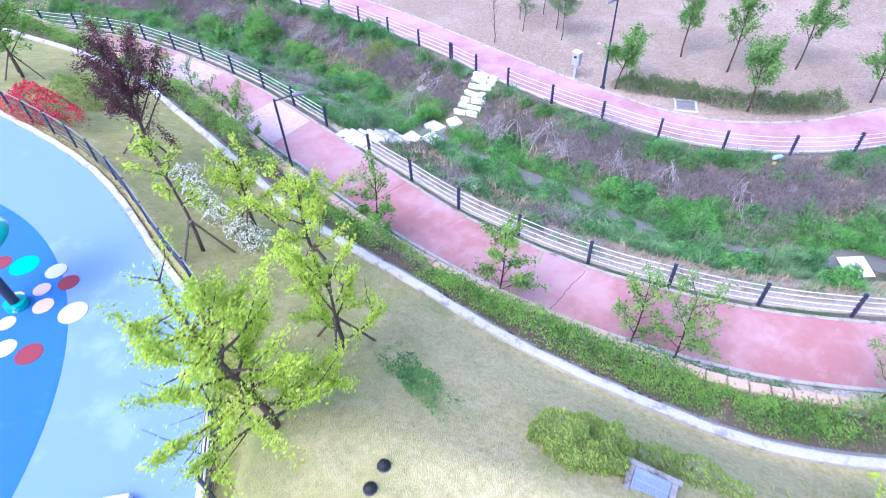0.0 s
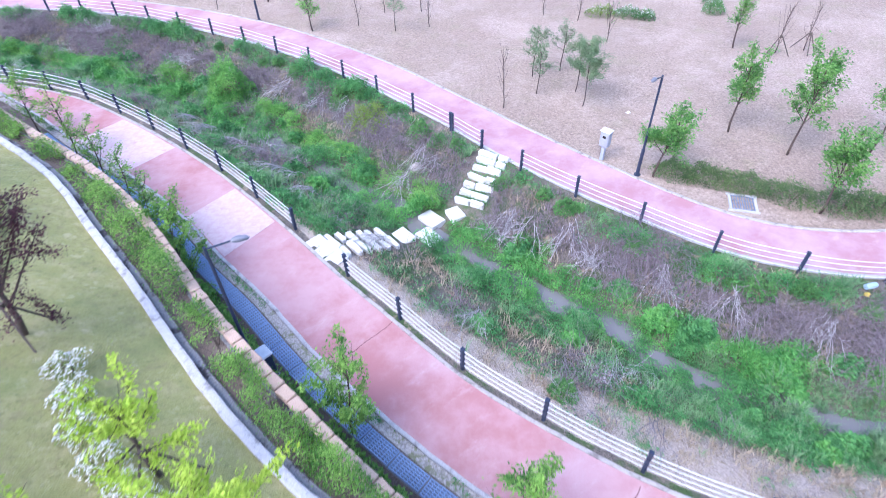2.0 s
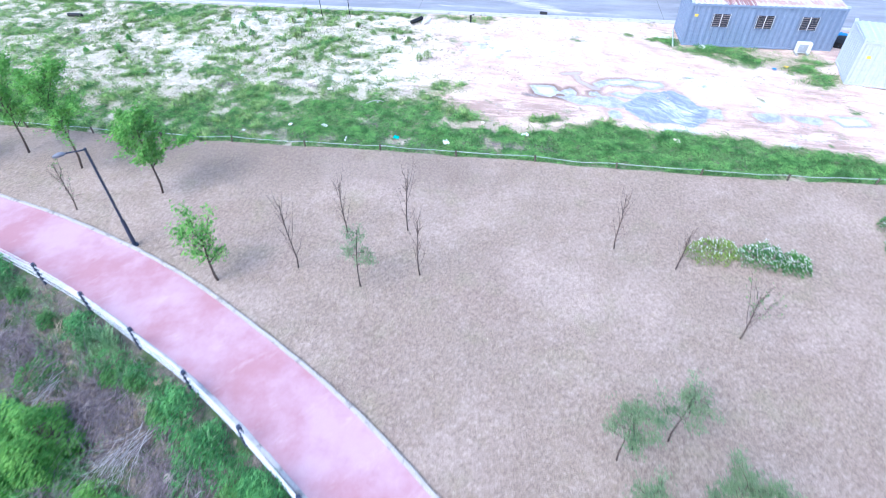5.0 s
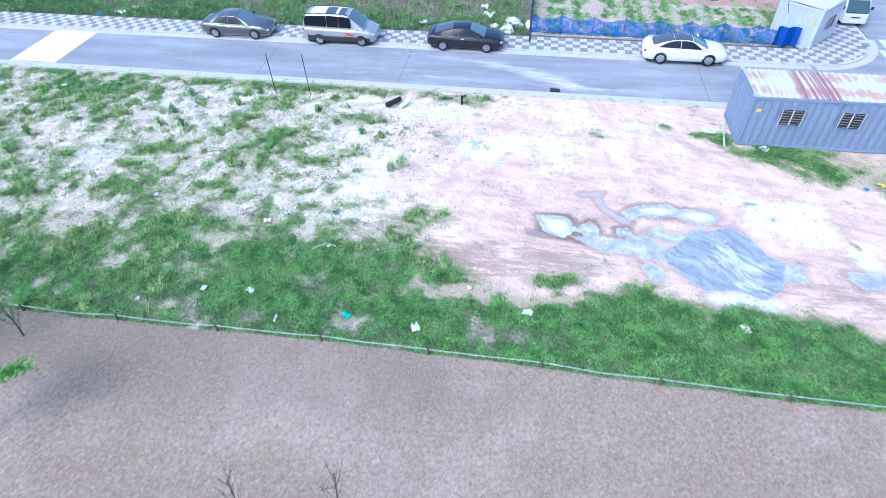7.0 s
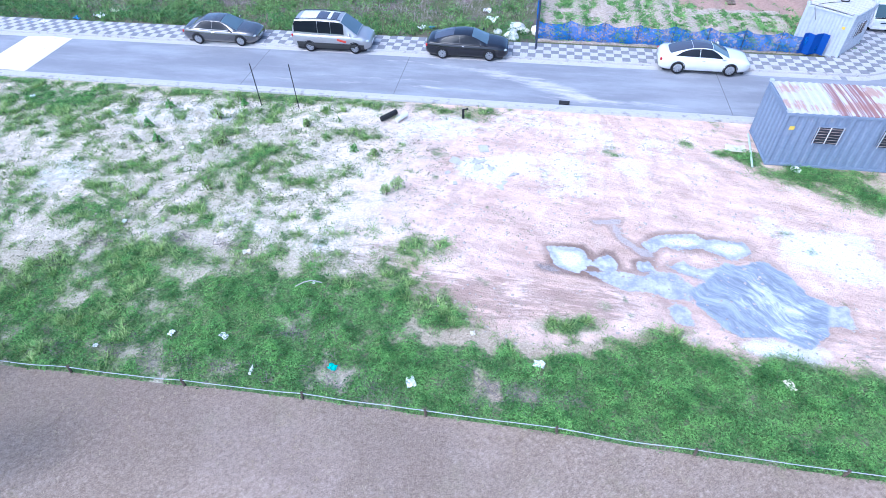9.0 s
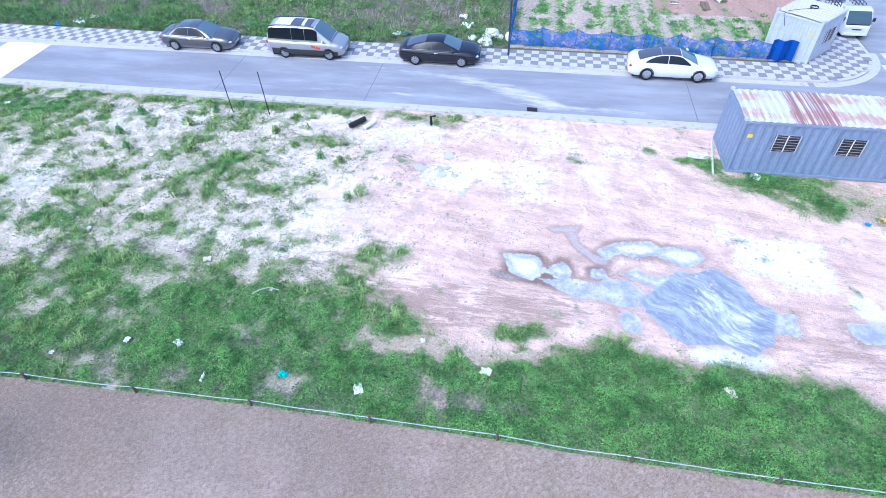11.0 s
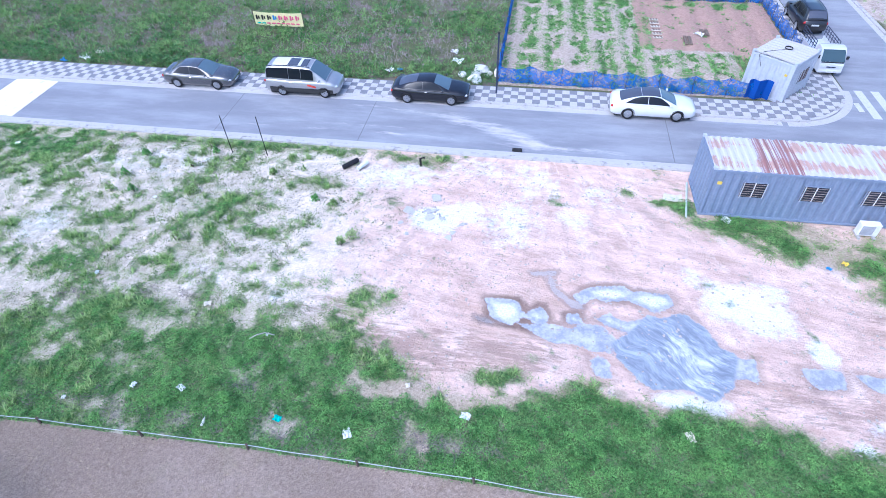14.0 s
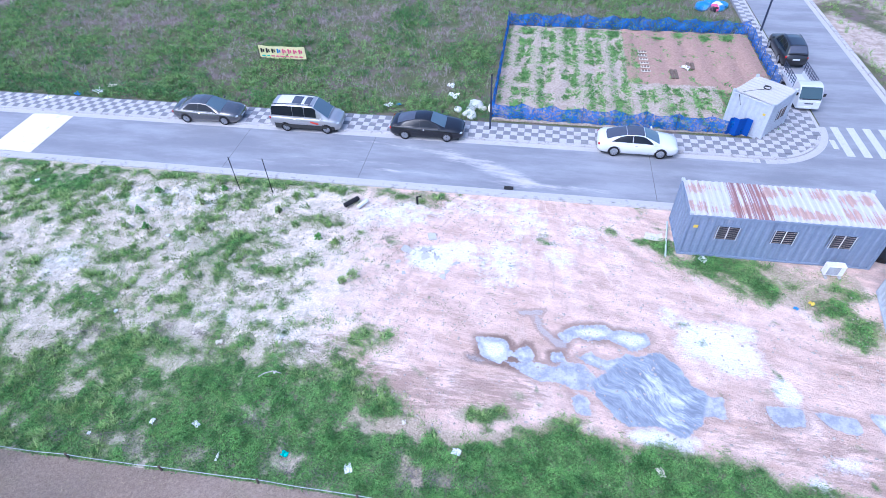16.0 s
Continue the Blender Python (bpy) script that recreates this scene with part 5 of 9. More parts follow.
def blades(rng, n, r, h, w):
    """Short dry blades, one triangle each, leaning every way."""
    a, d = rng.uniform(0, 2 * np.pi, n), rng.uniform(0, r, n)
    foot = np.column_stack([d * np.cos(a), d * np.sin(a), 0 * a])
    o = rng.normal(0, 1, (n, 3)) * (1, 1, 0)
    side = np.column_stack([-o[:, 1], o[:, 0], 0 * a])
    side *= w / (np.linalg.norm(side, axis=1, keepdims=True) + 1e-9)
    tip = foot + o * 0.1 + np.column_stack([0 * a, 0 * a, h * rng.uniform(0.4, 1, n)])
    v = np.stack([foot - side, foot + side, tip], 1).reshape(-1, 3)
    return v, np.arange(n)[:, None] * 3 + [0, 1, 2, 2]


def stalks(rng, n, r, h, w):
    """Dead stalks fanned from one foot, bent and crossing."""
    hp = Heap()
    for _ in range(n):
        a = rng.uniform(0, 2 * np.pi)
        lean = rng.uniform(0.3, 1.0)
        o = np.array([math.cos(a), math.sin(a), 0])
        foot = rng.normal(0, r * 0.25, 3) * (1, 1, 0)
        l = h * rng.uniform(0.5, 1.1)
        p = np.array([foot, foot + o * r * lean * 0.4 + (0, 0, l * 0.6), foot + o * r * lean + (0, 0, l * rng.uniform(0.55, 0.95)), foot + o * r * lean * 1.5 + (0, 0, l * rng.uniform(0.3, 0.8))])
        p[1:] += rng.normal(0, 0.05, (3, 3))
        side = np.array([-o[1], o[0], rng.normal(0, 0.5)]) * w * rng.uniform(0.5, 1.2)
        v = np.empty((8, 3))
        v[0::2], v[1::2] = p - side, p + side * np.array([1, 0.8, 0.6, 0.3])[:, None]
        hp.add(v, [(0, 1, 3, 2), (2, 3, 5, 4), (4, 5, 7, 6)])
    v, f = hp.arrays()
    return v, f[0]


def ditch_plants():
    rng = np.random.default_rng(11)
    weeds = [sprigs(rng, 36, 0.27, 0.36, 0.098) for _ in range(8)]
    grass = [tuft(rng, 9, 0.24, 0.4, 0.019) for _ in range(6)]
    dry = [stalks(rng, 15, 0.65, 0.6, 0.006) for _ in range(8)]
    n = 76000
    x, t = rng.uniform(-30, 26, n), rng.uniform(0.03, 0.985, n)
    y = FAR_Y(x) + 0.25 + (UP_NEAR(x) - FAR_Y(x) - 0.35) * t
    s = (y - STREAM_Y(x))
    span = UP_NEAR(x) - STREAM_Y(x)
    below = STREAM_Y(x) - FAR_Y(x)
    g = fnoise(x, y, 2.2, 3)
    fine = fnoise(x, y, 0.9, 9)
    # green lies thick along the water and as a strip under the upper fence; the banks between are dry and brushy
    wide = np.where(s < 0, np.clip(2.2 + (x + 2) * 0.15, 1.5, 2.7), np.where(x < 0, 2.35, 1.9))
    wet = np.exp(-((s / wide) ** 4)) * 1.15
    rim = np.exp(-(((y - UP_NEAR(x) + 0.8) / 0.6) ** 2)) * np.where(x > 1, 1.05, 0.95)
    low = np.clip(-s / below, 0, 0.75) * np.where(x < 0, 0.55, 0.6)
    thick = np.exp(-(((s - 0.6 * span) / (0.2 * span)) ** 2))
    green = np.clip(wet + rim + low - 0.32 * thick + (g - 0.5) * 1.7 + (fine - 0.5) * 1.5, 0, 1.1)
    green = np.where(verge_at(x, y) * np.clip((x + 5.5) / 4, 0, 1) > 0.35, green * 0.3 * np.clip(4 * (fnoise(x, y, 0.8, 15) - 0.45), 0, 2.2), green)
    mid_stream = np.abs(s + 0.05) < np.where((x > 0.3) & (x < 8.5), 0.29, 0.26)
    gap = mid_stream & (((x > 0.3) & (vnoise(x, y, 1.6, 21) > np.where(x < 4.6, 0.15, np.where(x < 8.5, 0.35, 0.6)))) | ((np.abs(s + 0.05) < 0.3) & (vnoise(x, y, 1.7, 21) > 0.72)))
    off_steps = ~(((np.abs((x - 1.45) * 0.85 - (y - 20.9) * 0.53) < 0.95) & (y > 19.0) & (y < 22.4)) | ((np.abs((x + 3.3) * 0.67 - (y - 16.8) * 0.74) < 0.9) & (y > 15.2) & (y < 18.2)) | (np.hypot(x + 0.9, y - 18.9) < 1.0) | (np.hypot(x + 1.95, y - 18.05) < 0.7) | (np.hypot(x - 0.25, y - 19.5) < 0.65) | (np.hypot(x - 15, y - 8.3) < 1.25))
    keep = (rng.uniform(0, 1, n) < green * 0.7) & ~gap & off_steps
    yellow = keep & (s > 1.15 + 0.3 * np.sin(x)) & (s < 2.5) & (x < 1) & (fnoise(x, y, 1.5, 37) > 0.4)
    bright = keep & ~yellow & (s > -1.0) & (s < 2.2) & (fnoise(x, y, 2.0, 33) > 0.52)
    grassy = keep & ~bright & ~yellow & (fnoise(x, y, 1.7, 41) + rng.normal(0, 0.08, n) > 0.54)
    leafy_ = keep & ~bright & ~grassy & ~yellow
    for name, at, tem, mat, lab in (("yellow_weeds", yellow, weeds, LEAF_YELLOW, "low yellow-green weeds in a band above the stream"), ("ditch_weeds", leafy_, weeds, LEAF_WEED, "dense dark green weeds over the ditch banks"), ("stream_weeds", bright, weeds[:5] + grass[:2], LEAF_WEED_BRIGHT, "bright green weeds along the stream"), ("ditch_grass", grassy, grass, LEAF_BANK, "tufts of green grass on the ditch banks")):
        sc = rng.uniform(0.5, 1.2, at.sum()) * (0.35 + 1.7 * fnoise(x[at], y[at], 1.1, 19) ** 1.5)
        mound = 0.6 * np.clip(fnoise(x[at], y[at], 1.1, 19) - 0.42, 0, 0.5) * np.clip(green[at], 0, 1) * 2
        stuff(name, strew(tem, x[at], y[at], sc, rng, ground_z(x[at], y[at]) + mound), mat, lab, "weeds")
    brush = np.clip(np.exp(-(((s - 0.62 * span) / (0.2 * span)) ** 2)) * 1.15 + np.exp(-(((s + 0.55 * below) / (0.25 * below)) ** 2)) * np.where(x > -3, 0.08, 0.35) + (fnoise(x, y, 1.8, 77) - 0.6) * 2.2, 0, 1) * np.clip(3.2 * (fnoise(x, y, 1.3, 87) - 0.33), np.where(x > 3, 0.5, 0.55), 1.1) * (1 - 0.85 * verge_at(x, y))
    k = np.where((rng.uniform(0, 1, n) < brush * np.where(x < 1, 0.25, 0.2)) & off_steps & ~mid_stream)[0]
    # bleached grass and litter over the bare parts of the banks
    straw = [blades(rng, 13, 0.2, 0.2, 0.014) for _ in range(6)]
    q = np.where((rng.uniform(0, 1, n) < np.clip(0.75 - green, 0, 1) * (0.2 - 0.12 * verge_at(x, y))) & off_steps & ~mid_stream)[0]
    pale_at = (s[q] < 0) | (fnoise(x[q], y[q], 1.6, 83) > 0.55)
    for at, mat, lab in ((q[pale_at], DRYGRASS, "bleached straw-coloured grass on the ditch banks"), (q[~pale_at], DRYSTALK, "brown withered grass on the ditch banks")):
        stuff("withered_grass", strew(straw, x[at], y[at], rng.uniform(0.7, 1.6, len(at)), rng), mat, lab, "dry grass")
    half = fnoise(x[k], y[k], 2.0, 79) - 0.06 * (x[k] > 2) + 0.12 * (s[k] < 0) < 0.7
    stuff("dead_brush", strew(dry, x[k[half]], y[k[half]], rng.uniform(0.6, 1.4, half.sum()), rng), DRYSTALK, "tangled brown dead brush on the ditch bank", "dead brush")
    stuff("dead_stalks", strew(dry, x[k[~half]], y[k[~half]], rng.uniform(0.6, 1.3, (~half).sum()), rng), DRYWOOD, "pale grey dead stalks on the ditch bank", "dead brush")


def fallen_branches():
    """Bleached cut branches lying down the far bank, each a forked stick."""
    rng = np.random.default_rng(5)
    spots = [(4.6, 17.6), (6.0, 16.2), (6.4, 15.9), (7.6, 15.1), (8.3, 14.6), (8.9, 14.2), (9.5, 13.9), (10.2, 13.3), (11.6, 12.9), (12.2, 12.6), (13.5, 12.0), (-0.6, 22.6), (-1.2, 23.4), (-4.4, 26.6), (-5.2, 27.6), (-6.6, 28.4), (-9.2, 30.0), (-12.4, 32.3), (3.2, 18.2), (14.6, 11.7), (-1.9, 22.0), (2.6, 18.9), (9.8, 13.2), (5.2, 8.9), (0.9, 13.2), (-9.9, 24.6), (-8.8, 24.0), (-6.9, 22.0), (-11.5, 25.6), (-12.8, 26.9), (-7.6, 22.2), (-8.6, 30.4), (-5.9, 20.4), (-2.6, 17.3), (3.4, 11.2)]
    for i, (x, y) in enumerate(spots):
        hp = Heap()
        for _ in range(rng.integers(7, 15)):
            a = math.radians(rng.uniform(205, 275))
            l = rng.uniform(0.8, 1.9)
            p0 = np.array([x, y]) + rng.normal(0, 0.12, 2)
            ts = np.linspace(0, 1, 6)
            q = p0 + np.outer(ts * l, (math.cos(a), math.sin(a))) + rng.normal(0, 0.035, (6, 2))
            z = ground_z(q[:, 0], q[:, 1]) + 0.2 + 0.2 * np.sin(ts * np.pi) + rng.uniform(0, 0.15)
            hp.tube(np.column_stack([q, z]), np.linspace(0.012, 0.004, 6), 4)
            for _k in range(5):
                j = rng.integers(2, 5)
                e = np.array([*q[j], z[j]])
                w = rng.normal(0, 0.22, 3) + (math.cos(a) * 0.3, math.sin(a) * 0.3, 0.05)
                hp.tube(np.array([e, e + w * 0.6, e + w]), (0.006, 0.004, 0.002), 3)
        v, f = hp.arrays()
        pale = x < 1 or i % 3 == 0
        ob = new("fallen_branch", mesh_np("fallen_branch", v, f, DRYWOOD if pale else DRYMID))
        tagged(ob, "bleached dead branches lying down the ditch bank" if pale else "brown dead branches lying down the ditch bank", "dead branch", "fallen branches")


def limb_tree(name, label, base, height, crown_r, crown_low, leaf_mat, n_leaf, leaf, seed, limbs=7, lean=(0, 0), trunk_r=0.05, stakes=0, upright=0.6, sparse=0.5, category="tree", group="", cluster=0.16, bare_tips=0, narrow=0.6):
    """A young tree: tapered trunk, limbs that fork, leaves gathered round the twigs, stakes where it has them."""
    rng = np.random.default_rng(seed)
    bx, by = base[:2]
    bz = base[2] if len(base) > 2 else float(ground_z(bx, by)[0])
    tree = thing(name, label, category, group, at=(bx, by, bz), turn=0)
    top = np.array([lean[0], lean[1], height * 0.86])
    ts = np.linspace(0, 1, 8)
    spine = np.outer(ts, top) + np.column_stack([0.05 * height * 0.3 * np.sin(ts * 4 + seed), 0.05 * height * 0.3 * np.cos(ts * 3.3 + seed), 0 * ts])
    spine[0] = (0, 0, -0.08)
    part_np("trunk", *Heap().tube(spine, trunk_r * (1.15 - ts * 0.85), 8).arrays(), BARK, tree, smooth=True)
    hp = Heap()
    tips, twigs_ = [], []
    for i in range(limbs):
        t = crown_low + (0.95 - crown_low) * (i + rng.uniform(0, 0.8)) / limbs
        p0 = np.array([np.interp(t, ts, spine[:, c]) for c in range(3)])
        a = i * 2.4 + rng.uniform(-0.5, 0.5)
        reach = crown_r * (1.05 - 0.55 * (t - crown_low) / (1 - crown_low)) * rng.uniform(0.65, 1.1)
        rise = reach * upright * rng.uniform(0.6, 1.5) + 0.05
        e = p0 + (math.cos(a) * reach, math.sin(a) * reach, rise)
        m = (p0 + e) / 2 + rng.normal(0, 0.06, 3) * reach + (0, 0, -0.06 * reach)
        line = np.array([p0, (p0 + m) / 2 + rng.normal(0, 0.02, 3), m, (m + e) / 2, e])
        hp.tube(line, trunk_r * np.linspace(0.45, 0.12, 5), 5)
        tips += [line[2], line[3], e]
        twigs_ += [(line[1], line[2]), (line[2], line[3]), (line[3], e), (line[3], e + (e - line[3]) * 0.4)]
        for _ in range(3):
            s = line[rng.integers(1, 4)]
            w = rng.normal(0, 0.35, 3) * reach + (math.cos(a) * 0.25 * reach, math.sin(a) * 0.25 * reach, 0.2 * reach)
            hp.tube(np.array([s, s + w * 0.55 + rng.normal(0, 0.02, 3), s + w]), trunk_r * np.array([0.2, 0.13, 0.06]), 4)
            tips += [s + w * 0.7, s + w]
            twigs_ += [(s + w * 0.15, s + w * 0.6), (s + w * 0.5, s + w * 1.15)]
    for _ in range(bare_tips):
        a = rng.uniform(0, 6.28)
        s = spine[5]
        w = np.array([math.cos(a) * 0.35 * crown_r, math.sin(a) * 0.35 * crown_r, height * rng.uniform(0.3, 0.45)])
        hp.tube(np.array([s, s + w * 0.5 + rng.normal(0, 0.04, 3), s + w]), trunk_r * np.array([0.3, 0.18, 0.06]), 4)
    tips.append(spine[-1])
    part_np("bough", *hp.arrays(), BARK, tree)
    if n_leaf:
        twigs_.append((spine[-2], spine[-1]))
        twigs_.append((spine[-1], spine[-1] + (0, 0, 0.06 * height)))
        seg = np.array(twigs_)
        wgt = (0.15 + rng.uniform(0, 1, len(seg))) ** (1 + sparse * 2) * np.linalg.norm(seg[:, 1] - seg[:, 0], axis=1)
        pick = rng.choice(len(seg), n_leaf, p=wgt / wgt.sum())
        u = np.round(rng.uniform(0, 1, (n_leaf, 1)) * 3) / 3 + rng.normal(0, 0.08, (n_leaf, 1))
        c = seg[pick, 0] * (1 - u) + seg[pick, 1] * u + rng.normal(0, cluster * 0.5, (n_leaf, 3))
        part_np("foliage", *leaf_quads(c, leaf * rng.uniform(0.6, 1.3, n_leaf), rng, 0.3, narrow), leaf_mat, tree)
    for k in range(stakes):
        a = 0.6 + seed + k * 2 * np.pi / max(stakes, 1)
        f = np.array([math.cos(a) * 0.75, math.sin(a) * 0.75])
        gz = float(ground_z(bx + f[0], by + f[1])[0]) - bz - 0.05
        part_np("support_stake", *Heap().tube(np.array([(*f, gz), (f[0] * 0.06, f[1] * 0.06, 1.0)]), 0.028, 7).arrays(), STAKE, tree)
    if stakes:
        part_np("tie", *Heap().tube(np.array([(0, 0, 0.9), (0.005, 0, 1.02)]), 0.075, 8).arrays(), STAKE, tree)
    return tree


def shrub(name, label, at, r, h, mat, n, leaf, seed, petals=None, n_petal=0, category="shrub", twigs=6, group=""):
    """A mounded shrub: short stems, an uneven dome of leaves, flowers on top where it has them."""
    rng = np.random.default_rng(seed)
    x, y = at[:2]
    turn = at[2] if len(at) > 2 else 0
    z = float(ground_z(x, y)[0])
    rx, ry = r if isinstance(r, tuple) else (r, r)
    ob = thing(name, label, category, group, at=(x, y, z), turn=turn)
    for _ in range(twigs):
        a, d = rng.uniform(0, 6.28), rng.uniform(0.1, 0.7)
        e = np.array([math.cos(a) * rx * d, math.sin(a) * ry * d, h * rng.uniform(0.6, 0.95)])
        part_np("stem", *heap_tube(np.array([e * (0.6, 0.6, 0) - (0, 0, 0.05), e * (0.85, 0.85, 0.5), e]), (0.016, 0.011, 0.005), 5), BARK, ob)

    def dome(k, lo, hi):
        a, d = rng.uniform(0, 6.28, k), np.sqrt(rng.uniform(0, 1, k))
        bump = 0.45 + 0.85 * vnoise(np.cos(a) * d * 3 + seed, np.sin(a) * d * 3, 0.75, seed)
        edge = 0.72 + 0.5 * vnoise(np.cos(a) * 2.4, np.sin(a) * 2.4, 0.6, seed + 5)
        zz = h * np.sqrt(np.clip(1 - d**2.4, 0.02, 1)) * bump * rng.uniform(lo, hi, k)
        wx = vnoise(x + np.cos(a) * rx * d, y + np.sin(a) * ry * d, 0.4, seed) - 0.5
        return np.column_stack([np.cos(a) * rx * d * edge, np.sin(a) * ry * d * edge, zz + wx * 0.12 * h])
    part_np("foliage", *leaf_quads(dome(n, 0.55, 1.0), leaf * rng.uniform(0.6, 1.3, n), rng, 0.5, 0.7), mat, ob)
    if n_petal:
        part_np("blossom", *leaf_quads(dome(n_petal, 0.9, 1.06), leaf * rng.uniform(0.5, 0.9, n_petal), rng, 0.8, 0.95), petals, ob)
    return ob


def hedge_row():
    rng = np.random.default_rng(21)
    ob = thing("hedge", "low informal green hedge along the top of the retaining wall", "hedge")
    n = 100000
    x = rng.uniform(-26, 14, n)
    lo, hi = KERB_Y(x) + 0.27, WALL_Y(x) - 0.1
    t = rng.beta(1.6, 1.6, n)
    y = lo + (hi - lo) * t + rng.normal(0, 0.07, n)
    prof = np.sqrt(np.clip(1 - (2 * t - 1) ** 2, 0, 1))
    h = 0.68 * prof * (0.05 + 2.3 * fnoise(x, y, 0.8, 4) ** 1.7) + rng.exponential(0.1, n)
    keep = fnoise(x, y, 0.9, 14) + rng.normal(0, 0.06, n) > 0.46
    z = 2.8 + h * rng.uniform(0.3, 1.0, n)
    c = np.column_stack([x, y, z])[keep]
    part_np("foliage", *leaf_quads(c, 0.068 * rng.uniform(0.5, 1.4, len(c)), rng, 0.25, 0.42), LEAF_HEDGE, ob)
    hp = Heap()
    for _ in range(260):
        xx = rng.uniform(-24, 13)
        yy = float(KERB_Y(xx) * 0.45 + WALL_Y(xx) * 0.55 + rng.normal(0, 0.1))
        p = np.array([(xx, yy, 2.75), (xx + rng.normal(0, 0.08), yy + rng.normal(0, 0.08), 3.1), (xx + rng.normal(0, 0.15), yy + rng.normal(0, 0.15), 3.1 + rng.uniform(0.1, 0.3))])
        hp.tube(p, (0.012, 0.008, 0.004), 4)
    tagged(part_np("stem", *hp.arrays(), BARK, ob), kind="stuff")


def strip_plants():
    """Weeds between the wall foot and the grating."""
    rng = np.random.default_rng(23)
    c = [clump(rng, 16, 0.25, 0.6, 0.1, 0.4) for _ in range(5)]
    n = 3600
    x = rng.uniform(-20, 12, n)
    y = WALL_Y(x) + 0.2 + rng.uniform(0, 0.6, n)
    k = (fnoise(x, y, 1.4, 25) > 0.4) & (y < NEAR_Y(x) - 1.0) | (x < -9) & (rng.uniform(0, 1, n) < 0.6) & (y < NEAR_Y(x) - 0.9)
    # weeds on the grit beside the path and between the treads of the stone steps
    m = 1500
    gx = rng.uniform(-22, 13, m)
    gp = fnoise(gx, 0 * gx, 1.2, 27) > 0.45
    gx = gx[gp]
    gy = NEAR_Y(gx) - rng.uniform(0.05, 0.3, len(gx))
    small = [sprigs(rng, 8, 0.1, 0.09, 0.07, 0.3) for _ in range(4)]
    stuff("verge_weeds", strew(small, gx, gy, rng.uniform(0.5, 1.4, len(gx)), rng, path_z(gx) + 0.02), LEAF_WEED, "small weeds in the gravel beside the path", "weeds")
    t = (rng.integers(0, 7, 260) + rng.uniform(0.86, 1.12, 260)) / 7
    w = rng.uniform(-0.75, 0.75, 260)
    tx, ty = 0.75 + 1.4 * t + 0.85 * w, 19.75 + 2.25 * t - 0.53 * w
    stuff("step_weeds", strew(small, tx, ty, rng.uniform(0.7, 1.8, 260), rng), LEAF_WEED, "grass and weeds between the stone steps", "weeds")
    stuff("wall_foot_weeds", strew(c, x[k], y[k], rng.uniform(0.6, 1.5, k.sum()), rng), LEAF_HEDGE, "green weeds and suckers at the foot of the wall", "weeds")


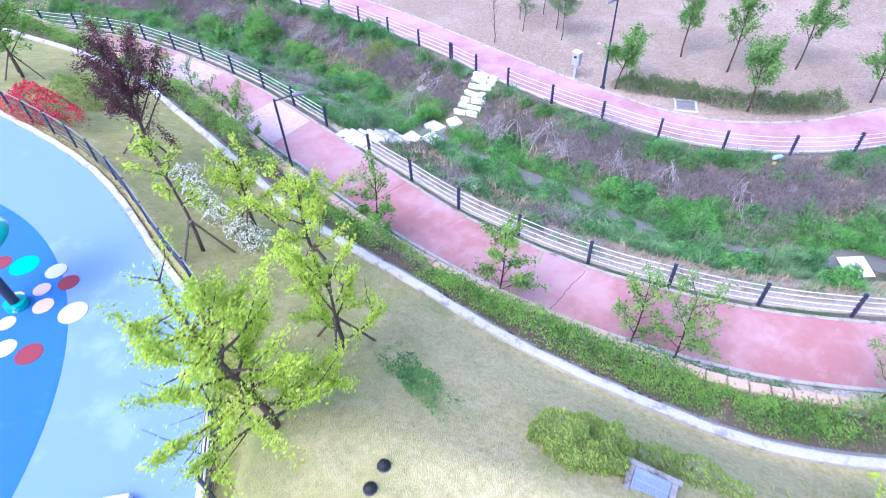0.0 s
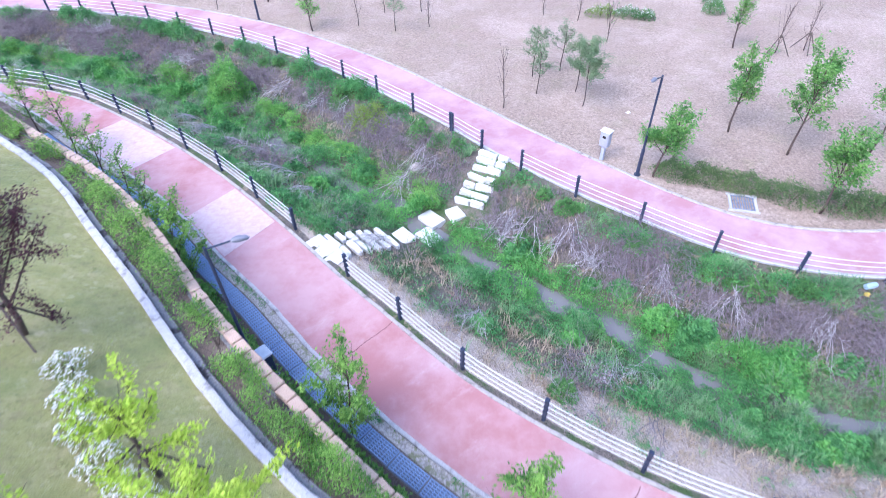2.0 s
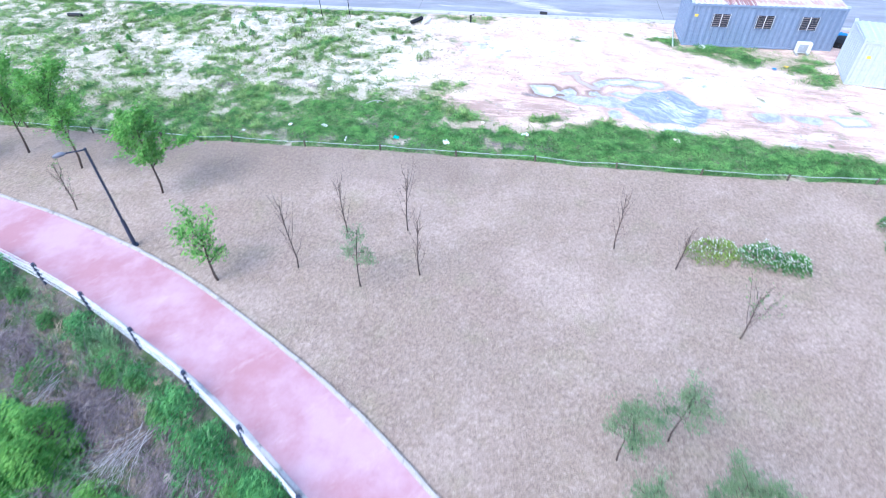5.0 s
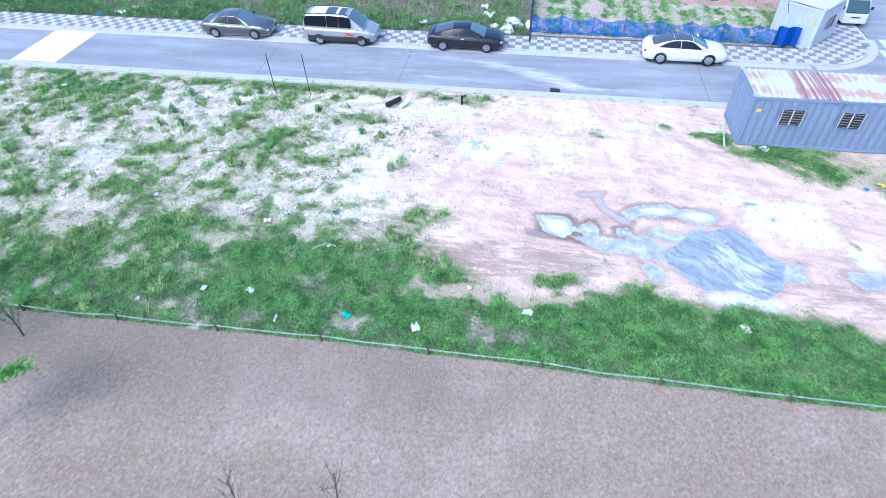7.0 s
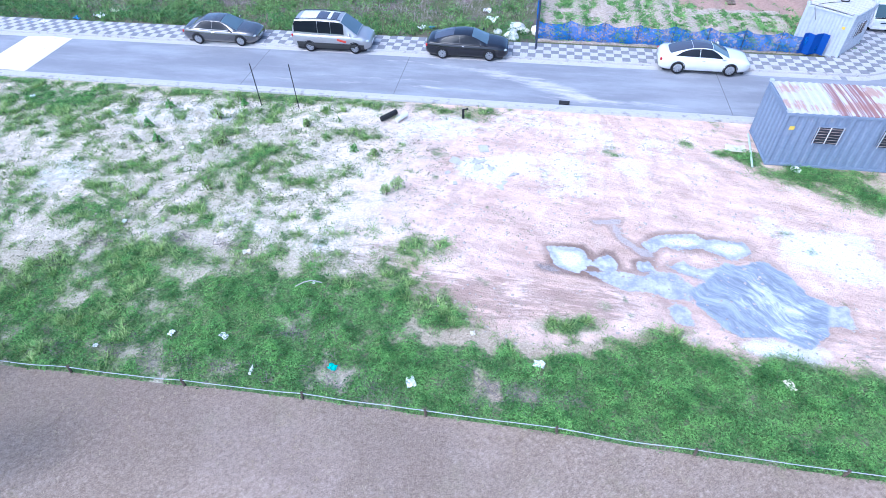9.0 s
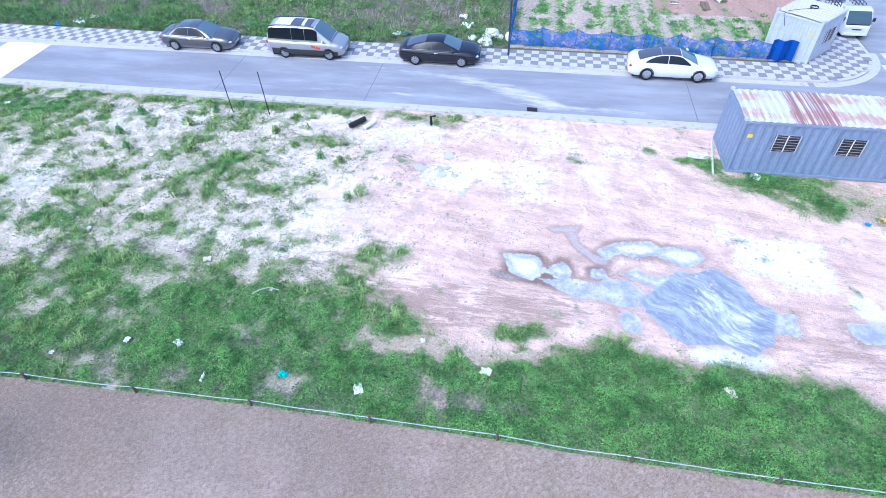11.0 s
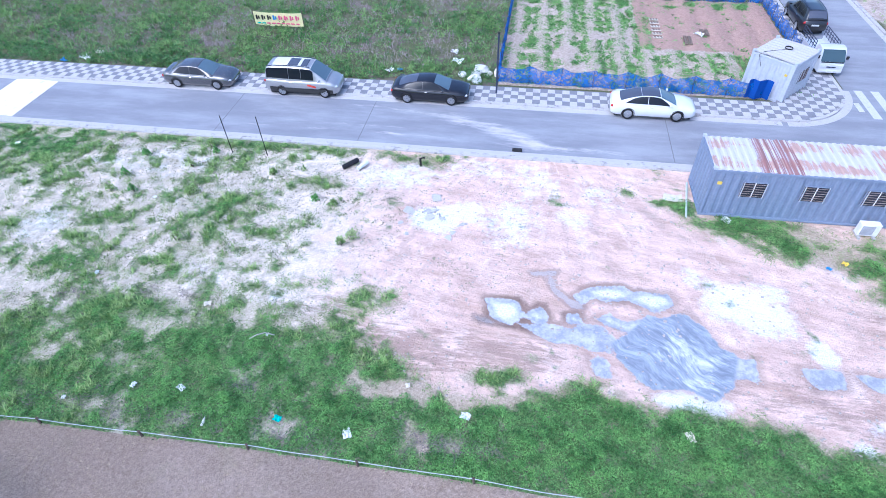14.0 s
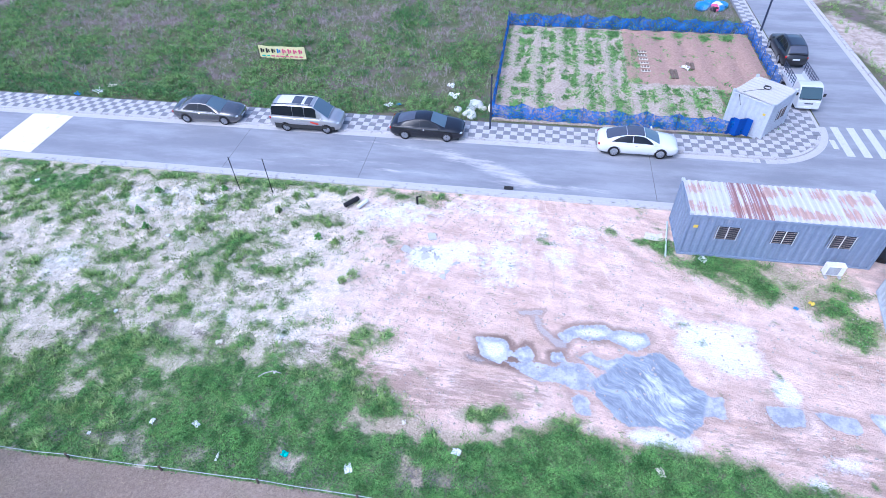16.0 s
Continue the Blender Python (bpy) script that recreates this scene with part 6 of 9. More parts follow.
def field_plants():
    rng = np.random.default_rng(31)
    weeds = [sprigs(rng, 19, 0.19, 0.16, 0.085, 0.25) for _ in range(8)]
    tall = [tuft(rng, 10, 0.2, 0.24, 0.022) for _ in range(5)]
    n = 130000
    x = rng.uniform(-32, 26, n)
    a = rng.uniform(0.0, 0.995, n)
    y = ROPE_Y(x) + 0.05 + (road_near(x) - ROPE_Y(x) - 0.5) * a
    v = veg_at(x, y)
    # same field as the soil: weeds stand where cover and patchy noise agree
    p = cover_at(x, y) + (fnoise(x, y, 0.3, 58) - 0.5) * 0.9
    near_box = (x > 14.2) & (y > 55.62 - 0.1325 * (x - 14.42))
    keep = (p > 0.55) & (v > 0.06) & ~near_box & (rng.uniform(0, 1, n) < np.clip(0.06 + (p - 0.55) * 1.1, 0, 0.7))
    thin = ~keep & (p > 0.28) & (v > 0.05) & (v < 0.85) & ~near_box & (rng.uniform(0, 1, n) < 0.62)
    low = [sprigs(rng, 5, 0.16, 0.08, 0.085, 0.3) for _ in range(6)]
    stuff("thin_weeds", strew(low, x[thin], y[thin], rng.uniform(0.6, 1.4, thin.sum()), rng), LEAF_THIN, "thin olive weeds sprinkled over the sand", "weeds")
    g = keep & (fnoise(x, y, 0.9, 91) + 0.25 * a > 0.55) & (v < 0.8) & (x < 9) & (rng.uniform(0, 1, n) < 0.45)
    k = keep & ~g
    hump = 0.3 * np.clip(fnoise(x[k], y[k], 0.7, 59) - 0.45, 0, 0.5)
    stuff("field_weeds", strew(weeds, x[k], y[k], rng.uniform(0.5, 1.0, k.sum()) * (0.45 + 1.2 * fnoise(x[k], y[k], 0.7, 59)) * np.clip(0.55 + v[k] * 0.5, 0.5, 1), rng, ground_z(x[k], y[k]) + hump), LEAF_FIELD, "low dark green weeds covering the field edge", "weeds")
    stuff("field_grass", strew(tall, x[g], y[g], rng.uniform(0.5, 1.3, g.sum()), rng), LEAF_SAND, "scattered light green grass tufts on sand", "grass")
    # dead stems and burnt clumps among the weeds
    withered = [stalks(rng, 6, 0.24, 0.12, 0.006) for _ in range(6)]
    at = [(q[0] + e[0] * q[2], q[1] + e[1] * q[2] * 0.55) for q in DEAD_SPOTS for e in rng.normal(0, 0.55, (int(34 * q[2]), 2))]
    x, y = np.array(at).T
    stuff("dead_weed_stems", strew(withered, x, y, rng.uniform(0.5, 1.1, len(x)), rng), DRYSTALK, "matted grey-brown dead stems among the weeds", "dead stems")
    # tiny seedlings and litter on the open sand
    tiny = [sprigs(rng, 5, 0.09, 0.06, 0.07, 0.5) for _ in range(6)]
    m = 20000
    x = rng.uniform(-28, 9, m)
    y = ROPE_Y(x) + (road_near(x) - 0.6 - ROPE_Y(x)) * rng.uniform(0.1, 1.0, m)
    k = (fnoise(x, y, 2.0, 67) > 0.47) & (rng.uniform(0, 1, m) < np.clip((7 - x) / 9, 0, 1)) & (slurry_at(x, y) < -0.3)
    stuff("field_seedlings", strew(tiny, x[k], y[k], rng.uniform(0.5, 1.6, k.sum()), rng), LEAF_SEEDLING, "tiny dull weeds and litter over the open sand", "weeds")
    # pebbles and clods on the bare soil
    m = 5200
    x = rng.uniform(-26, 26, m)
    y = ROPE_Y(x) + (road_near(x) - ROPE_Y(x)) * rng.uniform(0.05, 0.98, m)
    bare = (veg_at(x, y) < 0.6) & (fnoise(x, y, 2.5, 71) > 0.45) & ~((x > 14.2) & (y > 54.4 - 0.13 * (x - 15)))
    peb = []
    for _ in range(4):
        q = rng.normal(0, 1, (6, 3))
        q = np.array([(1, 0, 0), (0, 1, 0), (-1, 0, 0), (0, -1, 0), (0, 0, 0.8), (0, 0, -0.5)]) * rng.uniform(0.6, 1.2, (6, 1)) * 0.045
        f = np.array([(0, 1, 4, 4), (1, 2, 4, 4), (2, 3, 4, 4), (3, 0, 4, 4)])
        peb.append((q, f))
    stuff("field_pebbles", strew(peb, x[bare], y[bare], rng.uniform(0.5, 1.7, bare.sum()), rng), ROCK, "clods and pebbles strewn over bare sand", "pebbles")


def wild_plants():
    rng = np.random.default_rng(41)
    weeds = [sprigs(rng, 32, 0.42, 0.6, 0.18, 0.3) for _ in range(6)]
    tall = [tuft(rng, 9, 0.32, 0.45, 0.032) for _ in range(5)]
    dry = [stalks(rng, 6, 0.5, 0.55, 0.01) for _ in range(5)]
    n = 38000
    u, w = rng.uniform(-42, 24, n), rng.uniform(2.1, 36, n)
    p = ORIGIN + np.outer(u, U) + np.outer(w, V2)
    x, y = p[:, 0], p[:, 1]
    plot = (u > 5.4) & (u < 25.7) & (w < 17.5)
    g = 0.6 * fnoise(x, y, 4.5, 81) + 0.4 * fnoise(x, y, 1.9, 82) + 0.45 * (fnoise(x, y, 0.8, 85) - 0.5) + 0.25 * np.exp(-((w - 3.0) / 1.0) ** 2)
    keep = ~plot & (rng.uniform(0, 1, n) < np.clip((g - 0.38) * 2.9, 0.06, 0.72))
    gr = keep & (rng.uniform(0, 1, n) < 0.5)
    lf = keep & ~gr
    dark = fnoise(x, y, 2.6, 89) + 0.2 * np.exp(-((w - 3.2) / 0.9) ** 2) + rng.normal(0, 0.05, n) > 0.54
    for at, mat, lab in ((lf & ~dark, LEAF_WILD, "rank green weeds over the vacant lot"), (lf & dark, LEAF_WILD_DARK, "dark green bushy weeds over the vacant lot")):
        stuff("wild_weeds", strew(weeds, x[at], y[at], rng.uniform(0.45, 1.2, at.sum()) * (0.6 + 0.8 * fnoise(x[at], y[at], 1.5, 93)), rng), mat, lab, "weeds")
    stuff("wild_grass", strew(tall, x[gr], y[gr], rng.uniform(0.5, 1.2, gr.sum()), rng), LEAF_WILD, "tall green grass over the vacant lot", "grass")
    d = ~plot & ~keep & (rng.uniform(0, 1, n) < np.clip((0.66 - g) * 1.0, 0, 0.27))
    stuff("wild_dead_stalks", strew(dry, x[d], y[d], rng.uniform(0.5, 1.15, d.sum()), rng), DRYWILD, "brown dead stalks between the weeds of the vacant lot", "dead brush")
    # sparse grass over the pale lot across the side street
    m = 5000
    u, w = rng.uniform(31.9, 52, m), rng.uniform(0.8, 45, m)
    p = ORIGIN + np.outer(u, U) + np.outer(w, V2)
    k = fnoise(p[:, 0], p[:, 1], 2.2, 97) + 0.25 * np.exp(-((u - 32.3) / 0.8) ** 2) + rng.normal(0, 0.05, m) > 0.58
    stuff("lot_grass", strew(tall, p[k, 0], p[k, 1], rng.uniform(0.4, 0.9, k.sum()), rng), LEAF_SAND, "thin grass and weeds on pale ground across the street", "grass")
    # rows of crops in the fenced plot
    m = 22000
    u, w = rng.uniform(5.9, 24.3, m), rng.uniform(2.7, 17.0, m)
    row = np.abs(((u + 0.07 * np.sin(w * 0.9) - 5.6) / 1.72) % 1 - 0.5)
    p = ORIGIN + np.outer(u, U) + np.outer(w, V2)
    patch = fnoise(p[:, 0], p[:, 1], 2.2, 91)
    k = (row < 0.42 * np.clip(fnoise(u, w, 1.1, 95) * 2.2 - 0.1, 0, 1)) & (patch > 0.3) & ~((u > 15.5) & (w > 8) & (rng.uniform(0, 1, m) < 0.93)) & (rng.uniform(0, 1, m) < 0.9)
    k |= (np.abs(w - 16.4) < 0.6) & (patch > 0.5)
    short = [sprigs(rng, 10, 0.24, 0.16, 0.21, 0.5) for _ in range(5)]
    stuff("crop_rows", strew(short, p[k, 0], p[k, 1], rng.uniform(0.6, 1.2, k.sum()), rng), LEAF_CROP, "rows of young green crops in the fenced plot", "crops")


def lawn_tufts():
    rng = np.random.default_rng(61)
    t = [tuft(rng, 6, 0.07, 0.04, 0.01) for _ in range(5)]
    n = 7000
    x = rng.uniform(-24, 22, n)
    y = UP_FAR(x) + 0.15 + (ROPE_Y(x) - UP_FAR(x) - 0.2) * rng.uniform(0, 1, n)
    k = fnoise(x, y, 1.5, 63) > 0.45
    stuff("dry_lawn_tufts", strew(t, x[k], y[k], rng.uniform(0.7, 1.6, k.sum()), rng), DRYGRASS, "short straw-coloured grass tufts of the dormant lawn", "grass")
    m = 6000
    x = rng.uniform(-20, 9, m)
    lo = TOP(x) + 0.1
    y = lo + (KERB_Y(x) - 0.45 - lo) * rng.uniform(0, 1, m)
    k = (fnoise(x, y, 1.2, 65) > 0.5) & (rng.uniform(0, 1, m) < 0.7)
    stuff("bank_grass_tufts", strew(t, x[k], y[k], rng.uniform(0.6, 1.3, k.sum()), rng), GRASSBLADE, "short mown grass blades on the bank", "grass")
    x, y = rng.normal(-0.95, 0.5, 560), rng.normal(0.2, 0.5, 560)
    k = np.abs((x + 0.9) * 0.8 + (y - 0.2) * 0.6) < 0.35
    c = [clump(rng, 9, 0.1, 0.05, 0.05, 0.9) for _ in range(4)]
    stuff("clover_patch", strew(c, x[k], y[k], rng.uniform(0.6, 1.3, k.sum()), rng), LEAF_MID, "dark green clover patch in the mown bank", "clover")


LEAF_THIN = leafy("thin_olive_weeds", (0.13, 0.2, 0.06), (0.36, 0.48, 0.17), glow=0.2)
LEAF_SEEDLING = leafy("dull_seedling_leaves", (0.1, 0.12, 0.06), (0.26, 0.25, 0.14), glow=0.1)
GRASSBLADE = leafy("olive_blades", (0.2, 0.23, 0.06), (0.38, 0.38, 0.15), glow=0.15)

ditch_plants()
fallen_branches()
hedge_row()
strip_plants()
field_plants()
wild_plants()
lawn_tufts()

# trees on the bank
limb_tree("maple_tree", "bushy young maple with bright lime-green leaves", (-3.3, -1.1), 3.7, 1.65, 0.06, LEAF_LIME, 20000, 0.062, 1, 23, (-0.5, 0.0), 0.07, 0, 0.42, 0.9, group="bank trees", cluster=0.13)
limb_tree("maple_tree", "small open maple with lime leaves and wooden stakes", (-2.5, 1.1), 2.7, 0.95, 0.1, LEAF_LIME, 3600, 0.075, 2, 9, (0.1, 0.0), 0.05, 3, 1.9, 0.5, group="bank trees", cluster=0.11)
limb_tree("maple_tree", "young maple with lime-yellow leaves and wooden stakes", (-3.6, 4.2), 3.5, 1.05, 0.3, LEAF_LIME, 3600, 0.085, 3, 11, (-0.1, 0.1), 0.055, 3, 0.8, 0.4, group="bank trees", cluster=0.13)
limb_tree("maple_tree", "young maple in lime leaf with bare upper twigs", (-5.7, 6.05), 2.7, 0.85, 0.35, LEAF_LIME, 2800, 0.085, 4, 10, (-0.1, 0.1), 0.055, 3, 0.7, 0.3, group="bank trees", cluster=0.13, bare_tips=4)
limb_tree("maple_tree", "thin sparse maple held by three wooden stakes", (-6.5, 4.35), 4.0, 0.7, 0.4, LEAF_LIME, 1000, 0.085, 6, 8, (-0.2, 0.1), 0.045, 3, 0.6, 0.8, group="bank trees", cluster=0.13)
limb_tree("plum_tree", "purple-leaved plum tree on the grassy bank", (-9.75, 9.2), 3.5, 1.3, 0.28, LEAF_PLUM, 15000, 0.062, 7, 16, (0.2, 0.3), 0.065, 3, 1.5, 0.2, group="bank trees", cluster=0.17)
limb_tree("maple_tree", "green young tree with wooden stakes on the bank", (-17.1, 15.2), 3.5, 1.45, 0.3, LEAF_HEDGE, 5200, 0.105, 8, 15, (0.1, 0.1), 0.05, 3, 0.7, 0.2, group="bank trees", cluster=0.16)
limb_tree("sapling", "thin young sapling in pale leaf on the bank", (7.2, -2.3), 1.5, 0.5, 0.2, LEAF_LIME, 160, 0.1, 9, 6, (0, 0), 0.02, 0, 0.8, 0.5, group="bank trees", cluster=0.1)
# trees and bushes in the strip below the wall and in the hedge
STRIP = ((-2.75, 8.6, 3.2, 0.75, 700, 3), (1.3, 5.75, 3.0, 0.85, 650, 0), (5.0, 3.85, 2.7, 0.8, 330, 0), (6.1, 3.3, 2.7, 0.85, 420, 0), (-8.95, 14.5, 2.9, 0.9, 750, 0), (-10.5, 16.2, 2.6, 0.6, 260, 0), (-12.0, 17.9, 2.7, 0.6, 260, 0), (-14.0, 19.9, 2.7, 0.6, 240, 0), (-16.4, 22.3, 3.0, 0.6, 300, 0), (11.0, 1.7, 3.0, 0.7, 500, 0), (-19.0, 24.2, 2.8, 0.6, 300, 0))
for i, (x, y, h, r, n, bare) in enumerate(STRIP):
    limb_tree("street_sapling", "slender cherry sapling in fresh green leaf beside the wall", (x, y), h * 1.22, r * 1.15, 0.14, LEAF_HEDGE, int(n * 4.6), 0.1, 30 + i, 12, (0.15, 0.15), 0.03, 0, 1.0, 0.55, group="saplings beside the wall", cluster=0.15, narrow=0.45, bare_tips=bare)
# shrubs on the bank
shrub("azalea", "low azalea bush covered in red blossom", (-14.0, 11.35, -35), (2.1, 0.85), 0.9, LEAF_MID, 900, 0.08, 51, PETAL_RED, 4200)
for i, (x, y) in enumerate(((-8.5, 8.35), (-7.9, 7.5), (-7.35, 6.75), (-6.7, 6.1), (-6.0, 5.55), (-5.5, 5.15))):
    shrub("spirea", "low spirea bush covered in white blossom", (x, y), 0.5, 0.4, LEAF_OLIVE, 420, 0.05, 52 + i, PETAL_WHITE, 800, group="white spirea row")
shrub("boxwood", "clipped bright green boxwood mound", (-14.0, 13.7, -35), (1.9, 0.85), 0.85, LEAF_OLIVE, 4200, 0.07, 60)
shrub("boxwood", "rounded olive-green box shrub on the bank", (2.05, -1.42), (0.95, 0.82), 0.75, LEAF_OLIVE, 9000, 0.05, 61)
shrub("boxwood", "low straggling box hedge beside the panel", (3.85, -1.8, -30), (1.2, 0.4), 0.35, LEAF_OLIVE, 2600, 0.05, 62)
# shrubs in the ditch
shrub("willow_bush", "rounded light green willow bush on the ditch bank", (-12.0, 30.1), 1.3, 2.2, LEAF_YELLOW, 8000, 0.085, 63, twigs=14)
shrub("willow_bush", "pale green willow bush below the upper path", (-3.9, 26.0), 1.1, 1.0, LEAF_OLIVE, 3600, 0.07, 64, twigs=12)
for i, (x, y, r) in enumerate(((-1.3, 24.4, 0.55), (-5.6, 27.7, 0.6), (2.9, 17.4, 0.6), (-5.4, 18.6, 0.5), (3.0, 9.9, 0.45), (4.6, 18.4, 0.5), (-13.0, 32.6, 0.8), (-20.5, 36.2, 1.0))):
    shrub("ditch_bush", "dark green leafy bush on the ditch bank", (x, y), r, r * 0.9, LEAF_MID, 1300, 0.075, 70 + i, group="ditch bushes")
brng = np.random.default_rng(66)
for k in range(34):
    x = -22 + 36 * (k + brng.uniform(0, 0.8)) / 34
    off = brng.choice((-1, 1)) * brng.uniform(0.8, 2.3)
    r = brng.uniform(0.35, 0.75)
    if -2.6 < x < 2.2:
        continue
    shrub("reed_clump", "tall green weed clump beside the stream" if k % 3 else "bright green weed clump beside the stream", (x, float(STREAM_Y(x)) + off), (r, r * 0.85), r * 1.15, LEAF_WEED if k % 3 else LEAF_WEED_BRIGHT, int(2200 * r), 0.12, 1300 + k, category="weed clump", group="weed clumps")
brng = np.random.default_rng(67)
x = -24.0
while x < 16:
    r = brng.uniform(0.3, 0.62)
    shrub("ditch_bush", "small rounded dark green bush below the upper fence", (x, float(UP_NEAR(x)) - brng.uniform(0.75, 1.5)), (r, r * 0.9), r * 1.1, LEAF_MID, int(2400 * r), 0.075, int(x * 10) + 900, group="ditch bushes")
    x += brng.uniform(0.7, 2.0)
# single tall weeds on the open sand
wrng = np.random.default_rng(68)
for k in range(26):
    x = wrng.uniform(-24, -1)
    y = float(ROPE_Y(x)) + wrng.uniform(0.42, 0.95) * float(road_near(x) - ROPE_Y(x))
    r = wrng.uniform(0.18, 0.36)
    shrub("tall_weed", "single upright leafy weed on the open sand", (x, y), (r * 0.85, r * 0.55), r * 1.9, LEAF_SAND if k % 3 else LEAF_WEED_BRIGHT, int(600 * r) + 50, 0.075, 1500 + k, category="weed", group="tall weeds")
# trees of the brown lawn: leafy ones
LEAFY = ((-19.6, 44.6, 3.9, 1.25, 3600), (-16.45, 43.25, 4.9, 1.2, 3800), (-12.1, 41.4, 4.2, 0.95, 3400), (-22.6, 43.2, 3.2, 1.0, 2600), (-8.2, 36.2, 2.5, 0.8, 1000), (8.5, 20.2, 2.9, 1.1, 2600), (12.85, 23.45, 3.9, 0.75, 1800), (14.65, 21.5, 4.5, 1.0, 2600), (18.2, 21.5, 4.4, 1.1, 3000), (14.15, 17.6, 3.4, 0.9, 2200), (20.2, 18.0, 3.3, 0.9, 2000), (16.35, 32.05, 3.2, 0.5, 700))
for i, (x, y, h, r, n) in enumerate(LEAFY):
    limb_tree("zelkova_tree", "young zelkova in fresh green leaf on the brown lawn", (x, y), h, r, 0.35, LEAF_YELLOW if i < 5 else LEAF_ZELKOVA, int(n * (1.9 if i < 4 else 1.5)), 0.115, 100 + i, 12, (0.5 if i == 5 else 0.12 * math.sin(i), 0.1), 0.045, 0, 0.9 if i == 5 else 1.5, 0.6, group="lawn trees", cluster=0.22, narrow=0.55)
PINES = ((4.65, 29.35, 2.9, 0.75, 1500), (6.2, 29.9, 2.9, 0.7, 1000), (4.6, 27.5, 2.7, 0.6, 800), (6.6, 27.55, 3.0, 0.85, 2300), (6.7, 26.1, 3.7, 1.0, 3600), (-3.0, 35.85, 3.0, 0.5, 700))
for i, (x, y, h, r, n) in enumerate(PINES):
    limb_tree("pine_sapling", "thin pine sapling with dull green needles on the lawn", (x, y), h, r, 0.38, LEAF_PINE, int(n * 1.5), 0.1, 130 + i, 13, (0.1, 0.05), 0.024, 0, 0.7, 0.45, group="pine saplings", cluster=0.16, narrow=0.28)
BARE = ((-13.15, 44.7, 2.2, 0.4, 300), (-15.3, 40.3, 2.6, 0.5, 60), (-5.4, 36.8, 3.6, 0.6, 0), (-3.85, 38.8, 2.8, 0.5, 0), (-1.45, 38.8, 3.2, 0.55, 0), (-0.9, 36.4, 3.2, 0.45, 0), (6.4, 37.7, 3.1, 0.45, 0), (8.4, 36.6, 2.0, 0.3, 0), (9.5, 33.4, 2.6, 0.6, 120), (2.8, 26.15, 3.4, 0.45, 0), (18.4, 31.3, 3.2, 0.55, 0), (20.1, 31.5, 2.9, 0.6, 0))
for i, (x, y, h, r, n) in enumerate(BARE):
    limb_tree("bare_sapling", "leafless thin sapling standing on the brown lawn", (x, y), h * 0.95, r, 0.12, LEAF_MID, n, 0.07, 150 + i, 11, (0.1 * math.sin(i * 2), 0.06), 0.024, 3 if i in (10, 11) else 0, 2.6, 0.5, group="bare saplings", cluster=0.08, bare_tips=3)
# shrubs of the lawn
for i, (x, y, rx, ry, a, m, pn) in enumerate(((9.3, 20.2, 0.9, 0.5, -30, LEAF_MID, 0), (10.5, 19.7, 0.9, 0.4, -25, LEAF_OLIVE, 0), (11.8, 19.2, 1.0, 0.4, -25, LEAF_MID, 0), (13.2, 18.5, 1.1, 0.5, -25, LEAF_MID, 0), (14.9, 17.8, 1.1, 0.6, -10, LEAF_MID, 0), (16.3, 17.7, 1.1, 0.6, -5, LEAF_MID, 0), (17.7, 17.8, 1.3, 0.6, 5, LEAF_OLIVE, 0), (10.0, 37.3, 1.0, 0.7, 0, LEAF_OLIVE, 260), (11.6, 37.0, 0.95, 0.65, -10, LEAF_MID, 420), (12.6, 36.6, 0.65, 0.55, 0, LEAF_MID, 300), (17.5, 38.6, 0.65, 0.65, 0, LEAF_MID, 400), (17.1, 37.3, 0.7, 0.65, 0, LEAF_MID, 240), (-27.6, 44.9, 1.1, 0.6, 0, LEAF_RUSSET, 0), (-23.9, 43.7, 0.9, 0.5, 0, LEAF_RUSSET, 0))):
    shrub("lawn_shrub", "low green shrub with white blossom on the lawn" if pn else "low russet shrub at the lawn edge" if m is LEAF_RUSSET else "low dark box shrub at the lawn edge", (x, y, a), (rx, ry if i > 6 else ry + 0.18), 0.65 if i > 6 else 0.9, LEAF_BOX if i < 7 else m, 2000 if i > 6 else 3000, 0.065, 180 + i, PETAL_WHITE, pn, group="lawn shrubs")

# ---------------------------------------------------------------- playground
TURQ = surface("turquoise_fibreglass", (0.02, 0.36, 0.3), (0.03, 0.42, 0.36), (0.75, 0.85, 0.82), 5, 3.0, 0.3, bump=0.0, world_space=False, stain=(0.6, 0.68))
DOT_WHITE = surface("white_rubber", (0.6, 0.6, 0.61), (0.5, 0.5, 0.52), None, 60, 1, 0.85, bump=0.1)
DOT_PINK = surface("pink_rubber", (0.68, 0.5, 0.52), (0.6, 0.45, 0.47), None, 60, 1, 0.85, bump=0.1)
DOT_RED = surface("maroon_rubber", (0.3, 0.05, 0.07), (0.25, 0.04, 0.06), None, 60, 1, 0.85, bump=0.1)
DOT_CYAN = surface("cyan_rubber", (0.02, 0.55, 0.7), (0.02, 0.5, 0.65), None, 60, 1, 0.85, bump=0.1)


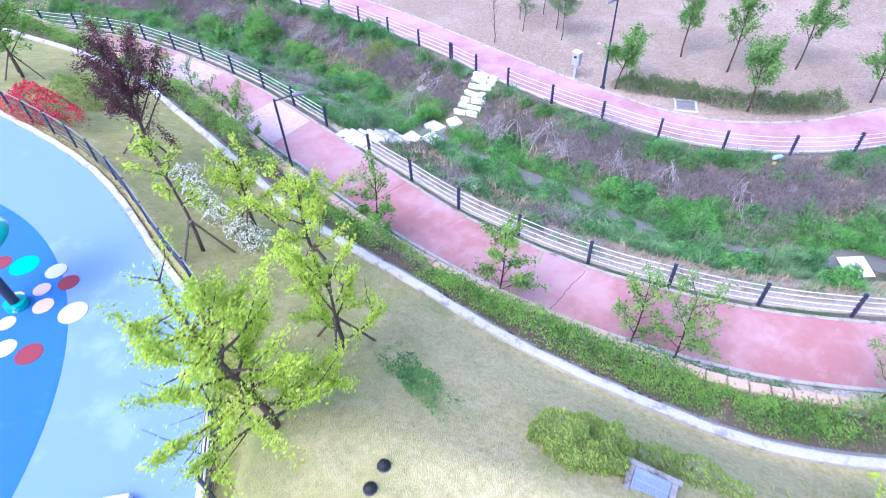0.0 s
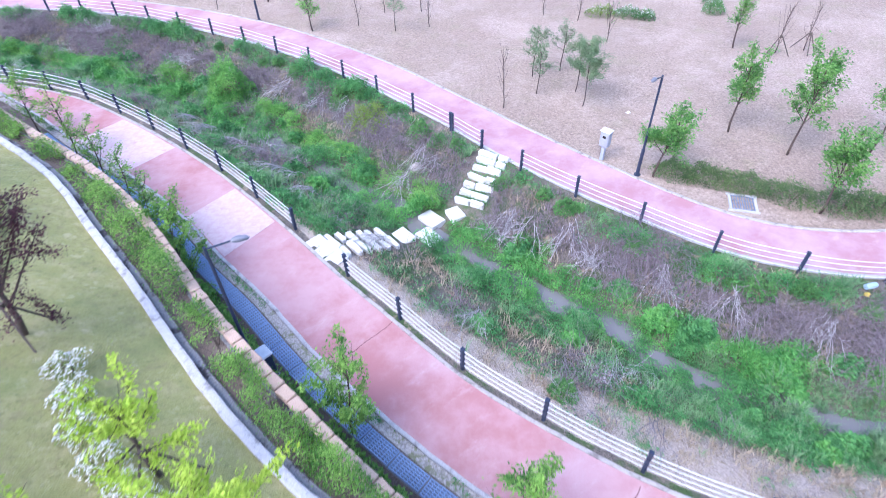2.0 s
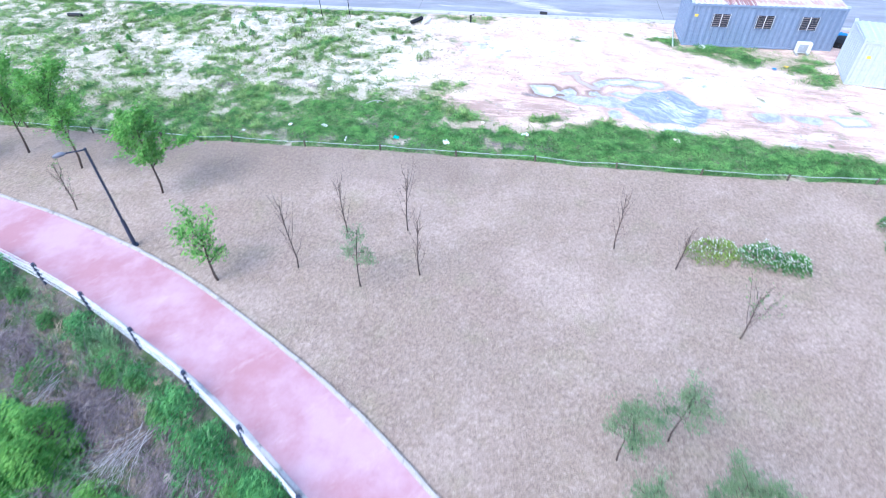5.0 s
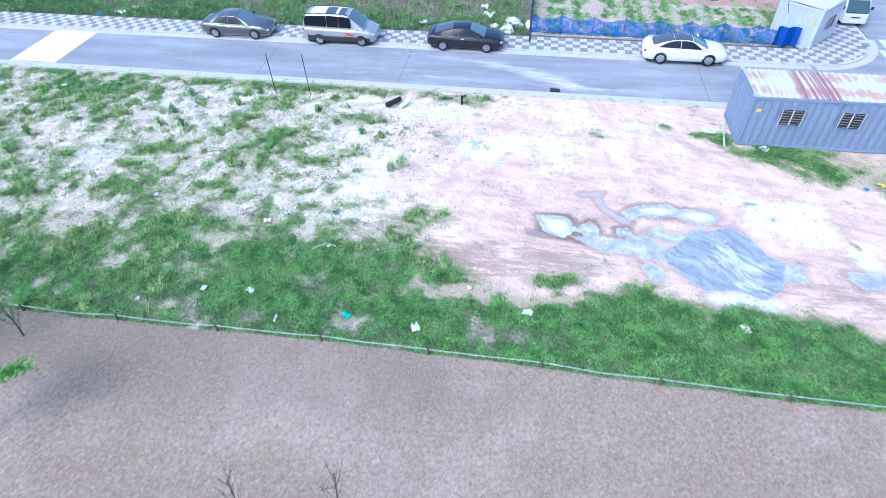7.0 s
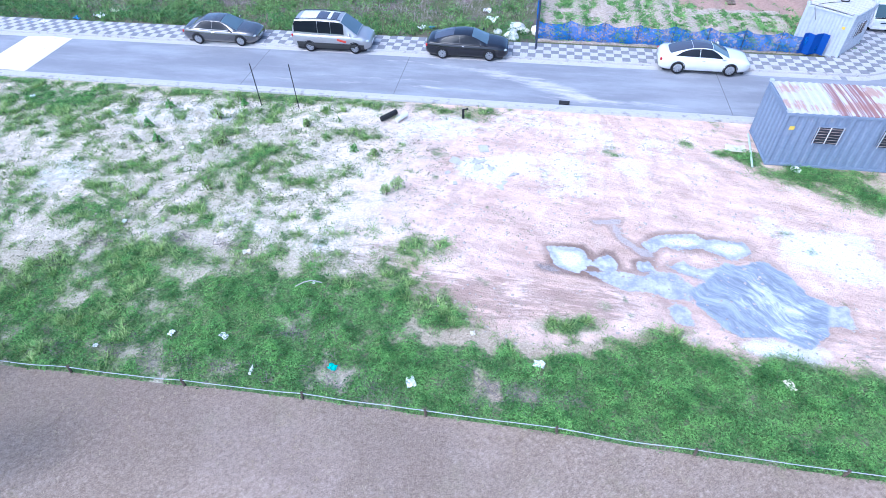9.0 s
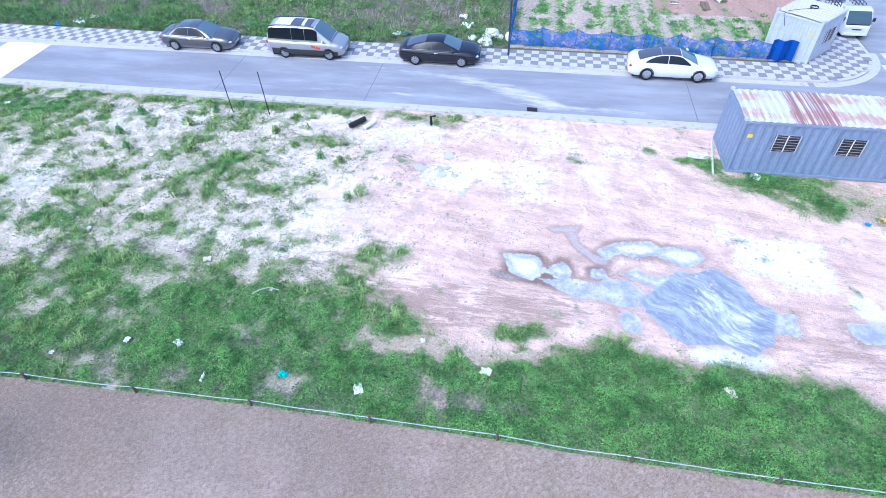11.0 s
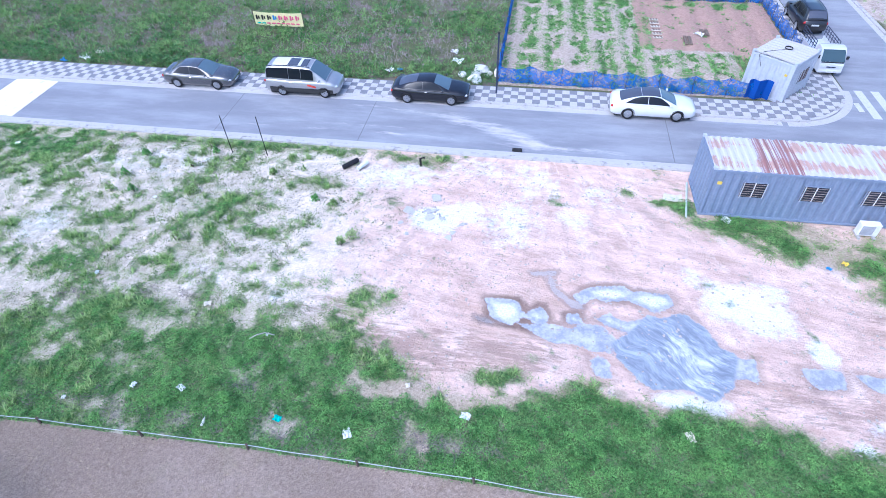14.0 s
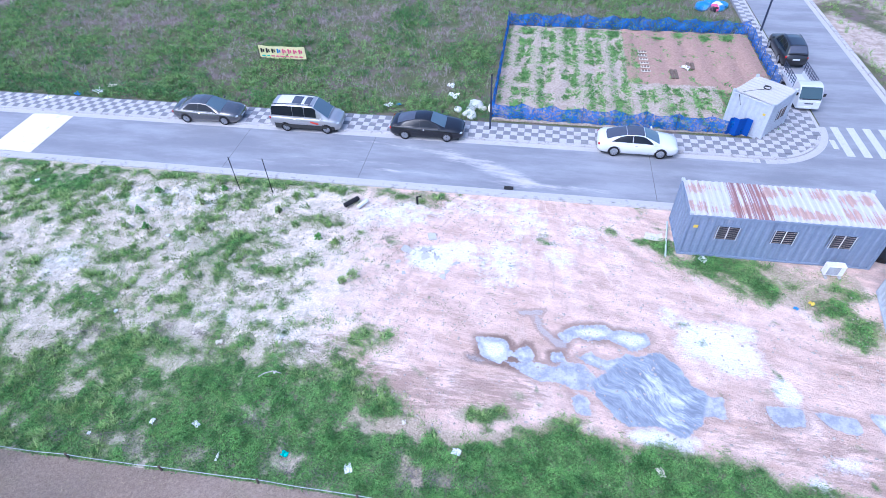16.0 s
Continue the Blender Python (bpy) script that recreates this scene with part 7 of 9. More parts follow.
def playground_things():
    disc("playground_zone", -17.4, -1.9, 4.852, 9.35, 9.35, 0, BLUE_DEEP, "deep blue rubber area of the playground", "rubber floor", "structure", 140)
    for x, y, r, m, lab in ((-8.8, 2.25, 0.32, DOT_WHITE, "white"), (-9.35, 3.2, 0.24, DOT_RED, "maroon"), (-9.23, 1.13, 0.28, DOT_RED, "maroon"), (-9.84, 3.6, 0.25, DOT_WHITE, "white"), (-9.89, 3.0, 0.2, DOT_PINK, "pale pink"), (-9.6, 2.48, 0.23, DOT_PINK, "pale pink"), (-10.2, 2.0, 0.2, DOT_PINK, "pale pink"), (-9.85, 1.3, 0.24, DOT_WHITE, "white"), (-10.75, 3.83, 0.34, DOT_CYAN, "cyan"), (-11.4, 3.95, 0.24, DOT_RED, "maroon"), (-10.4, 2.75, 0.2, DOT_PINK, "pale pink")):
        disc("floor_dot", x, y, 4.86, r, r, 0, m, f"round {lab} rubber dot inlaid in the floor", "floor dot", "structure")
    shelter = thing("mushroom_canopy", "turquoise mushroom-shaped play canopy on a dark pole", "play canopy", at=(-10.2, 2.5, 4.86))
    part_np("pole", *Heap().tube(np.array([(0, 0, 0), (0, 0, 2.05)]), 0.11, 18).arrays(), NAVY, shelter, smooth=False)
    part_np("base_ring", *Heap().tube(np.array([(0, 0, 0), (0, 0, 0.16)]), 0.24, 22).arrays(), TURQ, shelter)
    # dished cap
    rings, n = [], 40
    for r, z in ((0.05, 2.32), (0.35, 2.3), (0.62, 2.24), (0.8, 2.14), (0.86, 2.06), (0.84, 1.99), (0.6, 1.98), (0.12, 2.0)):
        a = np.linspace(0, 2 * np.pi, n)
        rings.append(np.column_stack([r * np.cos(a), r * np.sin(a), np.full(n, z)]))
    part_np("cap", *sheet_of(rings), TURQ, shelter, smooth=True)
    # white moulded seat by the floor edge
    seat = thing("moulded_seat", "white moulded wave-shaped play seat", "play seat", at=(-6.5, -2.3, 4.85), turn=8)
    xs = np.linspace(-0.6, 0.75, 16)
    rows = [np.column_stack([xs, np.full(16, y), 0.12 + 0.16 * np.clip((xs + 0.2), 0, 1) ** 1.5 + 0.05 * np.sin(xs * 5) - 0.06 * abs(y) / 0.2]) for y in np.linspace(-0.22, 0.22, 7)]
    part_np("seat_shell", *sheet_of(rows, 0.16), WHITE, seat, smooth=False)
    # fence round the playground
    fence = thing("fence_playground", "dark slatted metal fence round the playground", "fence")
    pts = march(PLAY, -4.5, 1.35, 14, -1)
    line = march(PLAY, -4.5, 0.25, 72, -1)
    d = np.gradient(pts, axis=0)
    for p, dd in zip(pts, d):
        nrm = np.array([dd[1], -dd[0]]) / np.linalg.norm(dd) * 0.16
        ob = new("post", FPOST)
        ob.parent = fence
        ob.matrix_basis = pose(p[0] + nrm[0], p[1] + nrm[1], 4.9, 0, 0, math.degrees(math.atan2(dd[1], dd[0])))
    dl = np.gradient(line, axis=0)
    out = line + np.stack([dl[:, 1], -dl[:, 0]], -1) / np.linalg.norm(dl, axis=1, keepdims=True) * 0.16
    for z in (5.02, 5.2, 5.38, 5.56, 5.74):
        part_np("rail", *heap_tube(lift(out, z), 0.014, 5), NAVY if z < 5.7 else STEEL, fence)
    rng = np.random.default_rng(3)
    o = line_of(PLAY, -22, -4.2, 0.08, 0.1) + rng.normal(0, 0.04, (len(line_of(PLAY, -22, -4.2, 0.08, 0.1)), 2))
    c = [clump(rng, 7, 0.08, 0.08, 0.05) for _ in range(4)]
    stuff("red_groundcover", strew(c, o[:, 0], o[:, 1], rng.uniform(0.6, 1.2, len(o)), rng, z=np.full(len(o), 4.93)), LEAF_RED, "dark red ground cover along the playground edge", "ground cover")
    o = line_of(PLAY, -22, -4.2, 0.09, -0.2) + rng.normal(0, 0.02, (len(line_of(PLAY, -22, -4.2, 0.09, -0.2)), 2))
    k = rng.uniform(0, 1, len(o)) < 0.55
    stuff("red_leaf_litter", strew(c, o[k, 0], o[k, 1], rng.uniform(0.3, 0.7, k.sum()), rng, z=np.full(k.sum(), 4.855)), LEAF_RED, "fallen dark red leaves along the kerb", "leaf litter")


def fence_post_small():
    bm = box((0.06, 0.06, 0.92), (0, 0, -0.05), bevel=0.008)
    me = bpy.data.meshes.new("post")
    bm.to_mesh(me)
    bm.free()
    me.materials.append(NAVY)
    return me


FPOST = fence_post_small()
LEAF_RED = leafy("dark_red_groundcover", (0.12, 0.04, 0.04), (0.3, 0.1, 0.1))
playground_things()


# ---------------------------------------------------------------- park furniture
LAMP_GREY = plain("lamp_housing_grey", (0.22, 0.22, 0.25), 0.45)


def street_lamp(x, y, h, arm, label):
    z = float(ground_z(x, y)[0])
    ob = thing("street_lamp", label, "street lamp", "park lamps", at=(x, y, z))
    part_np("pole", *Heap().tube(np.array([(0, 0, -0.05), (0, 0, 1.25), (0, 0, 1.27), (0, 0, h)]), (0.075, 0.07, 0.048, 0.04), 14).arrays(), NAVY, ob)
    part_np("base_plate", *Heap().tube(np.array([(0, 0, 0), (0, 0, 0.05)]), 0.14, 14).arrays(), NAVY, ob)
    a = np.array([*arm, 0.0])
    part_np("arm", *Heap().tube(np.array([(0, 0, h - 0.06), a * 0.5 + (0, 0, h + 0.0), a * 0.95 + (0, 0, h + 0.06)]), 0.025, 8).arrays(), NAVY, ob)
    part_np("lamp_head", *Heap().tube(np.array([a * 0.8 + (0, 0, h + 0.04), a * 0.9 + (0, 0, h + 0.05), a * 1.05 + (0, 0, h + 0.06), a * 1.28 + (0, 0, h + 0.05), a * 1.36 + (0, 0, h + 0.04)]), (0.03, 0.07, 0.085, 0.06, 0.015), 14).arrays(), LAMP_GREY, ob, "grey teardrop lamp housing", smooth=True)
    return ob


street_lamp(-5.85, 10.85, 4.85, (0.75, 0.2), "dark park lamp with grey head below the wall")
street_lamp(7.88, 20.37, 4.45, (-0.42, -0.4), "dark park lamp with grey head beside the path")
street_lamp(-11.97, 38.1, 4.4, (-0.55, -0.45), "dark park lamp with grey head on the lawn edge")


def utility_box(x, y, turn):
    ob = thing("utility_box", "pale grey electrical cabinet on a short post", "utility box", at=(x, y, 0.0), turn=turn)
    part("post", box((0.16, 0.14, 0.75), (0, 0, -0.05)), GREY_BOX, ob)
    body = part("cabinet", box((0.4, 0.3, 0.7), (0, 0, 0.68), bevel=0.02), GREY_BOX, ob)
    part("door", box((0.34, 0.012, 0.62), (0, -0.157, 0.72), bevel=0.004), plain("grey_door", (0.4, 0.41, 0.44), 0.45), body)
    part("meter_window", box((0.14, 0.01, 0.12), (0, -0.167, 1.1), bevel=0.003), glass_dark("meter_glass"), body, "small dark meter window")
    part("hood", box((0.46, 0.36, 0.05), (0, 0, 1.38), bevel=0.015), WHITE, ob, "white rain hood")


utility_box(6.65, 21.55, -42)


def grid_panel(name, at, turn, w, d, label, z=0.03, n=9, bar=GRATE_BLUE, rim=CONCRETE):
    ob = thing(name, label, "drain cover", at=(*at, z), turn=turn)
    fr = bmesh.new()
    for sx, sy, ww, dd in ((0, -d / 2, w + 0.2, 0.1), (0, d / 2, w + 0.2, 0.1), (-w / 2, 0, 0.1, d - 0.1), (w / 2, 0, 0.1, d - 0.1)):
        box((ww, dd, 0.12), (sx, sy, -0.05), bevel=0.01, bm=fr)
    part("frame", fr, rim, ob)
    part("pit", box((w - 0.1, d - 0.1, 0.02), (0, 0, -0.03), bevel=0), TILE_DARK, ob)
    for k in range(n):
        x = -w / 2 + 0.08 + (w - 0.16) * k / (n - 1)
        part("bar", box((0.035, d - 0.1, 0.03), (x, 0, 0.015), bevel=0.004), bar, ob)
    for k in range(4):
        y = -d / 2 + 0.1 + (d - 0.2) * k / 3
        part("cross_bar", box((w - 0.1, 0.02, 0.02), (0, y, 0.03), bevel=0.003), bar, ob)


PIT_BAR = plain("dull_steel_bar", (0.22, 0.26, 0.33), 0.5, 0.2)
GRATE_LIGHT = plain("blue_grey_steel_grating", (0.3, 0.37, 0.5), 0.45, 0.2)
grid_panel("drain_cover", (11.46, 18.28), -15, 0.95, 1.0, "steel grating over a pit in a white concrete frame", -0.03, 9, PIT_BAR)
grid_panel("drain_cover", (2.95, -2.25), -30, 0.7, 0.66, "blue-grey steel grating set in the grassy bank", float(ground_z(2.95, -2.25)[0]) + 0.02, 14, GRATE_LIGHT, GUTTER)


def ground_lights():
    for x, y in ((-1.33, -2.0), (-1.52, -2.36)):
        z = float(ground_z(x, y)[0])
        ob = thing("ground_light", "black domed ground light in the grass", "garden light", "ground lights", at=(x, y, z))
        n = 20
        a = np.linspace(0, 2 * np.pi, n)
        rings = [np.column_stack([r * np.cos(a), r * np.sin(a), np.full(n, h)]) for r, h in ((0.1, -0.02), (0.1, 0.03), (0.09, 0.075), (0.058, 0.105), (0.01, 0.118))]
        part_np("dome", *sheet_of(rings[::-1]), BLACK, ob, smooth=True)
        part_np("collar", *sheet_of([np.column_stack([r * np.cos(a), r * np.sin(a), np.full(n, h)]) for r, h in ((0.1, 0.03), (0.115, 0.02), (0.115, -0.03))]), NAVY, ob)


ground_lights()


def bin_post():
    ob = thing("cable_pillar", "dark cable pillar with a white lid beside the grating", "cable pillar", at=(-5.35, 10.6, 0.42), turn=-45)
    part("body", box((0.4, 0.3, 1.0), bevel=0.02), NAVY, ob)
    part("lid", box((0.46, 0.38, 0.09), (0, 0, 1.0), bevel=0.03), WHITE, ob, "white lid")
    part("foot", box((0.5, 0.4, 0.12), (0, 0, -0.06)), CONCRETE, ob)


bin_post()


def boulder(x, y, r, seed, label="pale weathered boulder on the ditch bank", mat=None, lift_by=0.3):
    rng = np.random.default_rng(seed)
    bm = bmesh.new()
    bmesh.ops.create_icosphere(bm, subdivisions=2, radius=r)
    for v in bm.verts:
        n = noise.noise(v.co * (1.6 / r) + Vector((seed, 0, 0)))
        v.co = Vector((v.co.x * 1.15, v.co.y * 0.9, v.co.z * 0.7)) * (1 + 0.28 * n)
    me = bpy.data.meshes.new("boulder")
    bm.to_mesh(me)
    bm.free()
    me.materials.append(mat or ROCK)
    ob = new("boulder", me)
    ob.matrix_basis = pose(x, y, float(ground_z(x, y)[0]) + r * lift_by, 0, 0, rng.uniform(0, 360))
    tagged(ob, label, "boulder", "boulders")


for i, (x, y, r) in enumerate(((2.7, 17.6, 0.2), (8.75, 12.9, 0.12), (14.1, 12.3, 0.22), (-1.5, 22.5, 0.3), (11.0, 12.1, 0.14), (-12.5, 27.3, 0.22), (-7.6, 29.2, 0.2), (-6.2, 19.6, 0.13), (12.3, 8.1, 0.18), (11.7, 8.4, 0.12), (-10.9, 31.5, 0.22))):
    boulder(x, y, r, 300 + i)


def slab_rubble():
    """Broken pale concrete lying flat on the sand."""
    rng = np.random.default_rng(77)
    for i in range(13):
        x, y = rng.normal(2.4, 1.1), rng.normal(56.0, 0.75)
        r = rng.uniform(0.14, 0.4)
        ob = thing("rubble_chunk", "broken flat chunk of pale concrete on the sand", "rubble", "concrete rubble", at=(x, y, float(ground_z(x, y)[0]) - 0.02), turn=rng.uniform(0, 360))
        n = 7
        a = np.sort(rng.uniform(0, 2 * np.pi, n))
        rr = r * rng.uniform(0.7, 1.15, n)
        h = rng.uniform(0.03, 0.07)
        top = np.column_stack([rr * np.cos(a), rr * np.sin(a) * 0.75, h + 0.12 * r * np.cos(a + i)])
        low = np.column_stack([rr * 1.08 * np.cos(a), rr * 0.8 * np.sin(a), np.full(n, -0.03)])
        k = np.arange(n)
        part_np("chunk", np.concatenate([top, low]), [np.stack([n + k, n + (k + 1) % n, (k + 1) % n, k], -1), k[None]], KERB, ob)


slab_rubble()


def ditch_litter():
    ob = thing("white_board", "square white board with a grey blot lying in the ditch", "board", at=(15.0, 8.45, float(ground_z(15.0, 8.45)[0]) + 0.2), turn=-3)
    part("panel", box((0.98, 1.0, 0.04), bevel=0.01, tilt=(4, -3)), WHITE, ob)
    part_np("blot", *sheet_of([np.array([(-0.22 + 0.05 * k, -0.15 + 0.1 * math.sin(k), 0.048 + (-0.22 + 0.05 * k) * 0.052 + 0.005) for k in range(9)]), np.array([(-0.18 + 0.05 * k, 0.12 + 0.1 * math.cos(k * 1.3), 0.062 + (-0.18 + 0.05 * k) * 0.052 + 0.005) for k in range(9)])]), TILE_DARK, ob, "grey blot")
    t = thing("plastic_bottle", "pale blue plastic drum on the upper bank", "drum", at=(13.9, 13.75, float(ground_z(13.9, 13.75)[0]) + 0.14), turn=12)
    part_np("drum_body", *Heap().tube(np.array([(-0.22, 0, 0), (-0.2, 0, 0), (0.18, 0, 0), (0.24, 0, 0)]), (0.07, 0.1, 0.1, 0.03), 14).arrays(), plain("pale_blue_plastic", (0.45, 0.6, 0.72), 0.4), t)
    part_np("drum_cap", *Heap().tube(np.array([(0.23, 0, 0), (0.27, 0, 0)]), 0.035, 10).arrays(), WHITE, t)


ditch_litter()


def scrap(name, x, y, size, col, label, seed, category="rubbish", z=None):
    """A crumpled sheet of paper or plastic."""
    rng = np.random.default_rng(seed)
    n = 6
    g = np.linspace(-0.5, 0.5, n)
    zz = rng.uniform(0, 0.45, (n, n)) * size
    rows = [np.column_stack([g * size * 1.3 + rng.normal(0, 0.06, n) * size, np.full(n, g[j] * size) + rng.normal(0, 0.06, n) * size, zz[j]]) for j in range(n)]
    ob = new(name, mesh_np(name, *sheet_of(rows, 0.02), col))
    ob.matrix_basis = pose(x, y, (float(ground_z(x, y)[0]) if z is None else z) + 0.06, 0, 0, rng.uniform(0, 180))
    return tagged(ob, label, category, "litter")


TEAL = plain("teal_plastic", (0.02, 0.5, 0.42), 0.4)
SKYBLUE = plain("blue_plastic", (0.05, 0.25, 0.6), 0.4)
CREAM = plain("cream_card", (0.72, 0.66, 0.55), 0.8)
YELLOW = plain("yellow_plastic", (0.75, 0.55, 0.08), 0.5)
PINKP = plain("pink_plastic", (0.75, 0.12, 0.25), 0.5)
LITTER = ((3.85, 45.65, 0.26, WHITE, "crumpled white paper on the weeds"), (-2.33, 45.55, 0.2, TEAL, "crumpled teal plastic bag on the weeds"), (-5.95, 46.7, 0.2, WHITE, "small white carton on the weeds"), (-7.66, 46.8, 0.16, WHITE, "small white plastic scrap on the weeds"), (0.05, 45.0, 0.26, WHITE, "torn white bag by the rope"), (10.9, 44.95, 0.24, CREAM, "cream paper scrap on the weeds"), (-9.87, 46.3, 0.12, WHITE, "small white scrap on the weeds"), (-6.25, 50.5, 0.2, CREAM, "cream scrap on sandy ground"), (-11.5, 52.2, 0.15, WHITE, "small white scrap on sandy ground"), (18.6, 52.3, 0.16, SKYBLUE, "small blue scrap on the weeds"), (19.4, 52.6, 0.18, YELLOW, "yellow scrap on the weeds"), (15.5, 55.3, 0.3, WHITE, "crumpled white bag beside the container"), (-25.0, 71.6, 0.4, WHITE, "white rubbish bag beside the pavement"), (-23.2, 72.2, 0.35, SKYBLUE, "blue rubbish bag beside the pavement"), (-21.8, 72.6, 0.5, WHITE, "white rubbish bag in the weeds"), (-25.9, 71.5, 0.25, SKYBLUE, "blue plastic scrap beside the pavement"), (-21.2, 73.3, 0.45, CREAM, "cream rubbish sack in the weeds"), (-0.75, 70.0, 0.42, WHITE, "white rubbish bag in the weeds"), (-0.1, 70.1, 0.28, SKYBLUE, "blue plastic scrap in the weeds"), (3.6, 71.2, 0.5, WHITE, "white sacking in the weeds"), (3.4, 72.7, 0.35, WHITE, "white bag in the weeds"), (20.25, 74.8, 0.45, WHITE, "white sack in the garden plot"), (39, 71.0, 0.5, WHITE, "white board across the side street"), (8.7, 25.2, 0.14, WHITE, "small white stone on the brown lawn"), (13.65, 13.45, 0.16, YELLOW, "yellow scrap on the ditch bank"), (8.75, 12.8, 0.12, CREAM, "cream scrap on the ditch bank"), (-20.5, 62.0, 0.2, WHITE, "white scrap on the verge"), (-11.0, 57.2, 0.15, WHITE, "white scrap on sandy ground"), (1.9, 46.8, 0.14, CREAM, "cream scrap at the weed edge"), (-3.5, 49.0, 0.12, WHITE, "small white scrap at the weed edge"))
for i, (x, y, s, m, lab) in enumerate(LITTER):
    scrap("litter", x, y, s, m, lab, 400 + i)


def stick(pts, r, mat, label, name="stick", category="stick"):
    ob = new(name, mesh_np(name, *Heap().tube(np.array(pts, float), r, 7).arrays(), mat))
    return tagged(ob, label, category)


stick([(-4.75, 45.25, 0.1), (-4.72, 45.42, 0.12), (-4.7, 45.6, 0.12)], (0.045, 0.05, 0.02), WHITE, "white plastic bottle beside the rope", "bottle", "bottle")
stick([(-4.1, 48.75, 0.12), (-3.85, 48.9, 0.16), (-3.55, 48.98, 0.18), (-3.2, 48.9, 0.14)], 0.018, DRYWOOD, "pale bent stick lying on the weeds")
stick([(14.6, 58.1, 0.06), (14.2, 56.8, 0.1), (13.85, 55.6, 0.05)], 0.045, plain("pale_green_pipe", (0.55, 0.62, 0.58), 0.5), "pale plastic pipe lying beside the container", "pipe", "pipe")
stick([(-8.36, 61.1, -0.1), (-8.42, 61.1, 2.2)], 0.022, BLACK, "thin rusty steel stake standing in the sand", "steel_stake", "stake")
stick([(-6.4, 60.75, -0.1), (-6.47, 60.78, 2.3)], 0.022, BLACK, "thin rusty steel stake standing in the sand", "steel_stake", "stake")
stick([(1.72, 59.75, -0.05), (1.72, 59.75, 0.45), (1.95, 59.75, 0.5)], 0.06, BLACK, "bent black standpipe in the sand", "standpipe", "pipe")
stick([(-2.2, 59.5, 0.12), (-1.5, 60.05, 0.2)], 0.13, BLACK, "black corrugated pipe lying in the sand", "pipe", "pipe")
stick([(-1.45, 59.35, 0.12), (-1.0, 59.85, 0.2)], 0.11, WHITE, "white bag of debris beside the pipe", "sack", "sack")
stick([(-25.9, 61.4, 0.15), (-24.9, 61.3, 0.15)], 0.12, BLACK, "black pipe lying in the grass", "pipe", "pipe")
tagged(new("cardboard", mesh_np("cardboard", *sheet_of([np.array([(13.1, 56.8, 0.1), (13.7, 56.6, 0.14), (14.0, 56.7, 0.08)]), np.array([(13.3, 57.3, 0.08), (13.8, 57.1, 0.1), (14.1, 57.2, 0.1)])], 0.04), CREAM)), "flattened cream cardboard on the ground", "cardboard")


ROPE = plain("weathered_white_rope", (0.55, 0.58, 0.6), 0.8)


def rope_line():
    pts = line_of(ROPE_Y, -28, 22, 3.45)
    fence = thing("rope_fence", "low white rope on short stakes along the lawn edge", "rope fence")
    for p in pts:
        gz = float(ground_z(*p)[0])
        part_np("stake", *Heap().tube(np.array([(*p, gz - 0.1), (p[0] + RNG.normal(0, 0.02), p[1], gz + 0.33)]), 0.042, 8).arrays(), STAKE, fence)
    for a, b in zip(pts, pts[1:]):
        t = np.linspace(0, 1, 8)[:, None]
        q = a * (1 - t) + b * t
        z = ground_z(q[:, 0], q[:, 1]) + 0.28 - 0.05 * np.sin(np.pi * t[:, 0])
        part_np("rope", *heap_tube(np.column_stack([q, z]), 0.012, 5), ROPE, fence)


rope_line()

# ---------------------------------------------------------------- container offices
STEEL_BLUE = surface("faded_blue_grey_steel", (0.225, 0.275, 0.37), (0.195, 0.24, 0.33), (0.3, 0.29, 0.31), 6, 1.2, 0.55, bump=0.05, world_space=False, stain=(0.6, 0.8))
STEEL_PALE = surface("pale_grey_steel", (0.5, 0.53, 0.58), (0.44, 0.47, 0.52), (0.55, 0.5, 0.44), 6, 1.5, 0.55, bump=0.05, world_space=False, stain=(0.62, 0.8))


def rusty_roof():
    """White paint on a ribbed roof, rusting rib by rib in two rows, with one panel gone altogether."""
    m, nt, b = material("rusted_white_roof", 0.75)
    p = place_of(nt, False)
    sp = nt.nodes.new("ShaderNodeSeparateXYZ")
    nt.links.new(p, sp.inputs[0])
    base = mix_of(nt, noise_of(nt, p, 12, 4), (0.6, 0.59, 0.59), (0.5, 0.48, 0.49))
    streak = noise_of(nt, p, 1.0, 4, 0.7, (9, 0.3, 1))
    patch = noise_of(nt, p, 0.9, 5, 0.6)
    bands = calc(nt, "ABSOLUTE", calc(nt, "SINE", calc(nt, "MULTIPLY", sp.outputs[1], 2.45)))
    f = ramp_of(nt, calc(nt, "ADD", calc(nt, "ADD", calc(nt, "MULTIPLY", streak, 0.9), calc(nt, "MULTIPLY", patch, 0.9)), calc(nt, "MULTIPLY", bands, 0.22)), 1.02, 1.16)
    rust = mix_of(nt, noise_of(nt, p, 5, 5), (0.36, 0.17, 0.11), (0.52, 0.32, 0.24))
    col = mix_of(nt, calc(nt, "MULTIPLY", f, 0.8), base, rust)
    gone = ramp_of(nt, calc(nt, "SUBTRACT", calc(nt, "MULTIPLY", streak, 1.1), calc(nt, "ABSOLUTE", calc(nt, "SUBTRACT", sp.outputs[0], 2.75))), -0.32, -0.2)
    lines = ramp_of(nt, noise_of(nt, p, 1.0, 2, 0.5, (11, 0.12, 1)), 0.62, 0.5)
    col = mix_of(nt, calc(nt, "MULTIPLY", calc(nt, "MULTIPLY", gone, lines), 0.9), col, (0.28, 0.13, 0.12))
    nt.links.new(col, b.inputs["Base Color"])
    return m


ROOF_RUST = rusty_roof()


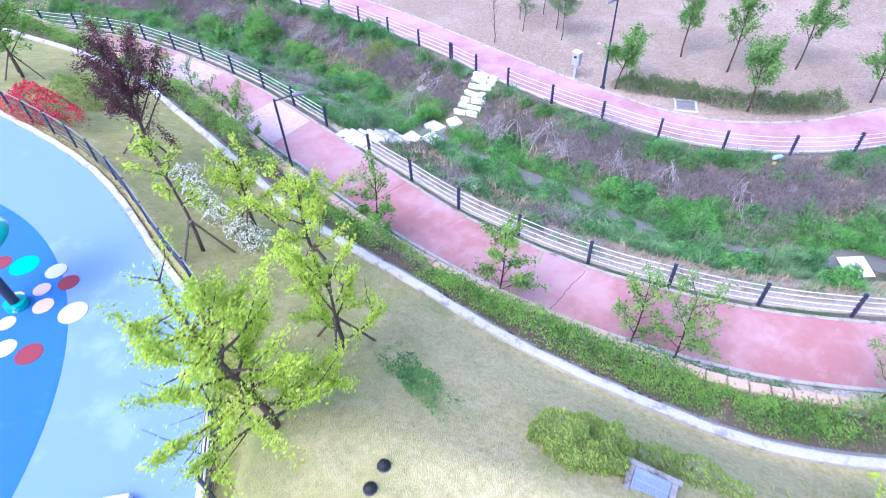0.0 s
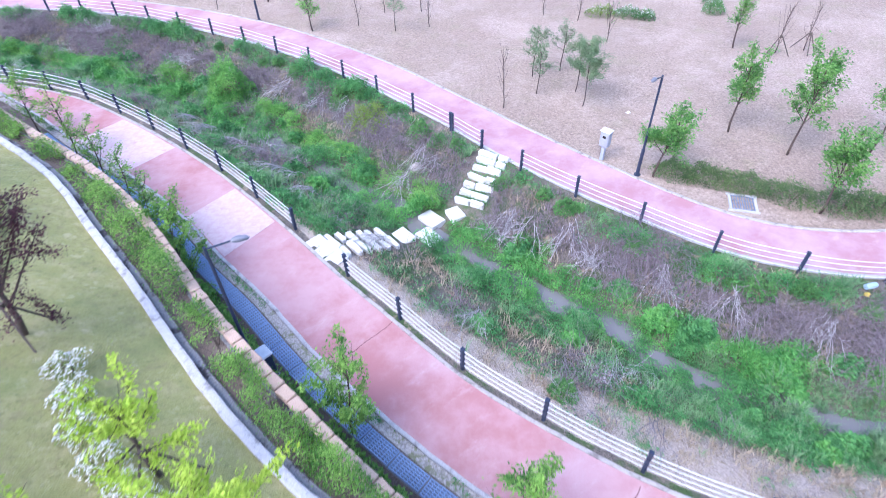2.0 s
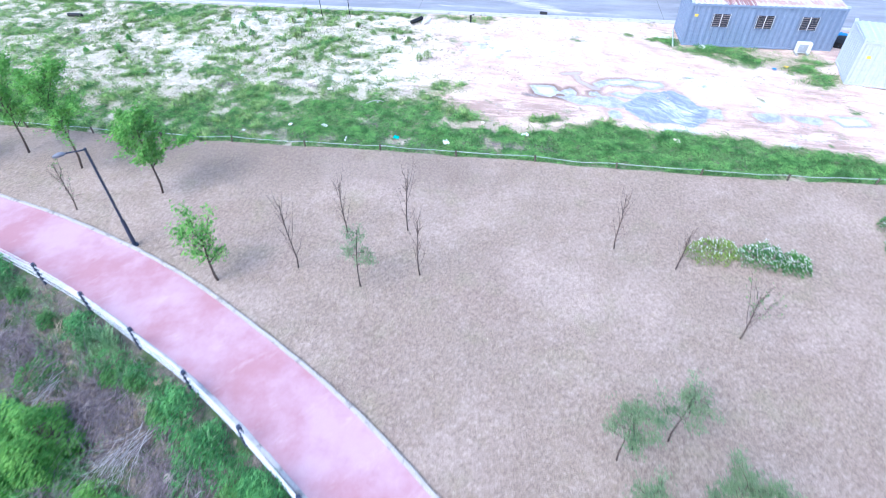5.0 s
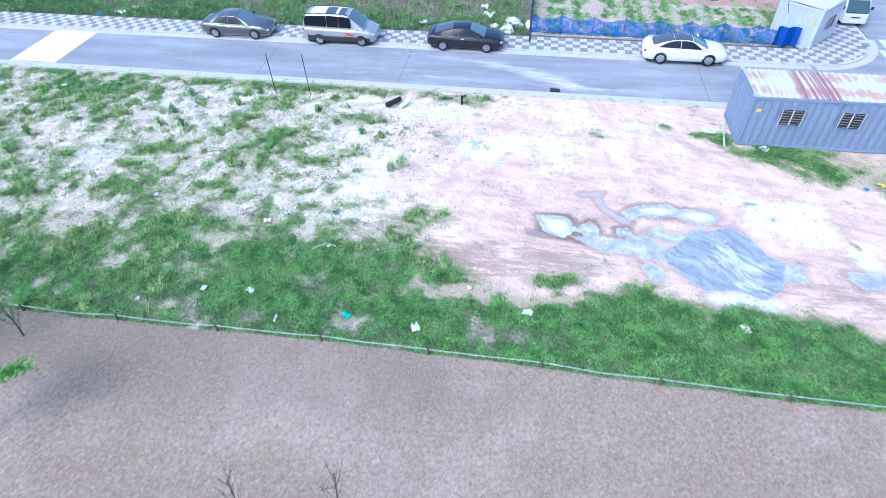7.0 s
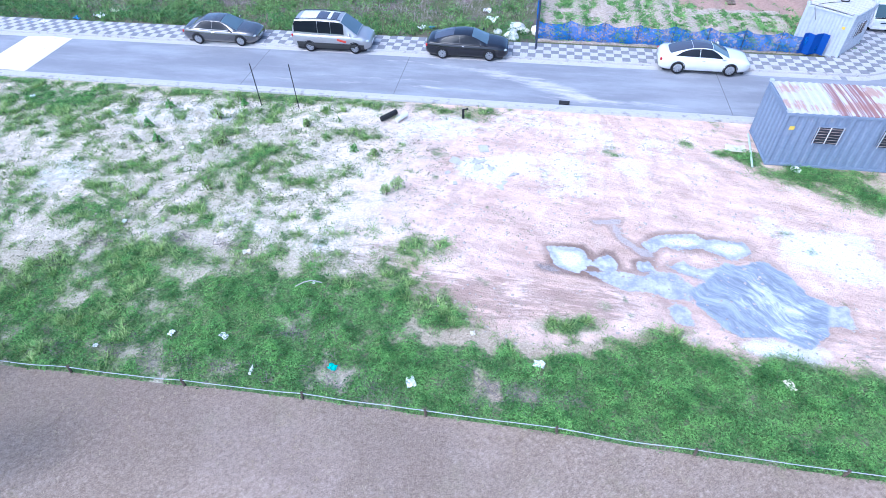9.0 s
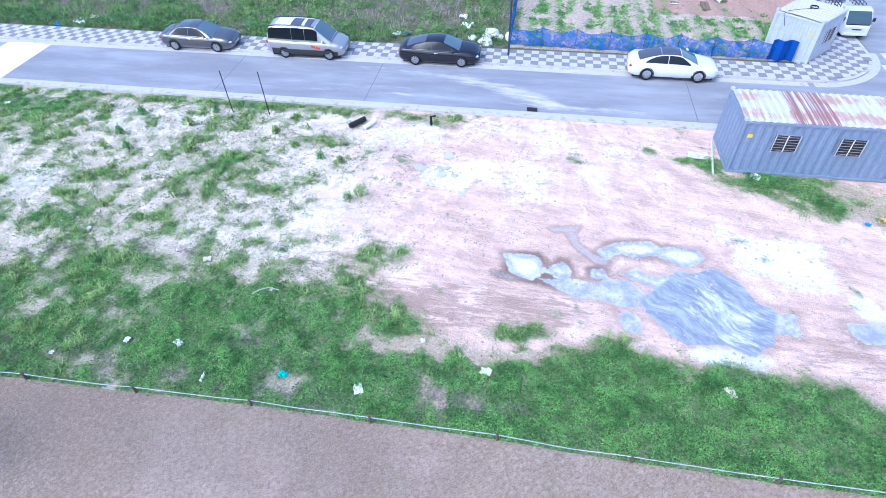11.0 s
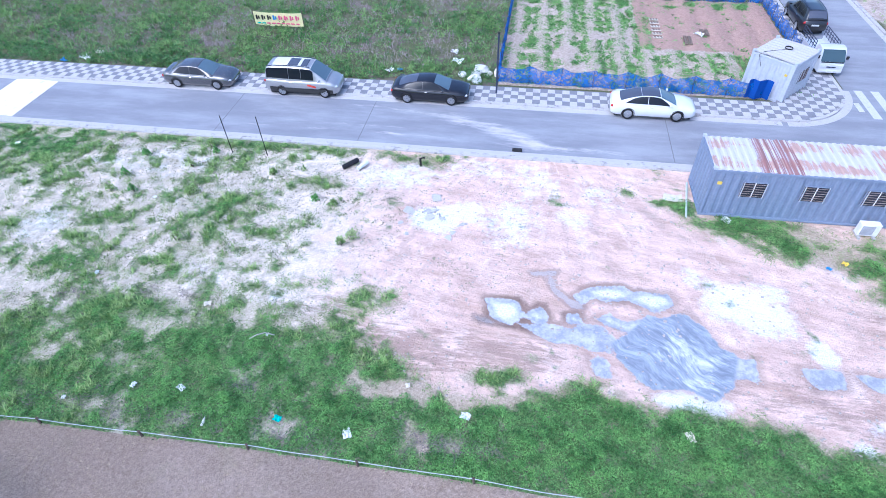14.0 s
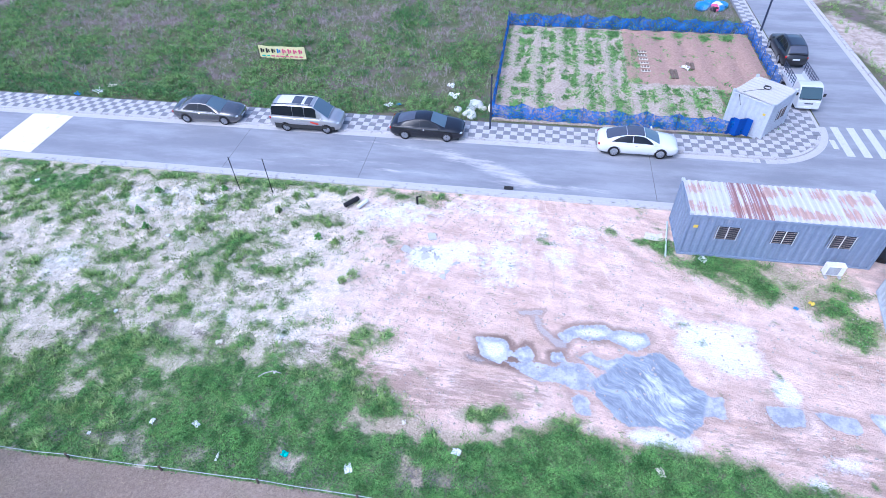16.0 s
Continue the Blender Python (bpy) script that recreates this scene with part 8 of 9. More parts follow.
def ribbed(length, height, pitch=0.34, depth=0.05):
    """A trapezoid-ribbed panel in the xz plane, facing -y."""
    n = int(length / pitch)
    p = length / n
    xs, ys = [0.0], [0.0]
    for k in range(n):
        x = k * p
        xs += [x + 0.25 * p, x + 0.4 * p, x + 0.75 * p, x + 0.9 * p]
        ys += [0.0, depth, depth, 0.0]
    xs.append(length), ys.append(0.0)
    xs, ys = np.array(xs), np.array(ys)
    return xs, ys


RUSTBAR = surface("rusty_window_bar", (0.42, 0.36, 0.33), (0.25, 0.18, 0.15), None, 20, 2, 0.8, bump=0.1, world_space=False)


def container(name, at, turn, L, W, H, wall, roof, label, windows=()):
    """Corrugated steel box: ribbed walls, corner posts, frame rails, ribbed roof, barred windows."""
    ob = thing(name, label, "container", "container offices", at=(*at, 0.0), turn=turn)
    for nm, o, ang, ln in (("wall_front", (0, 0), 0, L), ("wall_right", (L, 0), 90, W), ("wall_back", (L, W), 180, L), ("wall_left", (0, W), 270, W)):
        xs, ys = ribbed(ln - 0.12, H)
        rows = [np.column_stack([xs + 0.06, ys + 0.03, np.full(len(xs), z)]) for z in (0.12, H - 0.12)]
        w = part_np(nm, *sheet_of(rows[::-1]), wall, ob)
        w.matrix_basis = pose(*o, 0, 0, 0, ang)
    for x, y in ((0, 0), (L, 0), (L, W), (0, W)):
        part("corner_post", box((0.12, 0.12, H), (x + (0.06 if x == 0 else -0.06), y + (0.06 if y == 0 else -0.06), 0.02), bevel=0.01), wall, ob)
        part("corner_casting", box((0.16, 0.16, 0.12), (x + (0.06 if x == 0 else -0.06), y + (0.06 if y == 0 else -0.06), H), bevel=0.015), STEEL_PALE, ob)
    for z in (0.02, H - 0.14):
        for sx, sy, w, d in ((L / 2, 0.05, L - 0.24, 0.1), (L / 2, W - 0.05, L - 0.24, 0.1), (0.05, W / 2, 0.1, W - 0.24), (L - 0.05, W / 2, 0.1, W - 0.24)):
            part("frame_rail", box((w, d, 0.12), (sx, sy, z), bevel=0.01), wall, ob)
    xs, ys = ribbed(L - 0.1, H, 0.3, 0.03)
    zc = H + 0.0
    rows = [np.column_stack([xs + 0.05, np.full(len(xs), y), zc + 0.03 - ys + 0.03 * math.sin(math.pi * (y / W))]) for y in np.linspace(0.03, W - 0.03, 6)]
    part_np("roof", *sheet_of(rows, 0.03), roof, ob)
    for x, z, w, h in windows:
        win = part("window", box((w + 0.07, 0.05, h + 0.07), (x, 0.0, z - 0.035), bevel=0.008), wall, ob)
        part("pane", box((w, 0.02, h), (x, -0.022, z), bevel=0), glass_dark("window_glass", (0.03, 0.035, 0.05)), win)
        part("sash", box((0.04, 0.03, h), (x, -0.03, z), bevel=0.004), WHITE, win)
        for k in range(6):
            part("bar", box((w + 0.06, 0.02, 0.016), (x, -0.055, z + h * (k + 0.5) / 6), bevel=0.003), RUSTBAR, win)
        for k in (0.03, 0.97):
            part("bar", box((0.03, 0.03, h + 0.08), (x - w / 2 + w * k, -0.062, z - 0.04), bevel=0.003), STEEL_PALE, win)
    return ob


office = container("container_office", (14.42, 55.8), -7.55, 8.6, 2.65, 2.5, STEEL_BLUE, ROOF_RUST, "blue-grey ribbed container office with a rusted white roof", ((1.85, 1.22, 0.98, 0.74), (4.3, 1.22, 0.98, 0.74), (6.75, 1.22, 0.98, 0.74)))
part("notice", box((0.2, 0.012, 0.16), (0.42, 0.012, 1.75), bevel=0.002), YELLOW, office, "small yellow sticker")
store = container("container_store", (21.6, 50.6), -19, 6.0, 2.9, 2.4, STEEL_PALE, STEEL_PALE, "pale grey ribbed storage container on the field", ((2.3, 1.2, 0.9, 0.62),))
part("notice", box((0.2, 0.012, 0.16), (0.55, 0.012, 1.5), bevel=0.002), YELLOW, store, "small yellow sticker")
shed = container("container_shed", (22.0, 65.4), 40.6, 2.75, 2.55, 2.35, STEEL_PALE, CONCRETE, "small pale grey container shed standing on the pavement", ((1.45, 1.0, 1.0, 0.7),))
part("notice", box((0.16, 0.012, 0.14), (-0.012, 0.35, 1.6), bevel=0.002, turn=90), YELLOW, shed, "small yellow sticker")
part_np("cable_coil", *Heap().tube(np.array([(1.6 + 0.2 * math.cos(t), 1.3 + 0.2 * math.sin(t), 2.42 + 0.004 * t) for t in np.linspace(0, 14, 50)]), 0.02, 5).arrays(), BLACK, shed, "black cable coil")
part_np("cable", *Heap().tube(np.array([(1.4, 1.3, 2.42), (0.8, 1.7, 2.42), (0.2, 2.0, 2.42), (-0.04, 2.1, 2.3), (-0.06, 1.8, 1.7)]), 0.014, 5).arrays(), BLACK, shed, "black cable")


def air_conditioner():
    M = pose(14.42, 55.8, 0, 0, 0, -7.55)
    p = M @ Vector((6.75, -0.55, 0))
    ob = thing("air_conditioner", "white outdoor air conditioner unit on feet", "air conditioner", at=(p.x, p.y, 0.0), turn=-7.55)
    part("casing", box((0.8, 0.32, 0.6), (0, 0, 0.12), bevel=0.02), WHITE, ob)
    part("fan_grille", box((0.5, 0.02, 0.46), (-0.08, -0.165, 0.19), bevel=0.006), plain("grey_grille", (0.35, 0.35, 0.37), 0.6), ob, "grey square fan grille")
    for k in range(7):
        part("grille_bar", box((0.48, 0.012, 0.014), (-0.08, -0.178, 0.22 + k * 0.062), bevel=0.002), STEEL_PALE, ob)
    for x in (-0.3, 0.3):
        part("foot", box((0.1, 0.6, 0.12), (x, 0, 0.0)), CONCRETE, ob)


air_conditioner()


def tarp_heap(x, y, mats, seed, label, r=0.9, category="rubbish heap"):
    """A heap of bags and sheeting: each bundle a lumpy mesh of its own."""
    rng = np.random.default_rng(seed)
    ob = thing("rubbish_heap", label, category, at=(x, y, float(ground_z(x, y)[0])))
    for i in range(7):
        bm = bmesh.new()
        s = r * rng.uniform(0.3, 0.55)
        bmesh.ops.create_icosphere(bm, subdivisions=2, radius=s)
        for v in bm.verts:
            v.co = Vector((v.co.x * 1.3, v.co.y, v.co.z * 0.6)) * (1 + 0.35 * noise.noise(v.co * 3 + Vector((seed + i, 0, 0))))
        b = part("bundle", bm, mats[i % len(mats)], ob)
        b.matrix_basis = pose(rng.normal(0, r * 0.5), rng.normal(0, r * 0.45), s * 0.3, 0, 0, rng.uniform(0, 180))


tarp_heap(26.0, 86.0, (SKYBLUE, SKYBLUE, WHITE, PINKP, BLACK), 1, "heap of blue sheeting and rubbish bags", 1.2)
tarp_heap(24.3, 55.6, (SKYBLUE, BLACK, SKYBLUE), 2, "heap of dark blue tarpaulin between the containers", 1.0)
tarp_heap(4.9, 69.3, (STONE, STONE, CREAM), 3, "heap of pale rubble beside the pavement", 0.8, "rubble heap")
tarp_heap(38.5, 78.5, (plain("orange_clay", (0.55, 0.25, 0.15), 0.9), CREAM), 4, "heap of orange spoil across the street", 0.9, "spoil heap")
# ---------------------------------------------------------------- garden plot with blue net
NET = plain("blue_net", (0.012, 0.07, 0.33), 0.7)
m_, nt_, b_ = material("blue_mesh_netting", 0.7)
b_.inputs["Base Color"].default_value = (0.018, 0.12, 0.42, 1)
_n = noise_of(nt_, place_of(nt_), 3.5, 7, 0.8)
nt_.links.new(calc(nt_, "ADD", calc(nt_, "MULTIPLY", ramp_of(nt_, _n, 0.38, 0.6), 0.4), 0.42), b_.inputs["Alpha"])
NETTING = m_
def plot_soil():
    """Straw-littered ground of the plot; freshly dug brown soil where it is tilled."""
    m, nt, b = material("plot_soil", 0.95)
    p = place_of(nt)
    fine = noise_of(nt, p, 7, 7, 0.8)
    straw = mix_of(nt, ramp_of(nt, fine, 0.35, 0.65), (0.33, 0.26, 0.195), (0.6, 0.495, 0.41))
    dug = mix_of(nt, ramp_of(nt, fine, 0.3, 0.7), (0.3, 0.185, 0.14), (0.52, 0.35, 0.275))
    tilled = ramp_of(nt, calc(nt, "ADD", attr_of(nt, "tilled"), calc(nt, "MULTIPLY", noise_of(nt, p, 1.1, 5), 0.5)), 0.6, 0.9)
    nt.links.new(mix_of(nt, tilled, straw, dug), b.inputs["Base Color"])
    relief(nt, b, fine, 0.8, 0.06)
    return m


PLOT_SOIL = plot_soil()


def plot_mesh(rows, tilled):
    v, f = sheet_of(rows, 0.15)
    w = np.zeros(len(v))
    w[:tilled.size] = tilled.ravel()
    return mesh_np("garden_soil", v, f, PLOT_SOIL, dict(tilled=w))


def garden_plot():
    us, vs = np.linspace(5.8, 24.4, 110), np.linspace(2.45, 17.3, 40)
    rows = []
    tilled = np.array([np.where(((us > 14.8) & (us < 21) & (v > 8.2)) | ((us > 20.6) & (v > 4.5)), 0.75, 0.05) for v in vs])
    for v in vs:
        p = np.array([rd(u, v) for u in us])
        z = 0.07 + 0.05 * np.cos(2 * np.pi * (us - 5.6) / 1.72 + np.pi) + 0.02 * hills(p[:, 0], p[:, 1], 0.5)
        rows.append(np.column_stack([p, z]))
    tagged(new("garden_soil", plot_mesh(rows, tilled)), "ridged brown soil of the garden plot", "soil", kind="structure")
    fence = thing("fence_net", "sagging blue net fence on thin stakes round the plot", "fence")
    sides = [(5.75, 17.5, 5.75, 2.6, 8), (5.75, 2.6, 20.9, 2.4, 8), (24.5, 8.4, 24.5, 17.5, 6), (24.5, 17.5, 5.75, 17.5, 9)]
    rng = np.random.default_rng(8)
    for u0, v0, u1, v1, n in sides:
        for k in range(n):
            a, b = k / n, (k + 1) / n
            pa, pb = rd(u0 + (u1 - u0) * a, v0 + (v1 - v0) * a), rd(u0 + (u1 - u0) * b, v0 + (v1 - v0) * b)
            z0 = 0.12 if v0 < 3 and v1 < 3 else 0.03
            t = np.linspace(0, 1, 9)[:, None]
            q = pa * (1 - t) + pb * t
            nrm = np.array([-(pb - pa)[1], (pb - pa)[0]]) / np.linalg.norm(pb - pa)
            rows = []
            for j, h in enumerate(np.linspace(0, 1, 5)):
                sway = 0.06 * np.sin(t[:, 0] * 9 + k * 2 + j) + rng.normal(0, 0.015, 9)
                hh = z0 + (1.12 - 0.24 * np.sin(np.pi * t[:, 0])) * h
                rows.append(np.column_stack([q + nrm * sway[:, None], hh]))
            part_np("net", *sheet_of(rows), NETTING, fence)
            part_np("stake", *Heap().tube(np.array([(*pa, z0 - 0.05), (*(pa + rng.normal(0, 0.03, 2)), z0 + 1.2)]), 0.02, 6).arrays(), NAVY, fence)
    # folded end of the net by the shed
    rows = [np.column_stack([np.array([rd(20.0 + 0.25 * k, 2.3 + 0.15 * math.sin(k * 2.1)) for k in range(6)]), np.full(6, z)]) for z in (0.12, 0.7, 1.25)]
    part_np("net_fold", *sheet_of(rows), NET, fence, "doubled dark blue net fold")


garden_plot()
for i, (u, v, w, d) in enumerate(((18.0, 9.9, 0.55, 1.4), (19.3, 11.3, 0.6, 1.0))):
    bed = thing("seed_bed", "small dark dug seed bed in the tilled plot", "seed bed", "seed beds", at=(*rd(u, v), 0.06), turn=ROAD_TURN)
    for k in range(4):
        for j in range(2):
            part("clod_ridge", box((w * 0.42, d * 0.19, 0.13), ((j - 0.5) * w * 0.5, (k - 1.5) * d * 0.25, 0.0), bevel=0.04), SOIL, bed)
for k in range(6):
    row = thing("seedling_tray", "pale plastic seedling tray laid on tilled soil", "seedling tray", "seedling trays", at=(*rd(16.1, 10.2 + k * 0.62), 0.1), turn=ROAD_TURN + 4)
    part("tray", box((0.62, 0.3, 0.05), (0, 0, 0), bevel=0.01), CREAM, row)
    for j in range(3):
        part("plug", box((0.13, 0.2, 0.03), (-0.2 + j * 0.2, 0, 0.045), bevel=0.006), SOIL, row)


def banner():
    ob = thing("banner", "yellow cloth banner with printed lettering on two stakes", "banner", at=(-9.4, 76.9, -0.28), turn=ROAD_TURN)
    xs = np.linspace(-1.85, 1.85, 14)
    rows = [np.column_stack([xs, 0.04 * np.sin(xs * 3 + z), np.full(14, z) + 0.06 * (xs / 1.85) ** 2]) for z in np.linspace(0.55, 1.5, 5)]
    part_np("cloth", *sheet_of(rows, 0.006), plain("yellow_cloth", (0.78, 0.74, 0.38), 0.8), ob)
    for x in (-1.87, 1.87):
        part_np("stake", *Heap().tube(np.array([(x, 0, -0.05), (x, 0, 1.7)]), 0.022, 6).arrays(), STAKE, ob)
    inks = [BLACK, BLACK, BLACK, SKYBLUE, PINKP, PINKP, PINKP, PINKP]
    for k, m in enumerate(inks):
        part("lettering_bar", box((0.13, 0.012, 0.34), (-1.6 + k * 0.43, -0.055, 1.0), bevel=0.004), m, ob)
        part("lettering_bar", box((0.1, 0.012, 0.22), (-1.44 + k * 0.43, -0.055, 1.06), bevel=0.004), m, ob)
    for k in range(9):
        part("small_lettering_bar", box((0.28, 0.012, 0.09), (-1.5 + k * 0.37, -0.055, 0.72), bevel=0.003), TEAL if k < 2 else PINKP, ob)


banner()


def steel_pole(x, y, h, label, r=0.06):
    ob = thing("steel_pole", label, "pole", at=(x, y, 0.05))
    part_np("shaft", *Heap().tube(np.array([(0, 0, -0.1), (0, 0, h * 0.5), (0, 0, h)]), (r, r * 0.9, r * 0.8), 10).arrays(), NAVY, ob)
    part_np("base_plate", *Heap().tube(np.array([(0, 0, 0), (0, 0, 0.06)]), r * 2.2, 12).arrays(), NAVY, ob)
    part_np("cap", *Heap().tube(np.array([(0, 0, h), (0, 0, h + 0.04)]), r * 1.1, 10).arrays(), BLACK, ob)


steel_pole(5.9, 66.9, 3.7, "dark steel pole on the checkered pavement")
steel_pole(27.9, 80.9, 6.0, "tall dark street lamp pole beside the side street", r=0.08)
stick([(6.45, 61.0, 0.08), (6.95, 60.92, 0.08)], 0.11, BLACK, "black drain inlet in the road kerb", "drain_inlet", "drain")


# ---------------------------------------------------------------- cars
RUBBER = plain("tyre_rubber", (0.018, 0.018, 0.019), 0.85)
ALLOY = plain("alloy_rim", (0.55, 0.56, 0.58), 0.3, 0.8)
CAR_GLASS = glass_dark("tinted_car_glass", (0.012, 0.015, 0.02), 0.3)
ROOF_GLASS = glass_dark("roof_glass", (0.075, 0.08, 0.105), 0.9)
# paler base than the side glass: reflected sky is put into the colour
SHIELD = glass_dark("windscreen_glass", (0.11, 0.16, 0.19), 1.0)
CHROME = plain("chrome_trim", (0.7, 0.7, 0.72), 0.15, 1.0)
LAMP_RED = plain("red_tail_lamp", (0.45, 0.02, 0.02), 0.25)
LAMP_CLEAR = plain("clear_head_lamp", (0.65, 0.68, 0.72), 0.15)
PLATE = plain("white_number_plate", (0.7, 0.7, 0.68), 0.5)


def car_paint(name, col, metal=0.4, rough=0.28):
    m, nt, b = material(name, rough, metal)
    n = noise_of(nt, place_of(nt, False), 3, 4)
    nt.links.new(mix_of(nt, n, col, tuple(c * 0.88 for c in col)), b.inputs["Base Color"])
    b.inputs["Coat Weight"].default_value = 1.0
    b.inputs["Coat Roughness"].default_value = 0.08
    return m


def smooth_keys(keys, t):
    """Values along keyed stations, eased by a short moving mean."""
    k = np.array(keys)
    tt = np.linspace(k[0, 0], k[-1, 0], 241)
    out = []
    for c in range(1, k.shape[1]):
        y = np.interp(tt, k[:, 0], k[:, c])
        y = np.convolve(np.pad(y, 5, mode="edge"), np.ones(11) / 11, "valid")
        out.append(np.interp(t, tt, y))
    return out


def car(name, label, at, turn, paint, L, W, body, cabin, wheels, wheel_r=0.345, roof=None, roof_label="black glass roof panel", windows=((0.24, 0.5), (0.52, 0.78)), skirt=None, roll=0.0, category="car", rails=False, sunroofs=(), stripe=None, size=0.94, side_taper=0.06):
    """A car from keyed stations: body rows (x, low, top, half width), cabin rows (x, height, half width at roof)."""
    ob = thing(name, label, category, "parked vehicles")
    ob.matrix_basis = pose(at[0], at[1], at[2] if len(at) > 2 else 0.03, 0, 0, turn) @ pose(0, 0, 0, roll, 0, 0) @ Matrix.Scale(size, 4)
    n = 44
    xs = np.linspace(body[0][0], body[-1][0], n)
    low, top, hw = smooth_keys(body, xs)
    rows = []
    for f, g in ((0.9, 0.0), (0.985, 0.16), (1.0, 0.42), (0.99, 0.62), (0.95, 0.84), (0.86, 0.97), (0.55, 1.02), (0.0, 1.04), (-0.55, 1.02), (-0.86, 0.97), (-0.95, 0.84), (-0.99, 0.62), (-1.0, 0.42), (-0.985, 0.16), (-0.9, 0.0)):
        rows.append(np.column_stack([xs, hw * f, low + (top - low) * g]))
    g = np.array(rows)
    v, f = sheet_of(g)
    k = len(rows)
    idx = np.arange(k * n).reshape(k, n)
    part_np("body", v, [f, idx[:, 0][None], idx[::-1, -1][None]], paint, ob, smooth=True)
    # cabin: across[0..1] from sill to roof edge to the middle
    cx = np.linspace(cabin[0][0], cabin[-1][0], 40)
    ch, cw = smooth_keys(cabin, cx)
    sill = np.interp(cx, xs, top) - 0.03
    wid = np.interp(cx, xs, hw)
    ch = np.maximum(ch, sill + 0.005)

    def cab(cx_, v_):
        """A place on the cabin skin; v_ from -1 (right sill) over 0 (roof middle) to 1 (left sill)."""
        h, w = np.interp(cx_, cx, ch), np.interp(cx_, cx, cw)
        s, o = np.interp(cx_, cx, sill), np.interp(cx_, cx, wid) * 0.93
        a = np.abs(v_)
        y = np.where(a < 0.5, w * a / 0.5 * 0.96, w * 0.96 + (o - w * 0.96) * ((a - 0.5) / 0.5))
        z = np.where(a < 0.5, h - 0.045 * (a / 0.5) ** 2, (h - 0.045) + (s - h + 0.045) * np.clip((a - 0.5) / 0.5, 0, 1) ** 1.15)
        return np.column_stack([np.full_like(y, 0) + cx_, y * np.sign(v_), z])
    vs = np.array([-1, -0.86, -0.72, -0.6, -0.52, -0.46, -0.3, -0.15, 0, 0.15, 0.3, 0.46, 0.52, 0.6, 0.72, 0.86, 1.0])
    rows = [cab(cx, np.full(len(cx), v_)) for v_ in vs]
    part_np("cabin", *sheet_of(rows[::-1]), paint, ob, smooth=True)

    def skin(name_, x0, x1, v0, v1, mat, lab="", off=0.008, nx=9, nv=6, parent=ob, taper=0.0):
        rows_ = []
        for q in np.linspace(0, 1, nv):
            vv = v0 + (v1 - v0) * q
            shrink = taper * q
            rows_.append(cab(np.linspace(x0 + shrink, x1 - shrink, nx), np.full(nx, vv)))
        gg = np.array(rows_)
        c = np.array([np.mean(cx), 0, np.mean(sill) - 0.2])
        d = gg - c
        gg = gg + d / np.linalg.norm(d, axis=2, keepdims=True) * off
        fl = gg[::-1] if (v1 - v0) > 0 else gg
        return part_np(name_, *sheet_of(fl), mat, parent, lab, smooth=True)

    def arched_window(x0, x1, s):
        """A side window under the arch that all of one side's windows share."""
        lo, hi = x_rb + windows[0][0] * (x_wb - x_rb), x_rb + windows[-1][1] * (x_wb - x_rb)
        u = np.linspace(x0, x1, 14)
        e = np.abs(2 * (u - lo) / (hi - lo) - 1)
        top_v = 0.535 + 0.36 * np.clip((e - 0.45) / 0.55, 0, 1) ** 2 * (side_taper / 0.06)
        gg = np.array([cab(u, s * (0.945 + (top_v - 0.945) * q)) for q in np.linspace(0, 1, 6)])
        gg[:, :, 1] += 0.009 * s
        gg[:, :, 2] += 0.004
        part_np("side_window", *sheet_of(gg if s < 0 else gg[::-1]), CAR_GLASS, ob, smooth=True)
    x_rb, x_rr, x_rf, x_wb = [c[0] for c in (cabin[0], cabin[2], cabin[-3], cabin[-1])]
    skin("windscreen", x_rf + 0.06 * (x_wb - x_rf), x_wb - 0.06 * (x_wb - x_rf), -0.49, 0.49, SHIELD, "pale reflecting windscreen")
    skin("rear_window", x_rb + 0.12 * (x_rr - x_rb), x_rr - 0.015, -0.47, 0.47, ROOF_GLASS)
    for s in (1, -1):
        for a, b in windows:
            arched_window(x_rb + a * (x_wb - x_rb), x_rb + b * (x_wb - x_rb), s)
    if roof:
        skin("roof_panel", x_rr, x_rf + 0.03, -0.47, 0.47, roof, roof_label)
    for a, b, m in sunroofs:
        skin("roof_window", a, b, -0.33, 0.33, m, "dark roof window", off=0.02)
    if rails:
        for s in (1, -1):
            part_np("roof_rail", *Heap().tube(np.array([(x, np.interp(x, cx, cw) * 0.84 * s, np.interp(x, cx, ch) + 0.035) for x in np.linspace(x_rr, x_rf, 8)]), 0.022, 6).arrays(), NAVY, ob)
    # black box added below the body to darken the gap like the car's shadow
    part("underbody_shade", box((xs[-1] - xs[0] - 0.5, 2 * float(hw.max()) - 0.34, 0.2), (float(xs[0] + xs[-1]) / 2, 0, 0.1), bevel=0.03), BLACK, ob)
    # lower body trim
    if skirt:
        for s in (1, -1):
            rows_ = [np.column_stack([xs[3:-3], (hw * f_)[3:-3] * s * 1.004 + 0.006 * s, (low + (top - low) * g_)[3:-3]]) for f_, g_ in ((0.94, 0.01), (1.0, 0.16), (1.012, 0.3), (1.008, 0.44))]
            part_np("sill_panel", *sheet_of(rows_ if s < 0 else rows_[::-1]), skirt, ob, "dark lower body panel")
